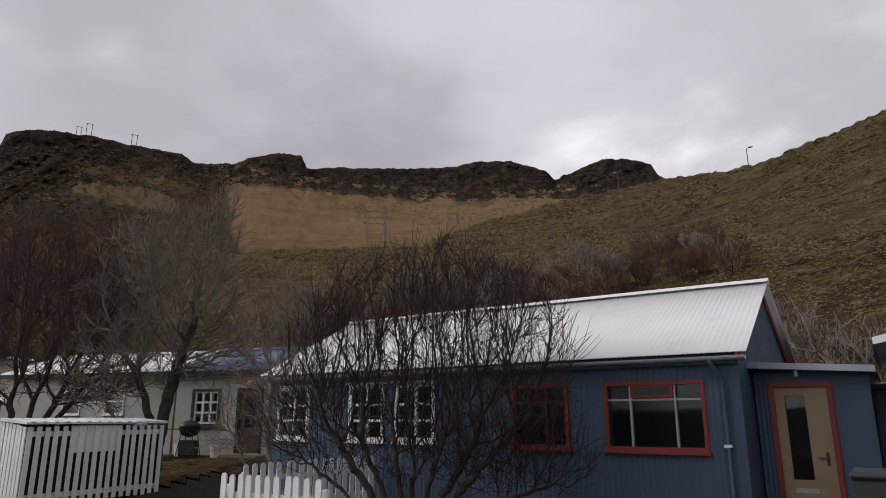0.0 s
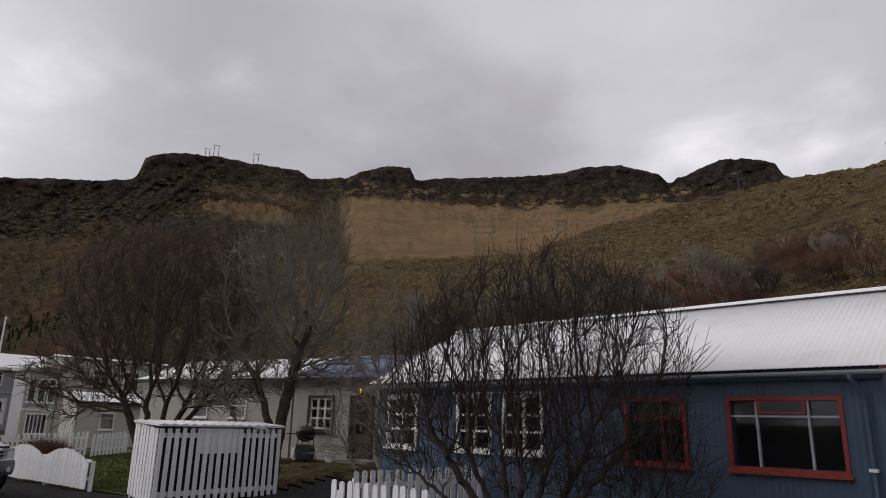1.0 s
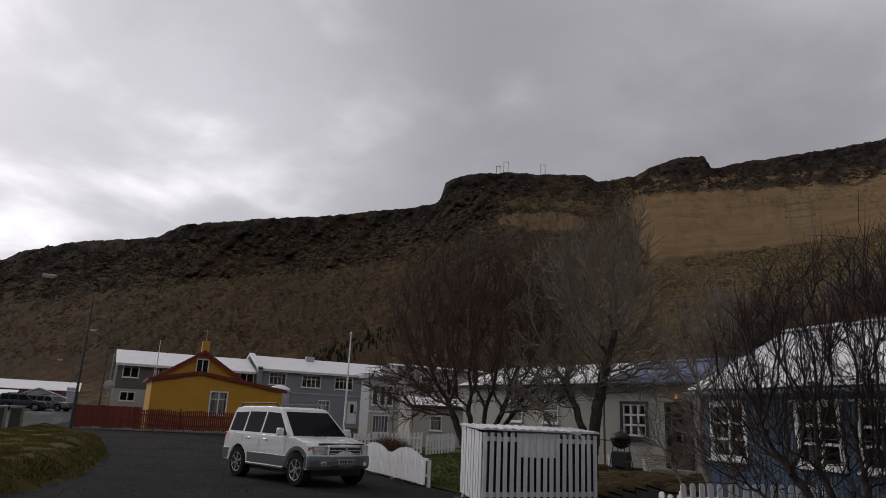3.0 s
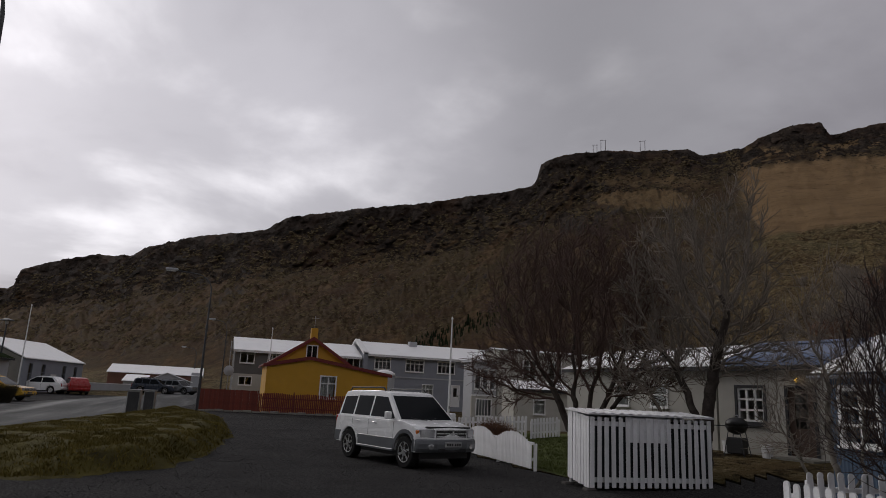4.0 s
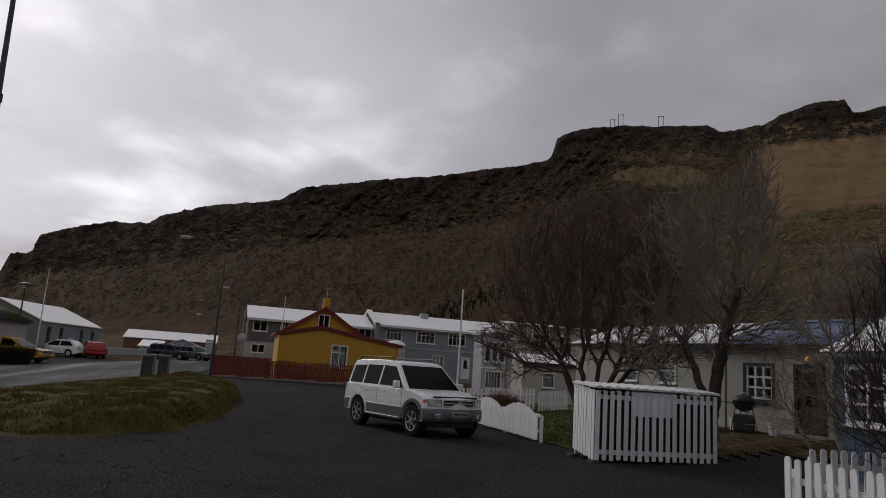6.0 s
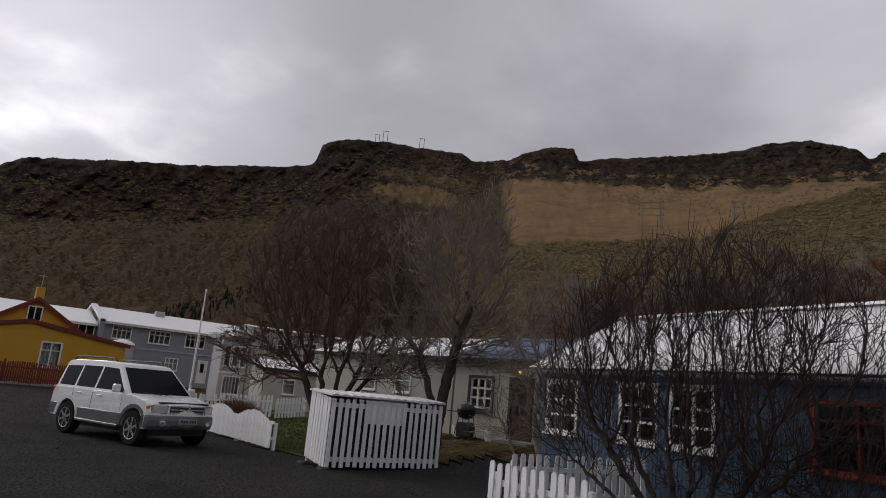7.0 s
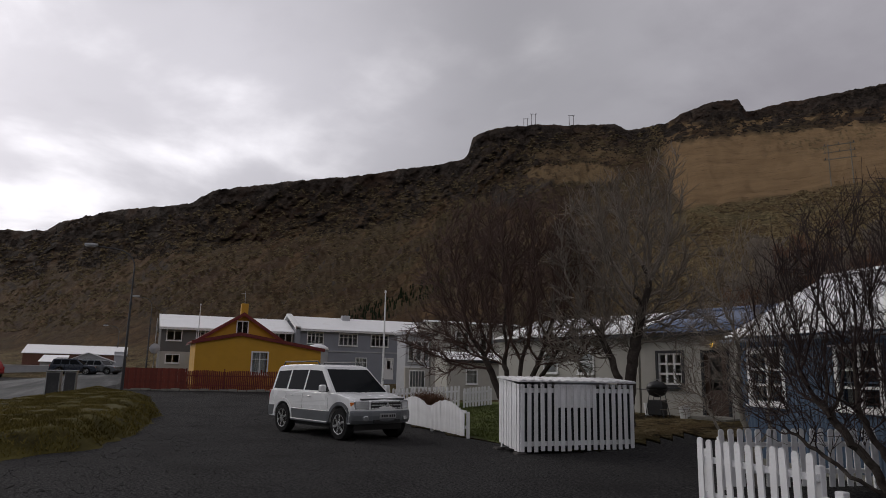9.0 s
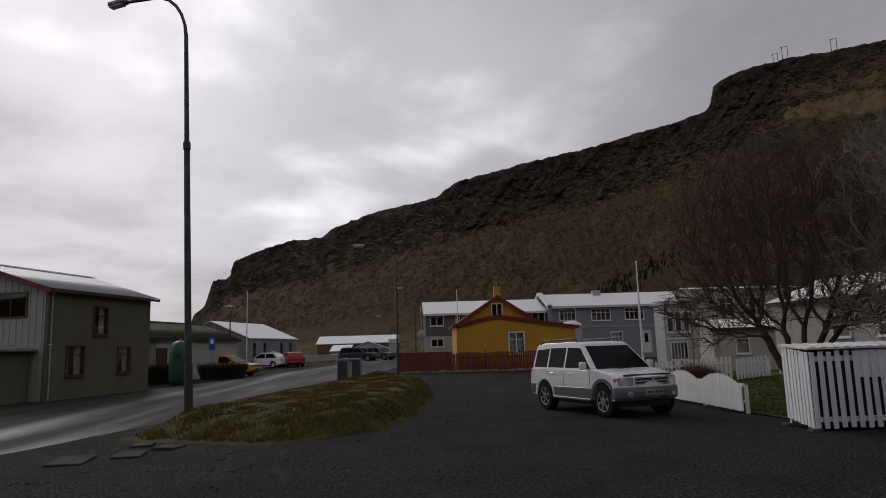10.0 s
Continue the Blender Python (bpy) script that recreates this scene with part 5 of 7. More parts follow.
def yellow_house():
    h = thing("yellow_house", pose(-44.5, 0, 0, 0, 0, 90), "yellow house with dark red barge boards and a yellow chimney", "house")
    w = (6.5, 7.43, 1.42, 2.72)
    x0, x1, ax = 2.99, 10.94, 5.67
    eL, eR, ap = 3.30, 3.03, 3.86
    bm = bmesh.new()
    holed(bm, x0, x1, 0.1, 3.0, 0.0, 0.15, [w])
    part("front_wall", bm, YELLOW_WALL, h)
    bm = bmesh.new()
    prism(bm, [(x0, 3.0), (x1, 3.0), (x1, eR), (ax, ap), (x0, eL)], 0.0, 0.15)
    part("front_gable", bm, YELLOW_WALL, h)
    for xa, xb, z in ((x0, x0 + 0.15, eL), (x1 - 0.15, x1, eR)):
        part("side_wall", boxes((xa, xb, 0.155, 4.5, 0.1, z - 0.02)), YELLOW_WALL, h)
    for (xa, za), (xb, zb) in (((x0 - 0.25, eL - 0.05), (ax, ap)), ((ax, ap), (x1 + 0.25, eR - 0.05))):
        bm = bmesh.new()
        prism(bm, [(xa, za + 0.01), (xb, zb + 0.01), (xb, zb + 0.10), (xa, za + 0.10)], -0.10, 4.6)
        part("roof_slope", bm, DARK_RED, h)
        bm = bmesh.new()
        prism(bm, [(xa, za - 0.10), (xb, zb - 0.10), (xb, zb + 0.12), (xa, za + 0.12)], -0.14, -0.105)
        part("barge_board", bm, DARK_RED, h)
    window(h, *w, WHITE_TRIM, (0.5,), (0.68,), trim=0.09, bar=0.07, curtain=[(0.05, 0.95)])
    bm = bmesh.new()
    g0, g1, gc, ge, ga = 3.5, 9.25, 6.38, 3.62, 5.50
    prism(bm, [(g0, 0.1), (g1, 0.1), (g1, ge), (gc, ga), (g0, ge)], 4.6, 12.5)
    part("main_wall", bm, YELLOW_WALL, h)
    k = (ga - ge) / (gc - g0)
    for s in (-1, 1):
        xe = gc + s * (gc - g0 + 0.35)
        ze = ge - 0.35 * k
        bm = bmesh.new()
        prism(bm, [(gc, ga + 0.01), (xe, ze + 0.01), (xe, ze + 0.10), (gc, ga + 0.10)], 4.35, 12.8)
        part("roof_slope", bm, DARK_RED, h)
        bm = bmesh.new()
        prism(bm, [(gc, ga - 0.12), (xe, ze - 0.12), (xe, ze + 0.13), (gc, ga + 0.13)], 4.30, 4.345)
        part("barge_board", bm, DARK_RED, h)
    w2 = (5.99, 6.69, 4.16, 4.96)
    # dark panel on the solid wall stands in for the unlit attic room
    part("attic_window_back", boxes((w2[0], w2[1], 4.585, 4.597, w2[2], w2[3])), DARK_INSIDE, h)
    window(h, *w2, WHITE_TRIM, (0.5,), (), y=4.50, trim=0.07, bar=0.06)
    ch = part("chimney", boxes((6.36, 6.86, 6.0, 6.5, 5.0, 6.40), bevel=0.02), YELLOW_WALL, h)
    bm = bmesh.new()
    tube(bm, [(6.6, 6.2, 6.40), (6.6, 6.2, 7.3)], 0.015, 5)
    tube(bm, [(6.3, 6.2, 7.15), (6.9, 6.2, 7.15)], 0.010, 5)
    part("aerial", bm, STEEL, ch)
    return h


def domed_tank():
    t = thing("domed_tank", pose(-51.5, 12.4, 0.2), "cream domed round store beside the yellow house", "tank")
    bm = bmesh.new()
    lathe(bm, [(0.80, 0.0), (0.80, 2.95), (0.84, 3.0), (0.84, 3.05)], 24)
    part("body", bm, LIGHT_GREY_WALL, t, smooth=False)
    bm = bmesh.new()
    lathe(bm, [(0.86, 3.05), (0.80, 3.22), (0.55, 3.38), (0.2, 3.46), (0.03, 3.48)], 24)
    part("dome", bm, WHITE_ROOF, t, smooth=True)


def roadside_house():
    h = thing("roadside_house", pose(-28.64, -15.08, 0.0, 0, 0, 165), "two-storey olive-grey rendered house beside the street", "house")
    ws = [(2.66, 3.50, 2.95, 4.15), (1.15, 2.12, 1.18, 2.36), (4.36, 5.18, 1.20, 2.33)]
    dp, zw, rz = 7.4, 4.85, 6.05
    shell(h, 0.0, 6.65, dp, -0.1, zw, OLIVE_WALL, ws, rz, gable_mat=PALE_SHEET)
    gable_roof(h, 0.0, 6.65, dp, zw, rz, GUTTER, 0.35, 0.3, ribbed=True, pitch=0.2, fascia=BROWN_DOOR)
    for q in ws:
        window(h, *q, BROWN_DOOR, (), (0.72,), trim=0.08, bar=0.05, curtain=[(0.0, 0.3), (0.6, 1.0)])
    k = (rz - zw) / (dp / 2)
    bm = bmesh.new()
    for y0, y1 in ((-0.35, dp / 2), (dp + 0.35, dp / 2)):
        prism_x(bm, [(y0, zw - 0.35 * k - 0.16), (y1, rz - 0.16), (y1, rz + 0.03), (y0, zw - 0.35 * k + 0.03)], -0.33, -0.295)
    part("barge_board", bm, DARK_RED, h)
    for i in range(24):                                        # ribs of the gable cladding
        y = 0.25 + i * 0.32
        z = zw - 0.05 + k * (y if y < dp / 2 else dp - y)
        part("cladding_rib", boxes((-0.03, -0.004, y, y + 0.05, 0.0, z)), PALE_SHEET, h)
    g = part("gable_window", boxes((-0.06, -0.005, 1.0, 2.6, 3.6, 4.7), bevel=0.01), BROWN_DOOR, h)
    for y0, y1 in ((1.08, 1.78), (1.84, 2.52)):
        part("pane", boxes((-0.068, -0.062, y0, y1, 3.68, 4.62)), CAR_GLASS, g)
    downpipe(h, 0.15, 4.8, 0.1)
    part("garage_wall", boxes((-6.0, -0.045, 0.7, 6.0, -0.1, 2.20)), OLIVE_WALL, h)
    bm = bmesh.new()
    prism_x(bm, [(0.35, 2.21), (6.2, 2.9), (6.2, 2.98), (0.35, 2.29)], -6.2, -0.05)
    part("garage_roof", bm, STEEL, h)
    return h


def green_store():
    h = thing("green_roofed_store", pose(-40.6, -15.6, 0.0, 0, 0, 165), "low grey store with a mossy green sheet roof", "shed")
    dr = (1.0, 1.9, 0.1, 2.3)
    shell(h, 0.0, 10.5, 6.0, 0.0, 3.02, LIGHT_GREY_WALL, [dr], 4.15, gable_mat=BARE_CONCRETE)
    gable_roof(h, 0.0, 10.5, 6.0, 3.02, 4.15, GREEN_ROOF, 0.25, 0.15, ribbed=True, pitch=0.2, fascia=DARK_STEEL)
    part("stained_panel", boxes((0.0, 0.9, -0.02, -0.003, 0.1, 2.9)), BARE_CONCRETE, h)
    door(h, *dr, DARK_STEEL, BROWN_DOOR)
    return h


def grey_hall():
    h = thing("grey_hall", pose(-64.6, -15.3, 0.2, 0, 0, 165), "grey industrial hall with stained concrete gable and white roof", "hall")
    ws = [(0.8, 1.4, 0.7, 2.8), (2.9, 3.5, 1.0, 2.8), (6.6, 7.2, 1.0, 2.8), (8.8, 9.4, 0.7, 2.8)]
    dr = (4.7, 5.5, 0.2, 1.9)
    shell(h, 0.0, 10.6, 8.0, 0.0, 3.2, GREY_WALL, ws + [dr], 4.9, gable_mat=BARE_CONCRETE)
    gable_roof(h, 0.0, 10.6, 8.0, 3.2, 4.9, WHITE_ROOF, 0.15, 0.15)
    for q in ws:
        window(h, *q, GREY_WALL, (), (0.3, 0.6), trim=0.05)
    door(h, *dr, WHITE_TRIM, WHITE_TRIM, 0.0, (4.85, 5.35, 0.9, 1.7))
    return h


def rust_hall():
    h = thing("rust_brown_hall", pose(-106.0, 0, 0.3, 0, 0, 90), "long hall with brown sheet walls and a pale roof", "hall")
    shell(h, -14.5, -2.0, 9.0, 0.0, 2.9, RUST_SHEET, [], 4.1)
    gable_roof(h, -14.5, -2.0, 9.0, 2.9, 4.1, WHITE_ROOF, 0.2, 0.2)
    part("pale_gable", boxes((-3.4, -2.0, -0.05, -0.003, 0.0, 3.4)), LIGHT_GREY_WALL, h)
    return h


def pale_garage():
    h = thing("pale_garage", pose(-97.0, 0, 0.3, 0, 0, 90), "pale grey garage with a low white gable roof", "garage")
    bm = bmesh.new()
    prism(bm, [(-8.6, 0), (-3.3, 0), (-3.3, 1.95), (-6.1, 2.95), (-8.6, 1.85)], 0.0, 6.0)
    part("wall", bm, LIGHT_GREY_WALL, h)
    for a, b in (((-8.9, 1.75), (-6.1, 2.97)), ((-6.1, 2.97), (-3.0, 1.86))):
        bm = bmesh.new()
        prism(bm, [(a[0], a[1] + 0.01), (b[0], b[1] + 0.01), (b[0], b[1] + 0.1), (a[0], a[1] + 0.1)], -0.2, 6.2)
        part("roof_slope", bm, WHITE_ROOF, h)
    part("garage_door", boxes((-5.6, -4.0, -0.03, -0.003, 0.0, 1.75)), WHITE_TRIM, h)
    part("lean_to", boxes((-11.4, -8.62, 0.4, 5.0, 0.0, 1.7)), LIGHT_GREY_WALL, h)
    part("lean_to_window", boxes((-10.9, -9.6, 0.36, 0.397, 0.75, 1.25)), DARK_STEEL, h)
    bm = bmesh.new()
    prism_x(bm, [(0.1, 1.71), (5.2, 2.6), (5.2, 2.68), (0.1, 1.79)], -11.6, -8.61)
    part("lean_to_roof", bm, WHITE_ROOF, h)
    return h


def neighbour_eave():
    h = thing("neighbour_shed", pose(1.75, 8.9, 0.0, 0, 0, -5.6), "white-roofed shed next to the blue house porch", "shed")
    part("wall", boxes((0, 3.0, 0, 2.6, -0.1, 2.40)), BLUE_WALL, h)
    bm = bmesh.new()
    prism(bm, [(-0.78, 2.42), (1.5, 2.95), (3.7, 2.42), (3.7, 2.50), (1.5, 3.05), (-0.78, 2.50)], -0.35, 3.0)
    part("roof", bm, WHITE_ROOF, h)
    part("fascia", boxes((-0.80, -0.785, -0.35, 3.0, 2.30, 2.47)), DARK_STEEL, h)
    return h


for build in (blue_house, white_house, white_annex, low_white_house, tall_white_house, bay_house, grey_block, taupe_block, yellow_house,
              domed_tank, roadside_house, green_store, grey_hall, rust_hall, pale_garage, neighbour_eave):
    build()


# ---- the bin shed ----
def bin_shed():
    s = thing("bin_shed", pose(-12.74, 7.50, 0.0, 0, 0, -2.3), "white slatted wooden bin shed on the gravel", "shed")
    d, w, zf, zb = 0.98, 2.98, 1.53, 1.60
    part("frame", boxes((-d, -d + 0.05, 0.03, w - 0.03, 0.06, zb - 0.03), (-0.05, -0.022, 0.03, w - 0.03, 0.16, 0.26), (-0.05, -0.022, 0.03, w - 0.03, 1.30, 1.40)), WHITE_PAINT, s)
    # solid dark box fills the shed: shade behind the slat gaps as colour
    part("inner_lining", boxes((-d + 0.06, -0.06, 0.06, w - 0.06, 0.08, 1.42)), BIN_AND_SHADE, s)
    part("top_panel", boxes((-0.021, -0.004, 0.86, 1.86, 0.98, 1.50)), WHITE_PAINT, s)
    rng = random.Random(4)
    slat = boxes((-0.002, 0.02, 0.0, 0.098, 0.0, 1.44), bevel=0.003)
    me = bpy.data.meshes.new("slat")
    slat.to_mesh(me)
    slat.free()
    me.materials.append(WHITE_PAINT)

    def put(m):
        o = new("slat", me)
        o.parent = s
        o.matrix_basis = m
    n = 18
    for i in range(n):
        put(pose(0.0, i * (w - 0.1) / (n - 1), 0.05 + rng.uniform(-.012, .012), rng.uniform(-.4, .4), 0, 0))
    for i in range(8):
        put(pose(-d + 0.01 + i * (d - 0.12) / 7, 0.0, 0.05 + rng.uniform(-.01, .01) + 0.015 * (7 - i), 0, rng.uniform(-.4, .4), -90))
        put(pose(-d + 0.11 + i * (d - 0.12) / 7, w, 0.05, 0, 0, 90))
    bm = bmesh.new()
    prism(bm, [(-d - 0.05, zb), (0.06, zf), (0.06, zf + 0.035), (-d - 0.05, zb + 0.035)], -0.05, w + 0.05)
    part("lid", bm, WHITE_PAINT, s)
    for i in range(14):
        y = 0.02 + i * (w - 0.1) / 13
        bm = bmesh.new()
        prism(bm, [(-d - 0.04, zb + 0.036), (0.07, zf + 0.036), (0.07, zf + 0.052), (-d - 0.04, zb + 0.052)], y, y + 0.09)
        part("lid_batten", bm, WHITE_PAINT, s)
    for x, y in ((-d, 0), (0, 0), (0, w), (-d, w)):
        part("footing_stone", boxes((x - 0.14, x + 0.10, y - 0.12, y + 0.12, -0.06, 0.055), bevel=0.03), STONE, s)


bin_shed()


# ---- fences ----
def picket_mesh(w, h, t, round_top, material):
    pts = [(-w / 2, 0), (w / 2, 0)]
    if round_top:
        pts += [(w / 2 * math.cos(a), h - w / 2 + w / 2 * math.sin(a)) for a in [math.pi * k / 6 for k in range(7)]]
    else:
        pts += [(w / 2, h), (-w / 2, h)]
    bm = bmesh.new()
    prism(bm, pts, -t / 2, t / 2)
    me = bpy.data.meshes.new("picket")
    bm.to_mesh(me)
    bm.free()
    me.materials.append(material)
    return me


def fence(name, a, b, label, pitch, w, h, material, scallop=None, round_top=True, base=0.06, post_every=2.3, rails=(0.22, 0.68), seed=1, tilt=1.2, post_h=None):
    """A picket fence from a to b (plan points); scallop(s) gives the top as a share of h."""
    L = math.dist(a, b)
    ang = math.degrees(math.atan2(b[1] - a[1], b[0] - a[0]))
    f = thing(name, pose(a[0], a[1], flat(*a), 0, 0, ang), label, "fence")
    zend = flat(*b) - flat(*a)
    rng = random.Random(seed)
    me = picket_mesh(w, h, 0.022, round_top, material)
    n = int(L / pitch)
    for i in range(n + 1):
        s = i * pitch
        k = scallop(s) if scallop else 1.0
        o = new("picket", me)
        o.parent = f
        o.matrix_basis = pose(s, -0.022, base + zend * s / L + rng.uniform(-.01, .01), 0, rng.gauss(0, tilt), 0) @ Matrix.Diagonal((1, 1, k, 1))
    for r in rails:
        bm = bmesh.new()
        prism(bm, [(-0.03, base + r * h), (L + 0.03, base + r * h + zend), (L + 0.03, base + r * h + zend + 0.07), (-0.03, base + r * h + 0.07)], 0.0, 0.04)
        part("rail", bm, material, f)
    m = max(1, round(L / post_every))
    for i in range(m + 1):
        s = L * i / m
        z = zend * s / L
        part("post", boxes((s - 0.04, s + 0.04, 0.041, 0.121, z - 0.1, z + base + (post_h or h * 0.85)), bevel=0.008), material, f)
    return f


fence("garden_fence", (-6.42, 6.35), (-4.86, 6.32), "white round-topped picket fence at the garden corner", 0.152, 0.085, 0.90, WHITE_PAINT, seed=2, post_every=1.6)
fence("path_fence", (-7.9, 8.25), (-6.85, 10.35), "weathered white picket fence along the garden path", 0.135, 0.085, 0.86, WHITE_PAINT, seed=3)
low = thing("low_rail_fence", pose(-4.80, 6.34, 0, 0, 0, 2), "low white post-and-rail fence under the garden tree", "fence")
part("rail", boxes((0.0, 3.6, -0.02, 0.02, 0.42, 0.53), bevel=0.006), WHITE_PAINT, low)
for x in (0.16, 1.8, 3.55):
    part("post", boxes((x - 0.05, x + 0.05, 0.021, 0.121, -0.05, 0.60), bevel=0.008), WHITE_PAINT, low)
fence("drive_fence", (-25.4, 7.74), (-16.2, 7.88), "white picket fence with a scalloped top beside the car", 0.088, 0.078, 0.86, WHITE_PAINT,
      scallop=lambda s: 0.66 + 0.34 * math.sin(math.pi * ((s % 2.3) / 2.3)) ** 0.8, round_top=False, post_every=2.3, seed=4, tilt=0.5, post_h=0.62)
fence("back_lawn_fence", (-26.0, 8.3), (-25.2, 12.0), "white picket fence at the far side of the lawn", 0.15, 0.09, 0.82, WHITE_PAINT, seed=6)
fence("side_gate", (-24.4, 11.85), (-24.0, 12.85), "small white picket gate beside the lawn", 0.12, 0.09, 0.75, WHITE_PAINT, seed=7, post_every=1.0)
fence("board_fence", (-45.2, -0.95), (-44.58, 2.54), "plain red-brown board fence at the yard's end", 0.145, 0.142, 1.30, RED_FENCE, round_top=False, base=0.03, tilt=0.15, seed=8)
fence("red_picket_fence", (-44.55, 2.6), (-42.9, 11.4), "red-brown picket fence with a waved top before the yellow house", 0.115, 0.088, 1.24, RED_FENCE,
      scallop=lambda s: 0.92 + 0.08 * math.sin(math.pi * ((s % 2.2) / 2.2)), base=0.03, post_every=2.2, tilt=0.3, seed=9, post_h=1.32)
kerb = thing("fence_footing", pose(-45.1, -0.95, flat(-45, 0), 0, 0, 80), "pale stone edging under the red fence", "kerb")
for i in range(22):
    part("edging_stone", boxes((i * 0.56, i * 0.56 + 0.52, -0.32, -0.14, -0.1, 0.07 + 0.03 * (i % 3)), bevel=0.02), BARE_CONCRETE, kerb)


# ---- cars ----
def loft(bm, outline, hw):
    """A side outline (x, z) drawn across the car; hw(z) is the half width, edges rounded."""
    cx = sum(p[0] for p in outline) / len(outline)
    cz = sum(p[1] for p in outline) / len(outline)
    rings = []
    for f, sh in ((-1, 0.045), (-0.985, 0.014), (-0.95, 0), (-0.78, 0), (-0.5, 0), (0, 0), (0.5, 0), (0.78, 0), (0.95, 0), (0.985, 0.014), (1, 0.045)):
        ring = []
        for x, z in outline:
            d = math.hypot(x - cx, z - cz) or 1
            x2, z2 = x - (x - cx) / d * sh, z - (z - cz) / d * sh
            ring.append(bm.verts.new((x2, f * hw(z), z2)))
        rings.append(ring)
    n = len(outline)
    for a, b in zip(rings, rings[1:]):
        for i in range(n):
            bm.faces.new((a[i], a[(i + 1) % n], b[(i + 1) % n], b[i]))
    bm.faces.new(rings[0][::-1])
    bm.faces.new(rings[-1])
    bmesh.ops.recalc_face_normals(bm, faces=bm.faces)


TINTED = mat("dark_tinted_glass", (0.010, 0.012, 0.014), 0.04, 0.1, 2, 20, 0.0, spec=0.05)


def wheel(car, x, y, r, wd):
    sgn = 1 if y > 0 else -1
    bm = bmesh.new()
    lathe(bm, [(r * 0.62, -wd / 2), (r * 0.93, -wd / 2), (r, -wd * 0.36), (r, wd * 0.36), (r * 0.93, wd / 2), (r * 0.62, wd / 2)], 28, (x, y, r), "y")
    t = part("tyre", bm, RUBBER, car, smooth=False)
    bm = bmesh.new()
    yo = y + sgn * wd * 0.44
    for k in range(6):
        a = 2 * math.pi * k / 6 + 0.2
        m = Matrix.Translation((x, yo, r)) @ Matrix.Rotation(a, 4, "Y")
        box(bm, -0.030, 0.030, -0.018, 0.018, 0.03, r * 0.61, m=m)
    lathe(bm, [(r * 0.56, -0.012), (r * 0.64, -0.02), (r * 0.64, 0.02), (r * 0.56, 0.012)], 28, (x, yo, r), "y")
    lathe(bm, [(0.07, -0.03), (0.07, 0.03), (0.03, 0.035)], 12, (x, yo, r), "y")
    part("rim", bm, ALLOY, t)
    bm = bmesh.new()
    lathe(bm, [(r * 0.60, -0.02), (r * 0.60, 0.02)], 24, (x, y + sgn * wd * 0.18, r), "y")
    part("brake_disc", bm, DARK_STEEL, t)


def arches(outline_bottom_z, xf, xr, ra, x_front, x_rear, rw):
    pts = []
    for cx in (xf, xr):
        a0 = math.asin(max(-1, min(1, (outline_bottom_z - rw) / ra)))
        for k in range(11):
            a = a0 + (math.pi - 2 * a0) * k / 10
            pts.append((cx + ra * math.cos(a), rw + ra * math.sin(a)))
    return pts


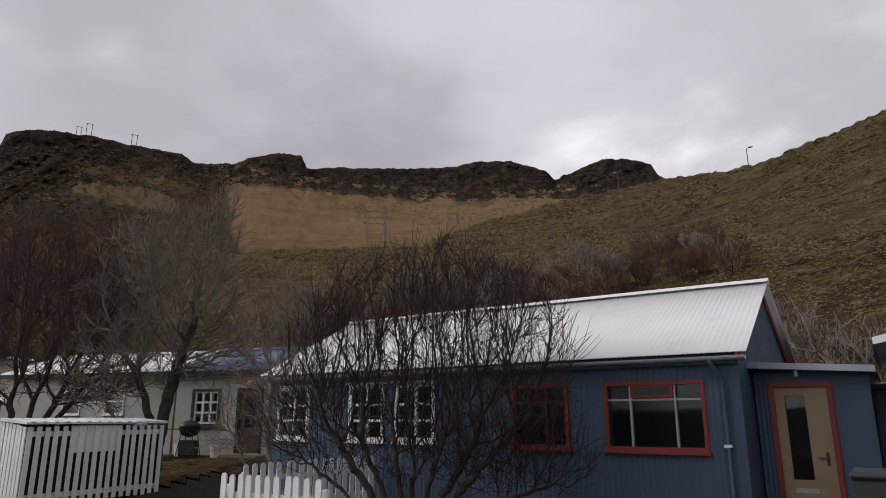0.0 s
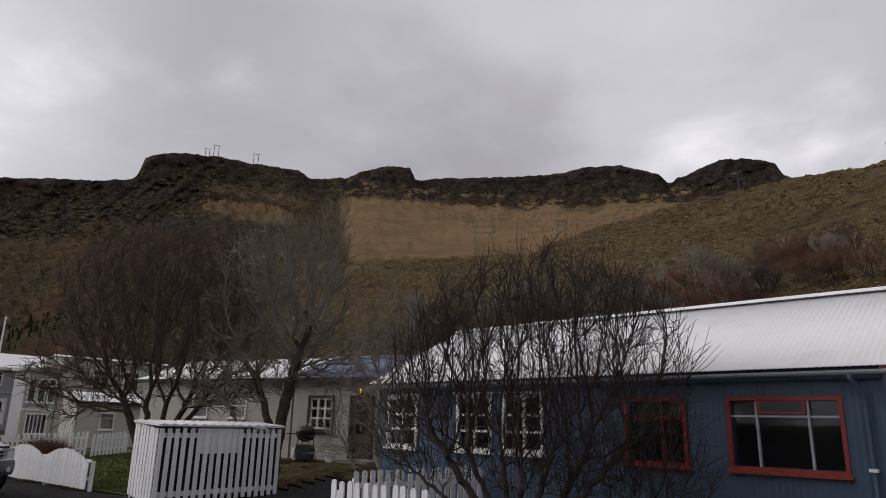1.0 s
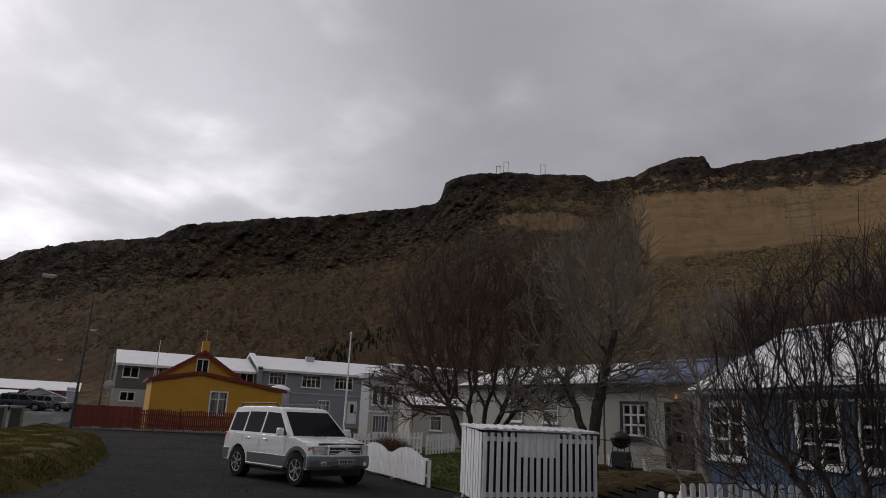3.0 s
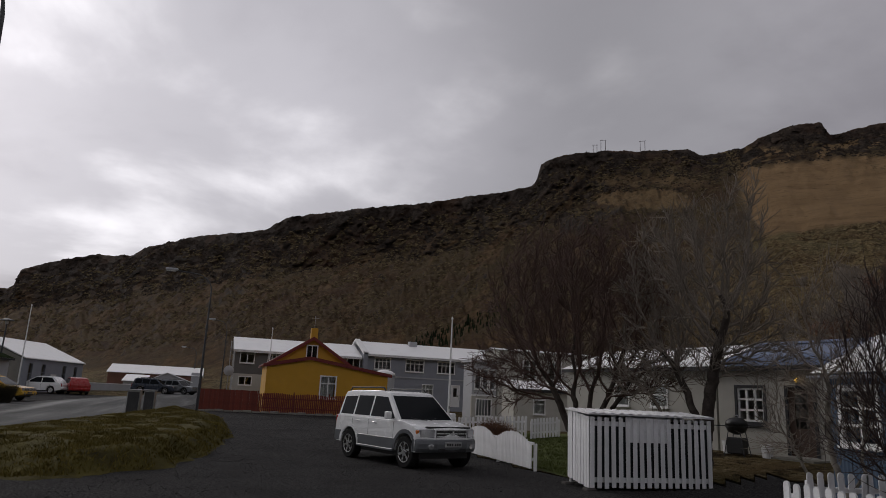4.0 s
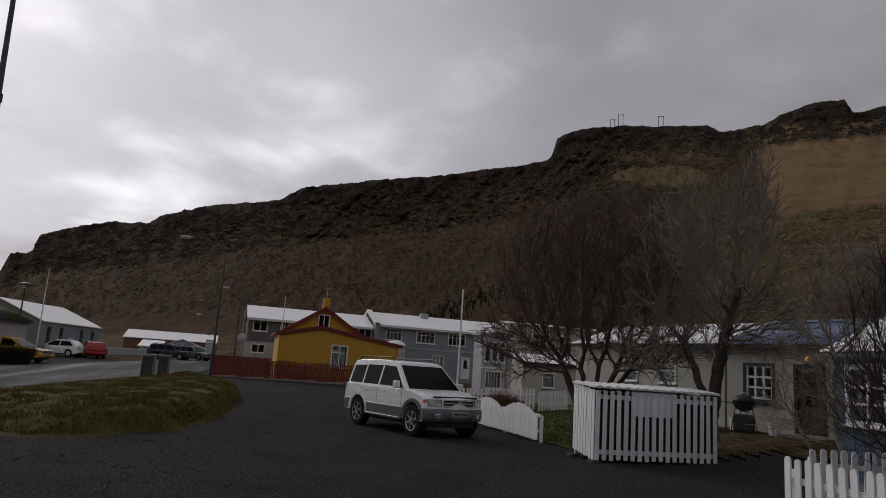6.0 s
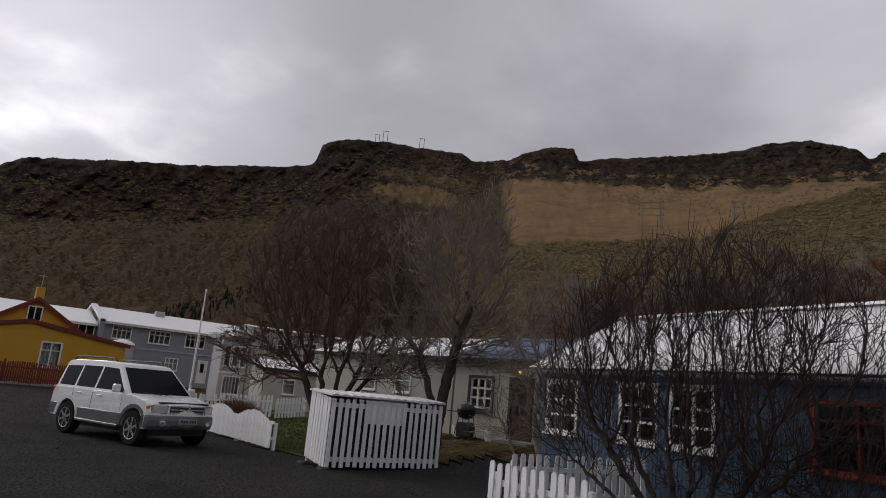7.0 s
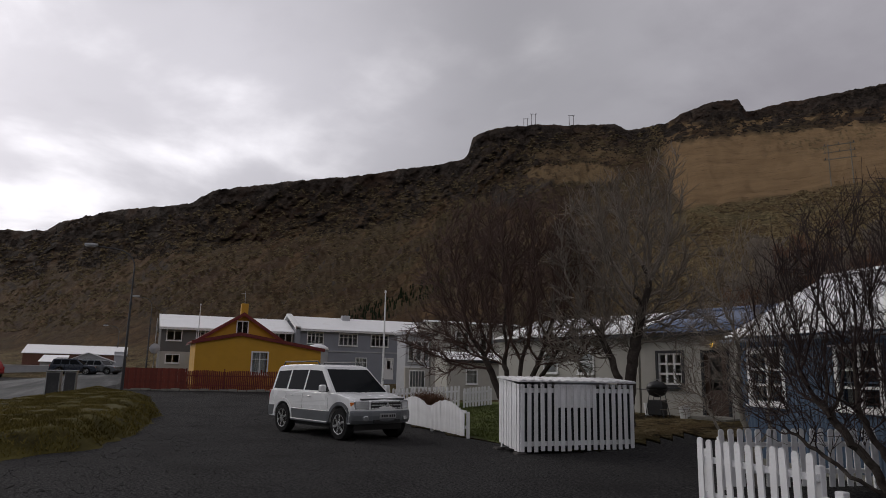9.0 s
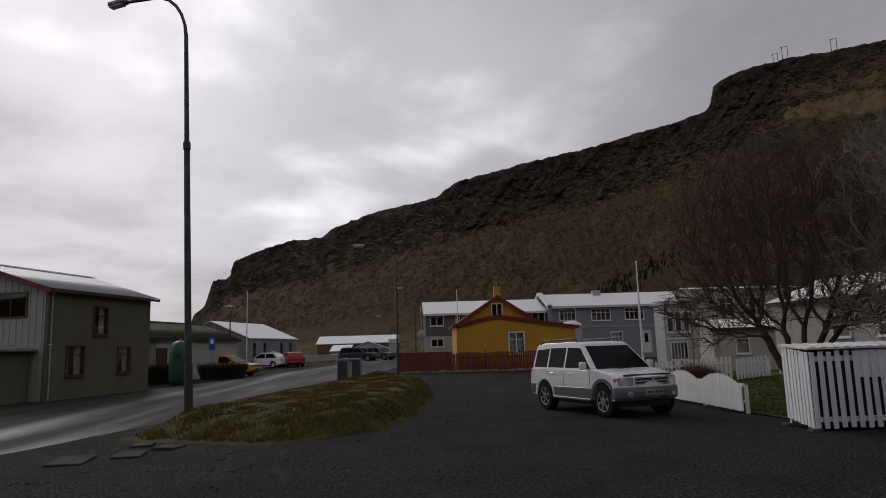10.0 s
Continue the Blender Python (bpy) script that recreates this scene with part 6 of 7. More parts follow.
def car(name, m, label, paint, L=4.8, W=1.87, H=1.85, suv=True, two_tone=None, category="car"):
    c = thing(name, m, label, category)
    sx, sz, hw0 = L / 4.8, H / 1.85, W / 2
    nose_in = 0.76 if two_tone else 1.0
    X, Z = (lambda v: (v if v < 1.4 else 1.4 + (v - 1.4) * nose_in) * sx), (lambda v: v * sz)
    rw = 0.385 * (1.0 if suv else 0.8)
    xf, xr = X(1.40), X(-1.38)
    sill = Z(0.40) if suv else Z(0.34)
    nose = [(2.34, 0.42), (2.38, 0.60), (2.37, 0.80), (2.30, 0.96), (2.15, 1.02), (1.25, 1.12), (0.98, 1.13)]
    tail = [(-2.32, 1.13), (-2.38, 0.98), (-2.40, 0.62), (-2.34, 0.42)]
    ar = arches(sill, xf, xr, 0.465 * rw / 0.385, 0, 0, rw)
    front_arch, rear_arch = ar[:11], ar[11:]
    outline = [(X(x), Z(z)) for x, z in tail] + rear_arch[::-1] + front_arch[::-1] + [(X(x), Z(z)) for x, z in nose]
    bm = bmesh.new()
    loft(bm, outline, lambda z: hw0 * (0.985 if z < Z(0.9) else 0.985 - 0.03 * (z - Z(0.9)) / Z(0.23)))
    part("body", bm, paint, c)
    zb, zt = Z(1.10), Z(1.83)
    cab = [(-2.29, 1.10), (-2.25, 1.35), (-2.14, 1.70), (-2.02, 1.79), (-1.6, 1.835), (-0.4, 1.85), (0.05, 1.835), (0.28, 1.79), (1.10, 1.10)] if suv else \
          [(-2.05, 1.10), (-1.85, 1.40), (-1.5, 1.72), (-1.2, 1.82), (-0.5, 1.85), (0.0, 1.83), (0.25, 1.77), (1.30, 1.10)]
    cab = [(X(x), Z(z)) for x, z in cab]
    chw = lambda z: hw0 * (0.95 - 0.20 * (z - zb) / (zt - zb))
    bm = bmesh.new()
    loft(bm, cab, chw)
    part("cabin", bm, paint, c)

    def side_glass(pts, nm):
        for s in (-1, 1):
            bm = bmesh.new()
            v = [[bm.verts.new((X(x), s * (chw(Z(z)) + o), Z(z))) for x, z in pts] for o in (-0.01, 0.006)]
            bm.faces.new(v[0])
            bm.faces.new(v[1][::-1])
            k = len(pts)
            for i in range(k):
                bm.faces.new((v[0][i], v[1][i], v[1][(i + 1) % k], v[0][(i + 1) % k]))
            bmesh.ops.recalc_face_normals(bm, faces=bm.faces)
            part(nm, bm, TINTED, c)
    if suv:
        side_glass([(-2.08, 1.17), (-1.30, 1.17), (-1.30, 1.68), (-1.98, 1.65)], "rear_side_window")
        side_glass([(-1.22, 1.17), (-0.42, 1.17), (-0.42, 1.70), (-1.22, 1.69)], "rear_door_window")
        side_glass([(-0.34, 1.17), (0.84, 1.17), (0.26, 1.68), (-0.34, 1.70)], "front_door_window")
    else:
        side_glass([(-1.75, 1.20), (-0.42, 1.17), (-0.42, 1.70), (-1.30, 1.69)], "rear_door_window")
        side_glass([(-0.34, 1.17), (1.0, 1.17), (0.24, 1.68), (-0.34, 1.70)], "front_door_window")
    (xa, za), (xb, zb2) = cab[-2], cab[-1]
    for nm, p, q, o in (("windscreen", (xa, za), (xb, zb2), 1), ("rear_window", cab[2] if suv else cab[2], cab[1] if suv else cab[0], -1)):
        lo, hi = 0.10, 0.93
        P = lambda f: (p[0] + (q[0] - p[0]) * f, p[1] + (q[1] - p[1]) * f)
        bm = bmesh.new()
        dx, dz = q[0] - p[0], q[1] - p[1]
        ln = math.hypot(dx, dz)
        nx, nz = (-dz / ln, dx / ln)
        if nx * o < 0:
            nx, nz = -nx, -nz
        vs = []
        for off in (-0.01, 0.008):
            for f, k in ((lo, 0.90), (hi, 0.92)):
                x, z = P(f)
                for s in (-1, 1):
                    vs.append(bm.verts.new((x + nx * off, s * chw(z) * k, z + nz * off)))
        for f in ((0, 1, 3, 2), (4, 6, 7, 5), (0, 2, 6, 4), (1, 5, 7, 3), (0, 4, 5, 1), (2, 3, 7, 6)):
            bm.faces.new([vs[i] for i in f])
        bmesh.ops.recalc_face_normals(bm, faces=bm.faces)
        part(nm, bm, TINTED, c)
    for x in (xf, xr):
        for s in (-1, 1):
            wheel(c, x, s * (hw0 - 0.13), rw, 0.25 if suv else 0.19)
    part("underbody", boxes((X(-2.1), X(2.1), -hw0 * 0.8, hw0 * 0.8, Z(0.25), Z(0.46))), BLACK_PLASTIC, c)
    lower = two_tone or paint
    bm = bmesh.new()
    loft(bm, [(X(2.0), Z(0.40)), (X(2.0), Z(0.74)), (X(2.34), Z(0.75)), (X(2.42), Z(0.70)), (X(2.44), Z(0.62)), (X(2.43), Z(0.50)), (X(2.36), Z(0.42))], lambda z: hw0 * 0.985)
    fb = part("front_bumper", bm, lower, c)
    part("air_intake", boxes((X(2.43), X(2.447), -hw0 * 0.45, hw0 * 0.45, Z(0.44), Z(0.52))), BLACK_PLASTIC, fb)
    rb = part("rear_bumper", boxes((X(-2.46), X(-2.2), -hw0 * 0.97, hw0 * 0.97, Z(0.42), Z(0.72)), bevel=0.05), lower, c)
    g = part("grille", boxes((X(2.36), X(2.392), -hw0 * 0.50, hw0 * 0.50, Z(0.77), Z(0.96)), bevel=0.008), BLACK_PLASTIC, c)
    for z in (0.79, 0.865, 0.94):
        part("grille_bar", boxes((X(2.392), X(2.404), -hw0 * 0.50, hw0 * 0.50, Z(z) - 0.008, Z(z) + 0.016)), ALLOY, g)
    bm = bmesh.new()
    for k in range(3):
        box(bm, -0.004, 0.004, -0.022, 0.022, 0.005, 0.06, m=Matrix.Translation((X(2.409), 0, Z(0.868))) @ Matrix.Rotation(2 * math.pi * k / 3, 4, "X"))
    part("badge", bm, ALLOY, g)
    for s in (-1, 1):
        y0, y1 = sorted((s * hw0 * 0.54, s * hw0 * 0.90))
        hl = part("headlight", boxes((X(2.20), X(2.385), y0, y1, Z(0.76), Z(0.97)), bevel=0.02), HEADLIGHT, c)
        y0, y1 = sorted((s * hw0 * 0.905, s * hw0 * 0.972))
        part("indicator", boxes((X(2.12), X(2.34), y0, y1, Z(0.77), Z(0.93)), bevel=0.012), AMBER, hl)
        y0, y1 = sorted((s * hw0 * 0.84, s * hw0 * 0.955))
        part("tail_light", boxes((X(-2.41), X(-2.30), y0, y1, Z(0.80), Z(1.12)), bevel=0.015), TAIL_RED, c)
        bm = bmesh.new()
        lathe(bm, [(0.07, -0.01), (0.07, 0.012), (0.05, 0.02)], 14)
        bmesh.ops.transform(bm, matrix=Matrix.Translation((X(2.44), s * hw0 * 0.66, Z(0.55))) @ Matrix.Rotation(math.pi / 2, 4, "Y"), verts=bm.verts)
        part("fog_light", bm, HEADLIGHT, fb)
        y0, y1 = sorted((s * (hw0 + 0.02), s * (hw0 + 0.19)))
        mr = part("wing_mirror", boxes((X(0.70), X(0.84), y0, y1, Z(1.14), Z(1.33)), bevel=0.03), paint, c)
        y0, y1 = sorted((s * (hw0 - 0.10), s * (hw0 + 0.03)))
        part("mirror_arm", boxes((X(0.74), X(0.80), y0, y1, Z(1.15), Z(1.19))), BLACK_PLASTIC, mr)
        for x in (-1.02, -0.14):
            y0, y1 = sorted((s * hw0 * 0.975, s * (hw0 * 0.985 + 0.03)))
            part("door_handle", boxes((X(x), X(x) + 0.17, y0, y1, Z(1.0), Z(1.035)), bevel=0.008), paint, c)
        for x in (-1.24, -0.38, 0.86):
            y0, y1 = sorted((s * hw0 * 0.982, s * (hw0 * 0.985 + 0.002)))
            part("door_seam", boxes((X(x) - 0.004, X(x) + 0.004, y0, y1, Z(0.5), Z(1.07))), BLACK_PLASTIC, c)
        if suv:
            bm = bmesh.new()
            yy = s * chw(Z(1.80)) * 0.93
            tube(bm, [(X(-1.9), yy, Z(1.80)), (X(-1.8), yy, Z(1.91)), (X(-0.1), yy, Z(1.93)), (X(0.02), yy, Z(1.82))], 0.02, 8)
            part("roof_rail", bm, BLACK_PLASTIC, c)
        if two_tone:
            y0, y1 = sorted((s * hw0 * 0.975, s * (hw0 * 0.985 + 0.012)))
            part("side_cladding", boxes((xr + 0.47, xf - 0.47, y0, y1, sill, Z(0.68)), bevel=0.01), two_tone, c)
            part("rear_corner_cladding", boxes((X(-2.37), xr - 0.47, y0, y1, Z(0.44), Z(0.72)), bevel=0.01), two_tone, c)
            part("front_corner_cladding", boxes((xf + 0.47, X(2.2), y0, y1, Z(0.44), Z(0.72)), bevel=0.01), two_tone, c)
            for cx in (xf, xr):
                bm = bmesh.new()
                pts = []
                for k in range(13):
                    a = math.pi * (0.02 + 0.96 * k / 12)
                    pts.append((a,))
                inner = [(cx + 0.455 * math.cos(a[0]), rw + 0.455 * math.sin(a[0])) for a in pts]
                outer = [(cx + 0.545 * math.cos(a[0]), rw + 0.545 * math.sin(a[0])) for a in pts]
                for (i0, o0), (i1, o1) in zip(zip(inner, outer), zip(inner[1:], outer[1:])):
                    prism(bm, [i0, o0, o1, i1], y0 if s < 0 else y0, y1 + (0.012 if s > 0 else 0))
                part("wheel_flare", bm, two_tone if cx == xf else paint, c)
            y0, y1 = sorted((s * hw0 * 0.8, s * (hw0 + 0.03)))
            part("side_step", boxes((xr + 0.5, xf - 0.5, y0, y1, Z(0.36), Z(0.42)), bevel=0.012), two_tone, c)
    if suv:
        part("bonnet_deflector", boxes((X(2.20), X(2.33), -hw0 * 0.72, hw0 * 0.72, Z(0.985), Z(1.025)), bevel=0.01), BLACK_PLASTIC, c)
    np_ = part("number_plate", boxes((X(2.44), X(2.452), -0.26, 0.26, Z(0.55), Z(0.55) + 0.12), bevel=0.003), STEEL, c)
    for i in range(6):
        part("plate_bar", boxes((X(2.452), X(2.455), -0.20 + i * 0.07 + (0.03 if i > 2 else 0), -0.155 + i * 0.07 + (0.03 if i > 2 else 0), Z(0.55) + 0.03, Z(0.55) + 0.09)), BLACK_PLASTIC, np_)
    for s in (-1, 1):
        bm = bmesh.new()
        tube(bm, [(X(1.12), s * 0.05, Z(1.13)), (X(1.02), s * 0.40 - 0.1, Z(1.19))], 0.008, 5)
        part("wiper", bm, BLACK_PLASTIC, c)
    if two_tone:                                               # nose and tail are bowed in plan
        for ob in c.children_recursive:
            for v in ob.data.vertices:
                k = min(1.0, abs(v.co.y) / hw0) ** 2.6
                v.co.x += -0.26 * k * sstep(v.co.x, X(1.86), X(2.2)) + 0.20 * k * sstep(-v.co.x, 1.9, 2.25)
    return c


def park(x, y, heading):
    return pose(x, y, flat(x, y), 0, 0, heading)


car("parked_suv", park(-18.10, 4.95, 18.6), "white and silver four-wheel-drive car parked on the gravel", CAR_WHITE, two_tone=CAR_SILVER)
car("yellow_car", park(-48.8, -13.0, 75), "yellow estate car parked beyond the hedge", CAR_YELLOW, 4.4, 1.75, 1.5, False)
car("white_hatchback", park(-66.0, -14.0, -105), "white hatchback parked by the grey hall", CAR_WHITE, 4.0, 1.7, 1.45, False)
car("red_hatchback", park(-67.0, -11.6, -160), "red hatchback parked beside the white one", CAR_RED, 4.0, 1.7, 1.45, False)
car("dark_crossover", park(-80.5, -6.2, 80), "dark blue crossover parked at the street end", CAR_DARK, 4.4, 1.8, 1.65, True)
car("pale_crossover", park(-83.0, -3.9, 60), "silver crossover parked at the street end", CAR_SILVER, 4.4, 1.8, 1.6, True)


# ---- lamps and poles ----
def street_lamp(x, y, h, reach, heading, label, r=0.085, tilt=0.0):
    l = thing("street_lamp", pose(x, y, flat(x, y), 0, 0, heading) @ pose(0, 0, 0, 0, tilt, 0), label, "street lamp", "street lamps")
    bm = bmesh.new()
    tube(bm, [(0, 0, -0.2), (0, 0, 1.6)], [r * 1.25, r * 1.2], 12)
    b = part("base_column", bm, POLE_GREY, l)
    bm = bmesh.new()
    tube(bm, [(0, 0, 1.6), (0, 0, h * 0.6)], [r, r * 0.85], 12)
    part("pole", bm, POLE_GREY, l)
    bm = bmesh.new()
    lathe(bm, [(r * 0.9, -0.12), (r * 1.12, -0.10), (r * 1.12, 0.10), (r * 0.8, 0.14)], 12, (0, 0, h * 0.6))
    part("collar", bm, POLE_GREY, l)
    bm = bmesh.new()
    pts = [(0, 0, h * 0.6), (0, 0, h * 0.86)] + [(reach * 0.55 * (1 - math.cos(a)), 0, h * 0.86 + h * 0.12 * math.sin(a)) for a in [math.pi / 2 * k / 6 for k in range(1, 7)]] + [(reach, 0, h * 0.99)]
    tube(bm, pts, [r * 0.75, r * 0.62] + [r * 0.5] * 7, 10)
    part("arm", bm, POLE_GREY, l)
    hd = part("lamp_head", boxes((reach - 0.08, reach + 0.62, -0.13, 0.13, h * 0.99 - 0.03, h * 0.99 + 0.12), bevel=0.04), LIGHT_GREY_WALL, l)
    part("diffuser", boxes((reach + 0.05, reach + 0.58, -0.10, 0.10, h * 0.99 - 0.07, h * 0.99 - 0.031), bevel=0.01), LAMP_GLASS, hd)
    return l


street_lamp(-18.95, -6.15, 13.0, 2.3, -112, "tall dark steel street lamp with a curved arm at the verge", 0.095, 2.3)
street_lamp(-42.4, -0.88, 8.3, 2.1, -95, "dark street lamp with a pale head by the red fence", 0.07)
street_lamp(-78.0, 0.6, 8.4, 1.4, -80, "distant street lamp on the far street side", 0.07)
street_lamp(-110.0, -3.2, 6.5, 1.6, -85, "distant street lamp at the street end", 0.07)


def flagpole(x, y, h, label):
    f = thing("flagpole", pose(x, y, flat(x, y)), label, "flagpole", "flagpoles")
    bm = bmesh.new()
    tube(bm, [(0, 0, -0.1), (0, 0, h * 0.5), (0, 0, h)], [0.055, 0.045, 0.028], 10)
    part("pole", bm, WHITE_PAINT, f)
    bm = bmesh.new()
    lathe(bm, [(0.01, 0), (0.05, 0.03), (0.055, 0.07), (0.03, 0.12), (0.005, 0.16)], 10, (0, 0, h))
    part("finial", bm, WHITE_PAINT, f)
    part("cleat", boxes((0.04, 0.08, -0.02, 0.02, 1.1, 1.25)), STEEL, f)


flagpole(-29.4, 10.12, 5.15, "white flagpole beside the lawn fence")
flagpole(-53.9, -12.95, 6.3, "white flagpole beside the street car park")
flagpole(-57.0, 4.0, 6.2, "thin white flagpole behind the yellow house")


def cap_lamp(x, y, h):
    l = thing("path_lamp", pose(x, y, flat(x, y)), "short dark lamp post with a flat round cap", "lamp post")
    bm = bmesh.new()
    tube(bm, [(0, 0, -0.1), (0, 0, h - 0.35)], [0.06, 0.045], 10)
    part("post", bm, DARK_STEEL, l)
    bm = bmesh.new()
    lathe(bm, [(0.10, 0), (0.12, 0.22), (0.05, 0.24)], 12, (0, 0, h - 0.36))
    part("diffuser", bm, LAMP_GLASS, l)
    bm = bmesh.new()
    lathe(bm, [(0.42, 0), (0.40, 0.05), (0.12, 0.13), (0.02, 0.15)], 16, (0, 0, h - 0.12))
    part("cap", bm, DARK_STEEL, l)


cap_lamp(-50.6, -13.4, 5.1)


def cabinet(x, y, w, d, h, label):
    c = thing("utility_cabinet", pose(x, y, flat(x, y), 0, 0, -8), label, "utility box", "utility boxes")
    part("body", boxes((-d / 2, d / 2, -w / 2, w / 2, -0.05, h - 0.06), bevel=0.012), STEEL, c)
    dr = part("door", boxes((d / 2 + 0.001, d / 2 + 0.014, -w / 2 + 0.03, w / 2 - 0.03, 0.12, h - 0.1), bevel=0.004), POLE_GREY, c)
    part("lock", boxes((d / 2 + 0.014, d / 2 + 0.028, w / 2 - 0.09, w / 2 - 0.06, h * 0.5, h * 0.5 + 0.1)), DARK_STEEL, dr)
    part("cap", boxes((-d / 2 - 0.03, d / 2 + 0.03, -w / 2 - 0.03, w / 2 + 0.03, h - 0.06, h), bevel=0.015), STEEL, c)


cabinet(-30.9, -3.15, 0.50, 0.34, 1.36, "grey steel utility cabinet on the verge")
cabinet(-34.6, -2.85, 0.48, 0.34, 1.30, "weathered pale utility cabinet on the verge")

igloo = thing("recycling_bank", pose(-39.3, -13.2, flat(-39.3, -13.2)), "green rounded recycling container beside the hedge", "recycling bin")
bm = bmesh.new()
lathe(bm, [(0.55, 0.05), (0.60, 0.3), (0.60, 1.75), (0.55, 2.1), (0.40, 2.35), (0.18, 2.46), (0.03, 2.48)], 24)
part("body", bm, TANK_GREEN, igloo, smooth=True)
bm = bmesh.new()
lathe(bm, [(0.13, -0.01), (0.13, 0.02), (0.09, 0.03)], 14)
bmesh.ops.transform(bm, matrix=Matrix.Translation((0.60, 0.1, 1.6)) @ Matrix.Rotation(math.pi / 2, 4, "Y"), verts=bm.verts)
part("opening", bm, BLACK_PLASTIC, igloo)
bm = bmesh.new()
tube(bm, [(-0.1, 0, 2.46), (-0.1, 0, 2.6), (0.1, 0, 2.6), (0.1, 0, 2.46)], 0.015, 6)
part("lifting_loop", bm, STEEL, igloo)

sign = thing("parking_sign", pose(-44.4, -12.9, flat(-44, -13), 0, 0, 10), "blue parking sign on a steel post", "sign")
bm = bmesh.new()
tube(bm, [(0, 0, -0.1), (0, 0, 2.75)], 0.028, 8)
part("post", bm, STEEL, sign)
p = part("panel", boxes((0.03, 0.042, -0.2, 0.2, 1.9, 2.72), bevel=0.004), SIGN_BLUE, sign)
part("emblem", boxes((0.042, 0.046, -0.09, 0.09, 2.30, 2.60)), WHITE_TRIM, p)


def twig_box(name, x, y, heading, sx, sy, sz, n, seed, material, label, category, dome=False):
    rng = random.Random(seed)
    t = thing(name, pose(x, y, flat(x, y), 0, 0, heading), label, category)
    verts, faces = [], []
    for _ in range(n):
        a, b = rng.uniform(-1, 1), rng.uniform(-1, 1)
        p = Vector((a * sx / 2 * 0.8, b * sy / 2 * 0.8, rng.uniform(0, 0.5) * sz))
        top = sz * (math.sqrt(max(0.05, 1 - 0.8 * (a * a + b * b) / 1.2)) if dome else 1.0)
        q = Vector((a * sx / 2 + rng.gauss(0, 0.08), b * sy / 2 + rng.gauss(0, 0.08), top * rng.uniform(0.55, 1.03)))
        w = Vector((rng.gauss(0, 1), rng.gauss(0, 1), 0.2)).normalized() * rng.uniform(0.006, 0.012)
        u = Vector((w.y, -w.x, 0.0))
        k = len(verts)
        verts += [p - w, p + w, p + u, q]
        faces += [(k, k + 1, k + 3), (k + 1, k + 2, k + 3), (k + 2, k, k + 3)]
    mesh_part("crown", verts, faces, material, t)
    bm = bmesh.new()
    for _ in range(14):
        a, b = rng.uniform(-0.35, 0.35), rng.uniform(-0.35, 0.35)
        tube(bm, [(a * sx, b * sy, -0.05), (a * sx * 1.2, b * sy * 1.2, sz * 0.6)], [0.025, 0.01], 5)
    part("stem", bm, BARK_DARK, t)
    return t


twig_box("hedge", -44.4, -12.2, 10, 0.9, 3.2, 1.15, 5000, 2, HEDGE, "clipped dark leafless hedge by the street", "hedge")
twig_box("hedge", -40.5, -14.6, 75, 0.7, 2.6, 1.25, 4000, 3, HEDGE, "dark leafless hedge in front of the green-roofed store", "hedge")
twig_box("lawn_shrub", -24.2, 10.2, 0, 1.7, 1.9, 1.0, 3500, 4, TWIG_BROWN, "rounded bare brown shrub on the lawn", "shrub", True)
twig_box("lawn_shrub", -22.2, 9.4, 0, 0.9, 1.0, 0.6, 1500, 5, TWIG_BROWN, "small bare brown shrub on the lawn", "shrub", True)


# ---- by the porch and the white house ----
wb = thing("wheelie_bin", pose(0.80, 7.42, 0.0, 0, 0, -5), "dark wheeled rubbish bin with a closed lid", "bin")
bm = bmesh.new()
vs = box(bm, -0.27, 0.27, -0.30, 0.30, 0.08, 1.08)
for v in vs:
    if v.co.z < 0.5:
        v.co.x *= 0.82
        v.co.y *= 0.82
part("tub", bm, BIN_AND_SHADE, wb)
part("lid", boxes((-0.30, 0.30, -0.34, 0.33, 1.085, 1.16), bevel=0.03), BIN_AND_SHADE, wb)
bm = bmesh.new()
tube(bm, [(-0.26, 0.37, 1.06), (0.26, 0.37, 1.06)], 0.018, 8)
part("grip", bm, BLACK_PLASTIC, wb)
for s in (-1, 1):
    bm = bmesh.new()
    lathe(bm, [(0.10, -0.025), (0.10, 0.025)], 14)
    bmesh.ops.transform(bm, matrix=Matrix.Translation((s * 0.24, 0.26, 0.10)) @ Matrix.Rotation(math.pi / 2, 4, "Y"), verts=bm.verts)
    part("bin_wheel", bm, RUBBER, wb)
gp = thing("gate_post", pose(0.87, 6.78, 0.0), "white painted square gate post by the porch", "post")
part("shaft", boxes((-0.09, 0.09, -0.09, 0.09, -0.1, 1.20), bevel=0.01), WHITE_PAINT, gp)
part("cap", boxes((-0.11, 0.11, -0.11, 0.11, 1.201, 1.25), bevel=0.015), WHITE_PAINT, gp)

bq = thing("kettle_barbecue", pose(-16.15, 14.35, flat(-16.15, 14.35), 0, 0, 20), "black barbecue on a stand by the white wall", "barbecue")
bm = bmesh.new()
lathe(bm, [(0.06, 0.58), (0.24, 0.66), (0.31, 0.80), (0.31, 0.82)], 20)
part("bowl", bm, BLACK_PLASTIC, bq, smooth=True)
bm = bmesh.new()
lathe(bm, [(0.32, 0.822), (0.29, 0.95), (0.18, 1.04), (0.03, 1.07)], 20)
ld = part("hood", bm, BLACK_PLASTIC, bq, smooth=True)
bm = bmesh.new()
tube(bm, [(-0.07, 0, 1.05), (-0.06, 0, 1.12), (0.06, 0, 1.12), (0.07, 0, 1.05)], 0.012, 6)
part("hood_handle", bm, STEEL, ld)
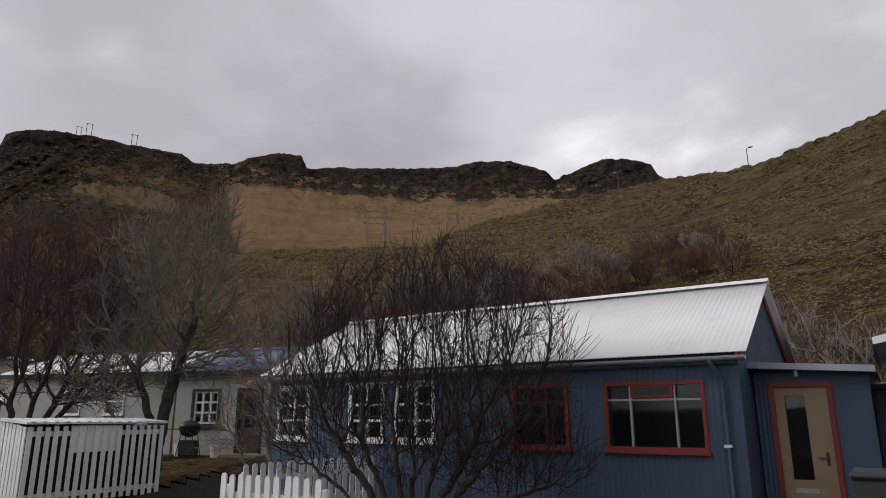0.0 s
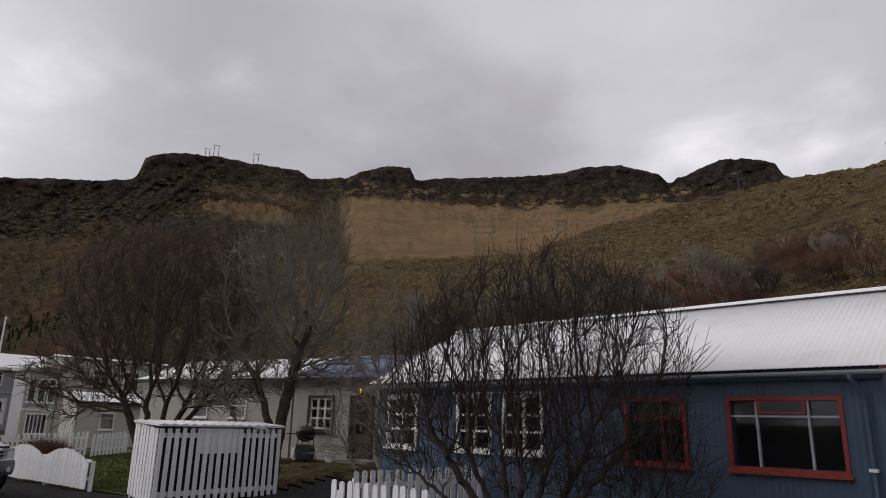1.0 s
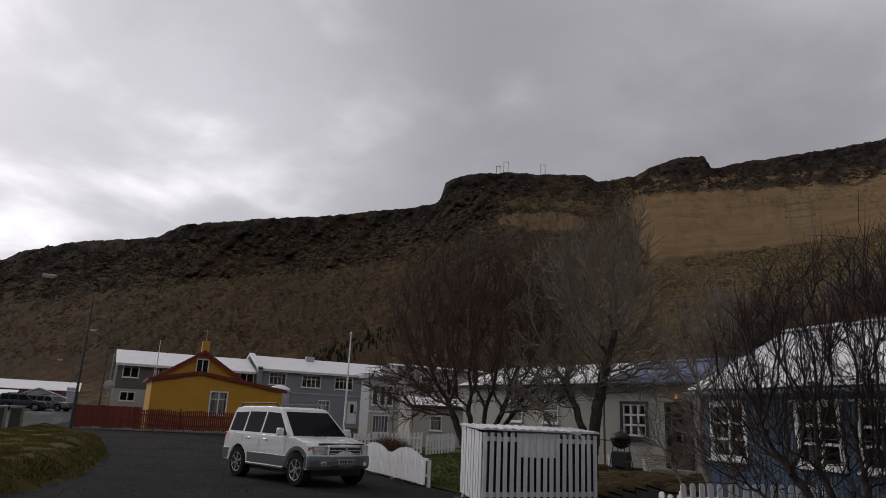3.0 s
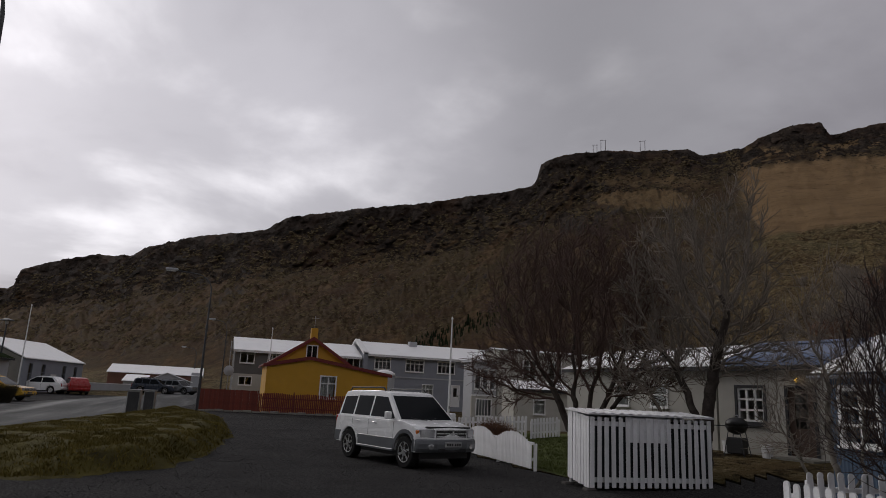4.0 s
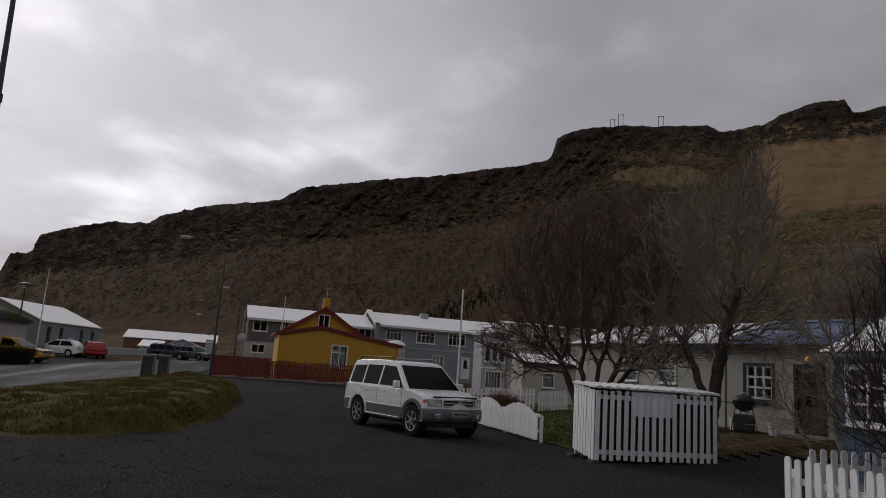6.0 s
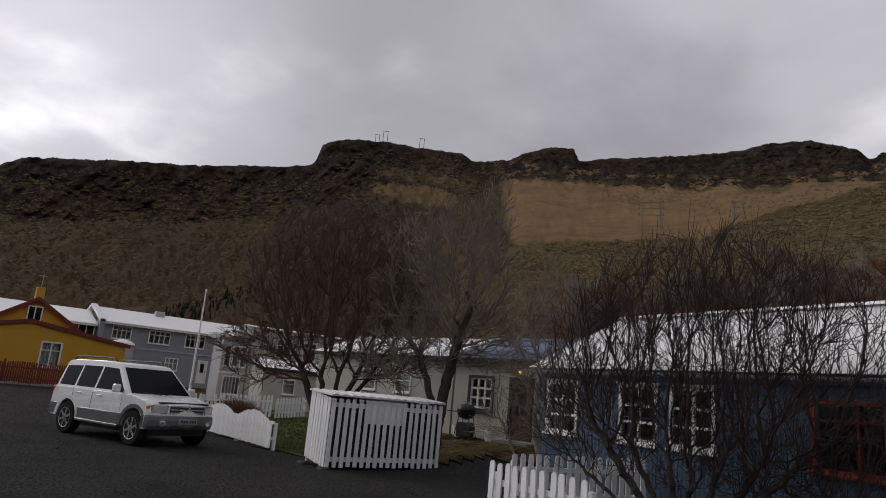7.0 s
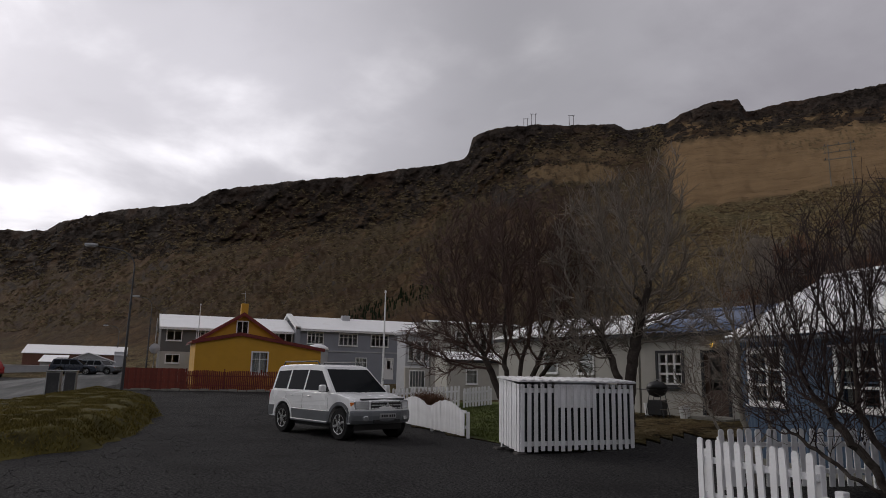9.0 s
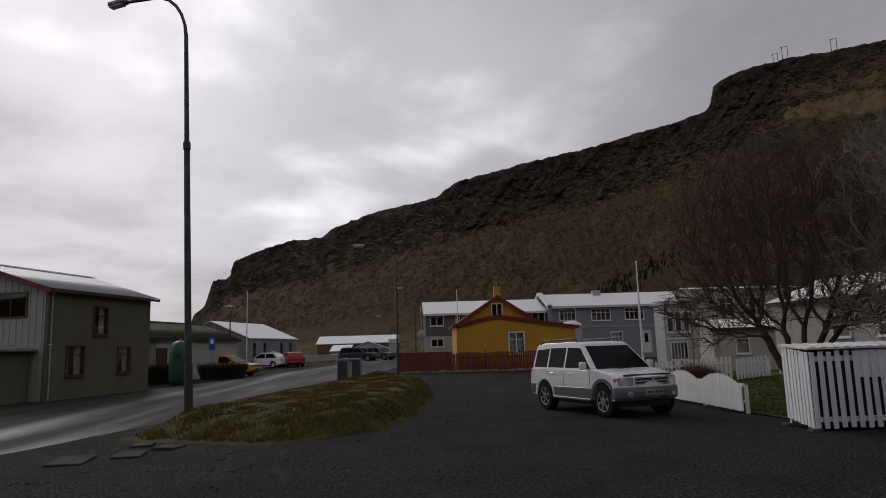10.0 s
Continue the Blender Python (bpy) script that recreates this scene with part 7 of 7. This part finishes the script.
for s in (-1, 1):
    part("side_shelf", boxes((s * 0.48 - 0.15, s * 0.48 + 0.15, -0.16, 0.16, 0.80, 0.825), bevel=0.006), BLACK_PLASTIC, bq)
    for q in (-1, 1):
        bm = bmesh.new()
        tube(bm, [(s * 0.18, q * 0.15, 0.66), (s * 0.30, q * 0.2, -0.03)], 0.014, 6)
        part("leg", bm, DARK_STEEL, bq)
part("cover_cloth", boxes((-0.24, 0.24, -0.18, 0.18, 0.05, 0.50), bevel=0.03), BLACK_PLASTIC, bq)
for x, y in ((-16.75, 14.55), (-15.35, 14.65)):
    pb = thing("plastic_bucket", pose(x, y, flat(x, y)), "pale plastic bucket beside the barbecue", "bucket", "buckets")
    bm = bmesh.new()
    lathe(bm, [(0.13, 0.0), (0.17, 0.36), (0.18, 0.37), (0.165, 0.365), (0.125, 0.02)], 16)
    part("pail", bm, WHITE_TRIM, pb)
    bm = bmesh.new()
    tube(bm, [(0.17 * math.cos(a), 0, 0.36 - 0.12 * math.sin(a)) for a in [math.pi * k / 8 for k in range(9)]], 0.005, 5)
    part("bail", bm, STEEL, pb)

slab = thing("paving_slabs", pose(0, 0, 0), "broken concrete slabs let into the gravel", "paving")
rng = random.Random(12)
for x, y, w, d in ((-13.0, -5.3, 0.7, 0.5), (-13.9, -4.9, 0.6, 0.45), (-12.5, -6.1, 0.9, 0.6), (-14.4, -5.6, 0.5, 0.4)):
    bm = bmesh.new()
    box(bm, -w / 2, w / 2, -d / 2, d / 2, -0.05, 0.045, bevel=0.015, m=pose(x, y, flat(x, y), rng.uniform(-2, 2), rng.uniform(-2, 2), rng.uniform(-25, 25)))
    part("slab", bm, SLAB_GREY, slab)


# ---- on the hill ----
def hill_point(az, q):
    """A point of the slope at a bearing, q counting the knots of the profile."""
    r1, r2, e2, r3, e3, r4, e4, r5 = (col_interp(HILL, az, k) for k in range(1, 9))
    x1, y1 = -r1 * math.sin(radians(az)), r1 * math.cos(radians(az))
    e1 = math.degrees(math.atan2(flat(x1, y1) - EYE_Z, r1))
    r = float(np.interp(q, range(5), [r1, r2, r3, r4, r5]))
    el = float(np.interp(q, range(5), [e1, e2, e3, e4, col_interp(CREST, az, 1)]))
    return -r * math.sin(radians(az)), r * math.cos(radians(az)), EYE_Z + r * math.tan(radians(el))


def power_pole(az, r, el0, h, label, arms=1, gap=2.0, thick=1.0):
    z = EYE_Z + r * math.tan(radians(el0))
    t = thing("power_pole", pose(-r * math.sin(radians(az)), r * math.cos(radians(az)), z - 0.5, 0, 0, az), label, "power pole", "power poles")
    for s in (-1, 1):
        bm = bmesh.new()
        tube(bm, [(s * gap / 2, 0, -3.5), (s * gap / 2, 0, h)], [0.13 * thick, 0.10 * thick], 8)
        part("post", bm, BARK_GREY if arms > 1 else BARK_DARK, t)
    for k in range(arms):
        z = h - 0.4 - k * 1.6
        part("crossarm", boxes((-gap * 0.72, gap * 0.72, -0.08, 0.08, z, z + 0.16 * thick)), BARK_GREY if arms > 1 else BARK_DARK, t)
        for x in (-gap * 0.65, 0, gap * 0.65):
            bm = bmesh.new()
            lathe(bm, [(0.03, 0), (0.08, 0.1), (0.08, 0.3), (0.03, 0.4)], 8, (x, 0, z + 0.16))
            part("insulator", bm, DARK_STEEL, t)


power_pole(58.05, 500, 21.05, 9.5, "double timber power pole on the cliff top", 1, 3.4, 1.7)
power_pole(54.7, 500, 20.95, 8.0, "double timber power pole on the cliff edge", 1, 3.4, 1.7)
power_pole(58.75, 520, 21.05, 6.0, "smaller timber power pole on the cliff top", 1, 3.0, 1.7)
power_pole(34.15, 165, 14.6, 9.2, "double timber power pole with three crossarms", 3, 4.3)
power_pole(27.3, 190, 15.5, 7.0, "double timber power pole with heavy crossarms", 3, 2.4, 1.5)

for az, r, el, h, side in ((12.6, 182, 18.5, 5.5, 1), (2.1, 143, 19.1, 4.6, -1)):
    z = EYE_Z + r * math.tan(radians(el))
    l = thing("hill_lamp", pose(-r * math.sin(radians(az)), r * math.cos(radians(az)), z - 0.5, 0, 0, az), "thin lamp post on the hill's skyline", "lamp post", "hill lamps")
    bm = bmesh.new()
    tube(bm, [(0, 0, -2.0), (0, 0, h), (side * -0.4, 0, h + 0.3)], [0.10, 0.08, 0.06], 8)
    part("post", bm, POLE_GREY, l)
    part("lamp_head", boxes((-side * 0.75 - 0.45, -side * 0.75 + 0.45, -0.2, 0.2, h + 0.2, h + 0.42), bevel=0.05), LIGHT_GREY_WALL, l)

# bare scrub on the slope
rng = random.Random(77)
protos = [bare_tree("scrub_bush", (-9.0 - i, 24.0 + 2 * i), "bare brown scrub bush on the hillside", 60 + i, [TWIG_BROWN, TWIG_RED, TWIG_PALE][i], BARK_DARK, 5, 0.55, 2.6, (4, 5, 6), 0.035, 0.15, 0.36, up=0.4, thin=0.011, category="bush") for i in range(3)]
for p in protos:
    tagged(p, group="scrub bushes")
SCRUB = [(-7, 11, 0.0, 0.35, 26, 1.35), (13, 40, 0.0, 0.55, 62, 1.2), (36, 62, 0.05, 0.5, 26, 1.35), (4, 12, 0.95, 1.25, 16, 1.4), (0, 8, 0.2, 0.9, 10, 1.2), (15, 45, 0.9, 1.5, 12, 0.7), (13, 41, 0.50, 1.0, 70, 1.7)]
for a0, a1, q0, q1, n, sc in SCRUB:
    for _ in range(n):
        x, y, z = hill_point(rng.uniform(a0, a1), rng.uniform(q0, q1))
        if -26 < x < 4 and y < 17.5:
            continue
        s = sc * rng.uniform(0.7, 1.25)
        copy_thing(protos[rng.randrange(3)], pose(x, y, z - 0.15, 0, 0, rng.uniform(0, 360)) @ Matrix.Diagonal((s, s, s, 1)))
for i, p in enumerate(protos):
    x, y, z = hill_point(10.0 + 4 * i, 0.2)
    p.matrix_world = pose(x, y, z - 0.15)


def conifer(x, y, z, h, seed):
    rng = random.Random(seed)
    t = thing("spruce_tree", pose(x, y, z), "dark green spruce in a plantation under the cliff", "tree", "spruces")
    bm = bmesh.new()
    tube(bm, [(0, 0, -1.0), (0, 0, h * 0.95)], [0.16, 0.02], 6)
    part("trunk", bm, BARK_DARK, t)
    verts, faces = [], []
    for k in range(420):
        f = rng.random() ** 0.8
        zc = h * (0.06 + 0.94 * f)
        rad = h * 0.24 * (1 - f) * rng.uniform(0.5, 1.1) + 0.08
        a = rng.uniform(0, 6.28)
        c, s = math.cos(a), math.sin(a)
        w = 0.16 + 0.14 * rng.random()
        i = len(verts)
        verts += [(c * rad * 0.2, s * rad * 0.2, zc + 0.25), (c * rad * 0.7 - s * w, s * rad * 0.7 + c * w, zc), (c * rad, s * rad, zc - 0.2), (c * rad * 0.7 + s * w, s * rad * 0.7 - c * w, zc)]
        faces.append((i, i + 1, i + 2, i + 3))
    mesh_part("crown", verts, faces, CONIFER, t)
    return t


spruce = None
for _ in range(240):
    az = rng.uniform(65.5, 76.5)
    q = 1.05 + (74.5 - az) / 10 * 0.75 + rng.uniform(-0.10, 0.34) * (1 - 0.6 * rmin(az, 72, 76.5))
    x, y, z = hill_point(az, q)
    if spruce is None:
        spruce = conifer(x, y, z - 0.4, 4.5, 5)
    else:
        s = rng.uniform(0.32, 0.55)
        copy_thing(spruce, pose(x, y, z - 0.4, 0, 0, rng.uniform(0, 360)) @ Matrix.Diagonal((s, s, s, 1)))


wall = thing("boundary_wall", pose(-82.0, -13.9, 0.55, 0, 0, 155.5), "low pale concrete wall at the street end", "wall")
part("panel", boxes((0, 12.0, -0.1, 0.1, 0.0, 1.0)), LIGHT_GREY_WALL, wall)
part("coping", boxes((-0.05, 12.05, -0.14, 0.14, 1.001, 1.08), bevel=0.01), WHITE_TRIM, wall)
mast = thing("aerial_mast", pose(-60.3, 0.95, flat(-60, 1), 0, 3, 0), "thin leaning aerial mast with a dish", "mast")
bm = bmesh.new()
tube(bm, [(0, 0, -0.2), (0, 0, 5.2)], 0.035, 8)
part("pole", bm, STEEL, mast)
bm = bmesh.new()
lathe(bm, [(0.05, 0.10), (0.30, 0.03), (0.42, 0.0), (0.40, 0.02), (0.05, 0.13)], 18)
bmesh.ops.transform(bm, matrix=Matrix.Translation((0.1, 0, 2.7)) @ Matrix.Rotation(math.pi / 2, 4, "Y"), verts=bm.verts)
part("dish", bm, LIGHT_GREY_WALL, mast)


# ---- loose stones of the yard ----
def gravel():
    rng = random.Random(31)
    verts, faces = [], []
    base = [(1, 0, 0), (0, 1, 0), (-1, 0, 0), (0, -1, 0), (0, 0, 0.8), (0, 0, -0.6)]
    tri = [(0, 1, 4), (1, 2, 4), (2, 3, 4), (3, 0, 4), (1, 0, 5), (2, 1, 5), (3, 2, 5), (0, 3, 5)]
    for _ in range(15000):
        x = -4.5 - 19 * rng.random() ** 1.5
        y = rng.uniform(-6.0, 8.5)
        if bank_height(x, y) > 0.05:
            continue
        s = rng.uniform(0.008, 0.024) * (1.5 if rng.random() < 0.06 else 1)
        a = rng.uniform(0, 6.28)
        k = len(verts)
        z = flat(x, y)
        for p in base:
            u, v = p[0] * rng.uniform(0.7, 1.3), p[1] * rng.uniform(0.7, 1.3)
            verts.append((x + s * (u * math.cos(a) - v * math.sin(a)), y + s * (u * math.sin(a) + v * math.cos(a)), z + s * (p[2] * 0.7 + 0.15)))
        faces += [(k + i, k + j, k + m) for i, j, m in tri]
    ob = mesh_part("gravel_stones", verts, faces, mat("gravel_stone", (0.060, 0.058, 0.056), 0.9, 0.6, 9, 60, 0.2))
    tagged(ob, "dark loose gravel stones scattered over the yard", "gravel", kind="stuff")


gravel()


# ---- tussocks on the slopes, tufts and blocks on the cliffs ----
def island_material(name, cols, rough=0.9):
    """One surface whose pieces differ in shade."""
    m = bpy.data.materials.new(name)
    m.use_nodes = True
    nt = m.node_tree
    p = nt.nodes["Principled BSDF"]
    ramp = nt.nodes.new("ShaderNodeValToRGB")
    els = ramp.color_ramp.elements
    while len(els) < len(cols):
        els.new(0.5)
    for i, c in enumerate(cols):
        els[i].position, els[i].color = i / (len(cols) - 1), (*c, 1)
    nt.links.new(nt.nodes.new("ShaderNodeNewGeometry").outputs["Random Per Island"], ramp.inputs[0])
    nt.links.new(ramp.outputs[0], p.inputs["Base Color"])
    p.inputs["Roughness"].default_value, p.inputs["Specular IOR Level"].default_value = rough, 0.05
    return m


def on_ground(n, seed, az_range, q_range, keep, shape):
    """Pieces strewn evenly over the slope as seen from the yard, standing on the ground's mesh."""
    rng = random.Random(seed)
    verts, faces = [], []
    for _ in range(n):
        az, q = rng.uniform(*az_range), rng.uniform(*q_range)
        if not keep(az, q):
            continue
        x, y, z = hill_point(az, q)
        el = math.degrees(math.atan2(z - EYE_Z, math.hypot(x, y)))
        if inside(SHELF, az, el) or (inside(UPPER_SHELF, az, el) and rng.random() < 0.8):
            continue
        hit = GROUND_TREE.ray_cast(Vector((x, y, 400.0)), Vector((0, 0, -1)))
        if hit[0] is not None:
            shape(rng, hit[0], math.hypot(x, y), verts, faces)
    return verts, faces


def tussock(rng, p, r, verts, faces):
    s = min(1.9, r * rng.uniform(0.0012, 0.0034))
    n, k, a0 = 6, len(verts), rng.uniform(0, 6.28)
    verts.append((p.x + rng.gauss(0, 0.2) * s, p.y + rng.gauss(0, 0.2) * s, p.z + s * rng.uniform(0.45, 0.8)))
    for i in range(n):
        a = a0 + 6.283 * i / n
        f = s * rng.uniform(0.7, 1.5)
        verts.append((p.x + f * math.cos(a), p.y + f * math.sin(a), p.z - 0.25 * s))
    faces += [(k, k + 1 + i, k + 1 + (i + 1) % n) for i in range(n)]


def block(rng, p, r, verts, faces):
    s = r * rng.uniform(0.0007, 0.0022)
    k, a = len(verts), rng.uniform(0, 6.28)
    c, d = math.cos(a), math.sin(a)
    for u, v, w in ((1, 0, 0), (0, 1, 0), (-1, 0, 0), (0, -1, 0), (0.3, 0.3, 1.0), (-0.4, -0.2, 0.8)):
        u, v, w = (t * s * rng.uniform(0.6, 1.3) for t in (u * 1.4, v, w))
        verts.append((p.x + u * c - v * d, p.y + u * d + v * c, p.z + w - 0.2 * s))
    faces += [(k + i, k + j, k + m) for i, j, m in ((0, 1, 4), (1, 2, 5), (1, 5, 4), (2, 3, 5), (3, 0, 4), (3, 4, 5))]


GROUND_TREE = BVHTree.FromPolygons([v.co for v in ground.data.vertices], [f.vertices for f in ground.data.polygons])
STRAW = island_material("winter_tussock_grass", [(0.055, 0.036, 0.019), (0.095, 0.064, 0.032), (0.140, 0.102, 0.052), (0.200, 0.155, 0.084), (0.105, 0.086, 0.042)])
CRAG_GRASS = island_material("cliff_grass_tufts", [(0.040, 0.028, 0.018), (0.075, 0.052, 0.029), (0.100, 0.080, 0.040), (0.145, 0.108, 0.060)])
CRAG_ROCK = island_material("broken_basalt", [(0.018, 0.016, 0.014), (0.036, 0.029, 0.024), (0.058, 0.044, 0.034), (0.024, 0.020, 0.018)])
clumped = lambda az, q: noise.fractal((az * 0.55, q * 6.0, 2.0), 0.8, 2.0, 4) > -0.02
cliff_part = lambda az, q: noise.fractal((az * 0.9 + q * 3, q * 5.0, 4.0), 0.8, 2.0, 4) > 0.0
rubble = lambda az, q: noise.fractal((az * 1.3, q * 4.0, 7.0), 0.8, 2.0, 4) > -0.05
for nm, label, category, material, rows in (
        ("slope_tussocks", "straw and olive grass tussocks on the near hillside", "grass", STRAW, on_ground(52000, 41, (-9, 48), (0.55, 2.0), clumped, tussock)),
        ("cliff_tufts", "brown grass tufts on the ledges of the cliffs", "grass", CRAG_GRASS, on_ground(36000, 42, (47, 106), (1.5, 3.85), cliff_part, tussock)),
        ("cliff_blocks", "dark broken basalt blocks on the cliffs", "rock", CRAG_ROCK, on_ground(36000, 43, (10, 106), (2.95, 3.97), rubble, block))):
    tagged(mesh_part(nm, *rows, material), label, category, kind="stuff")
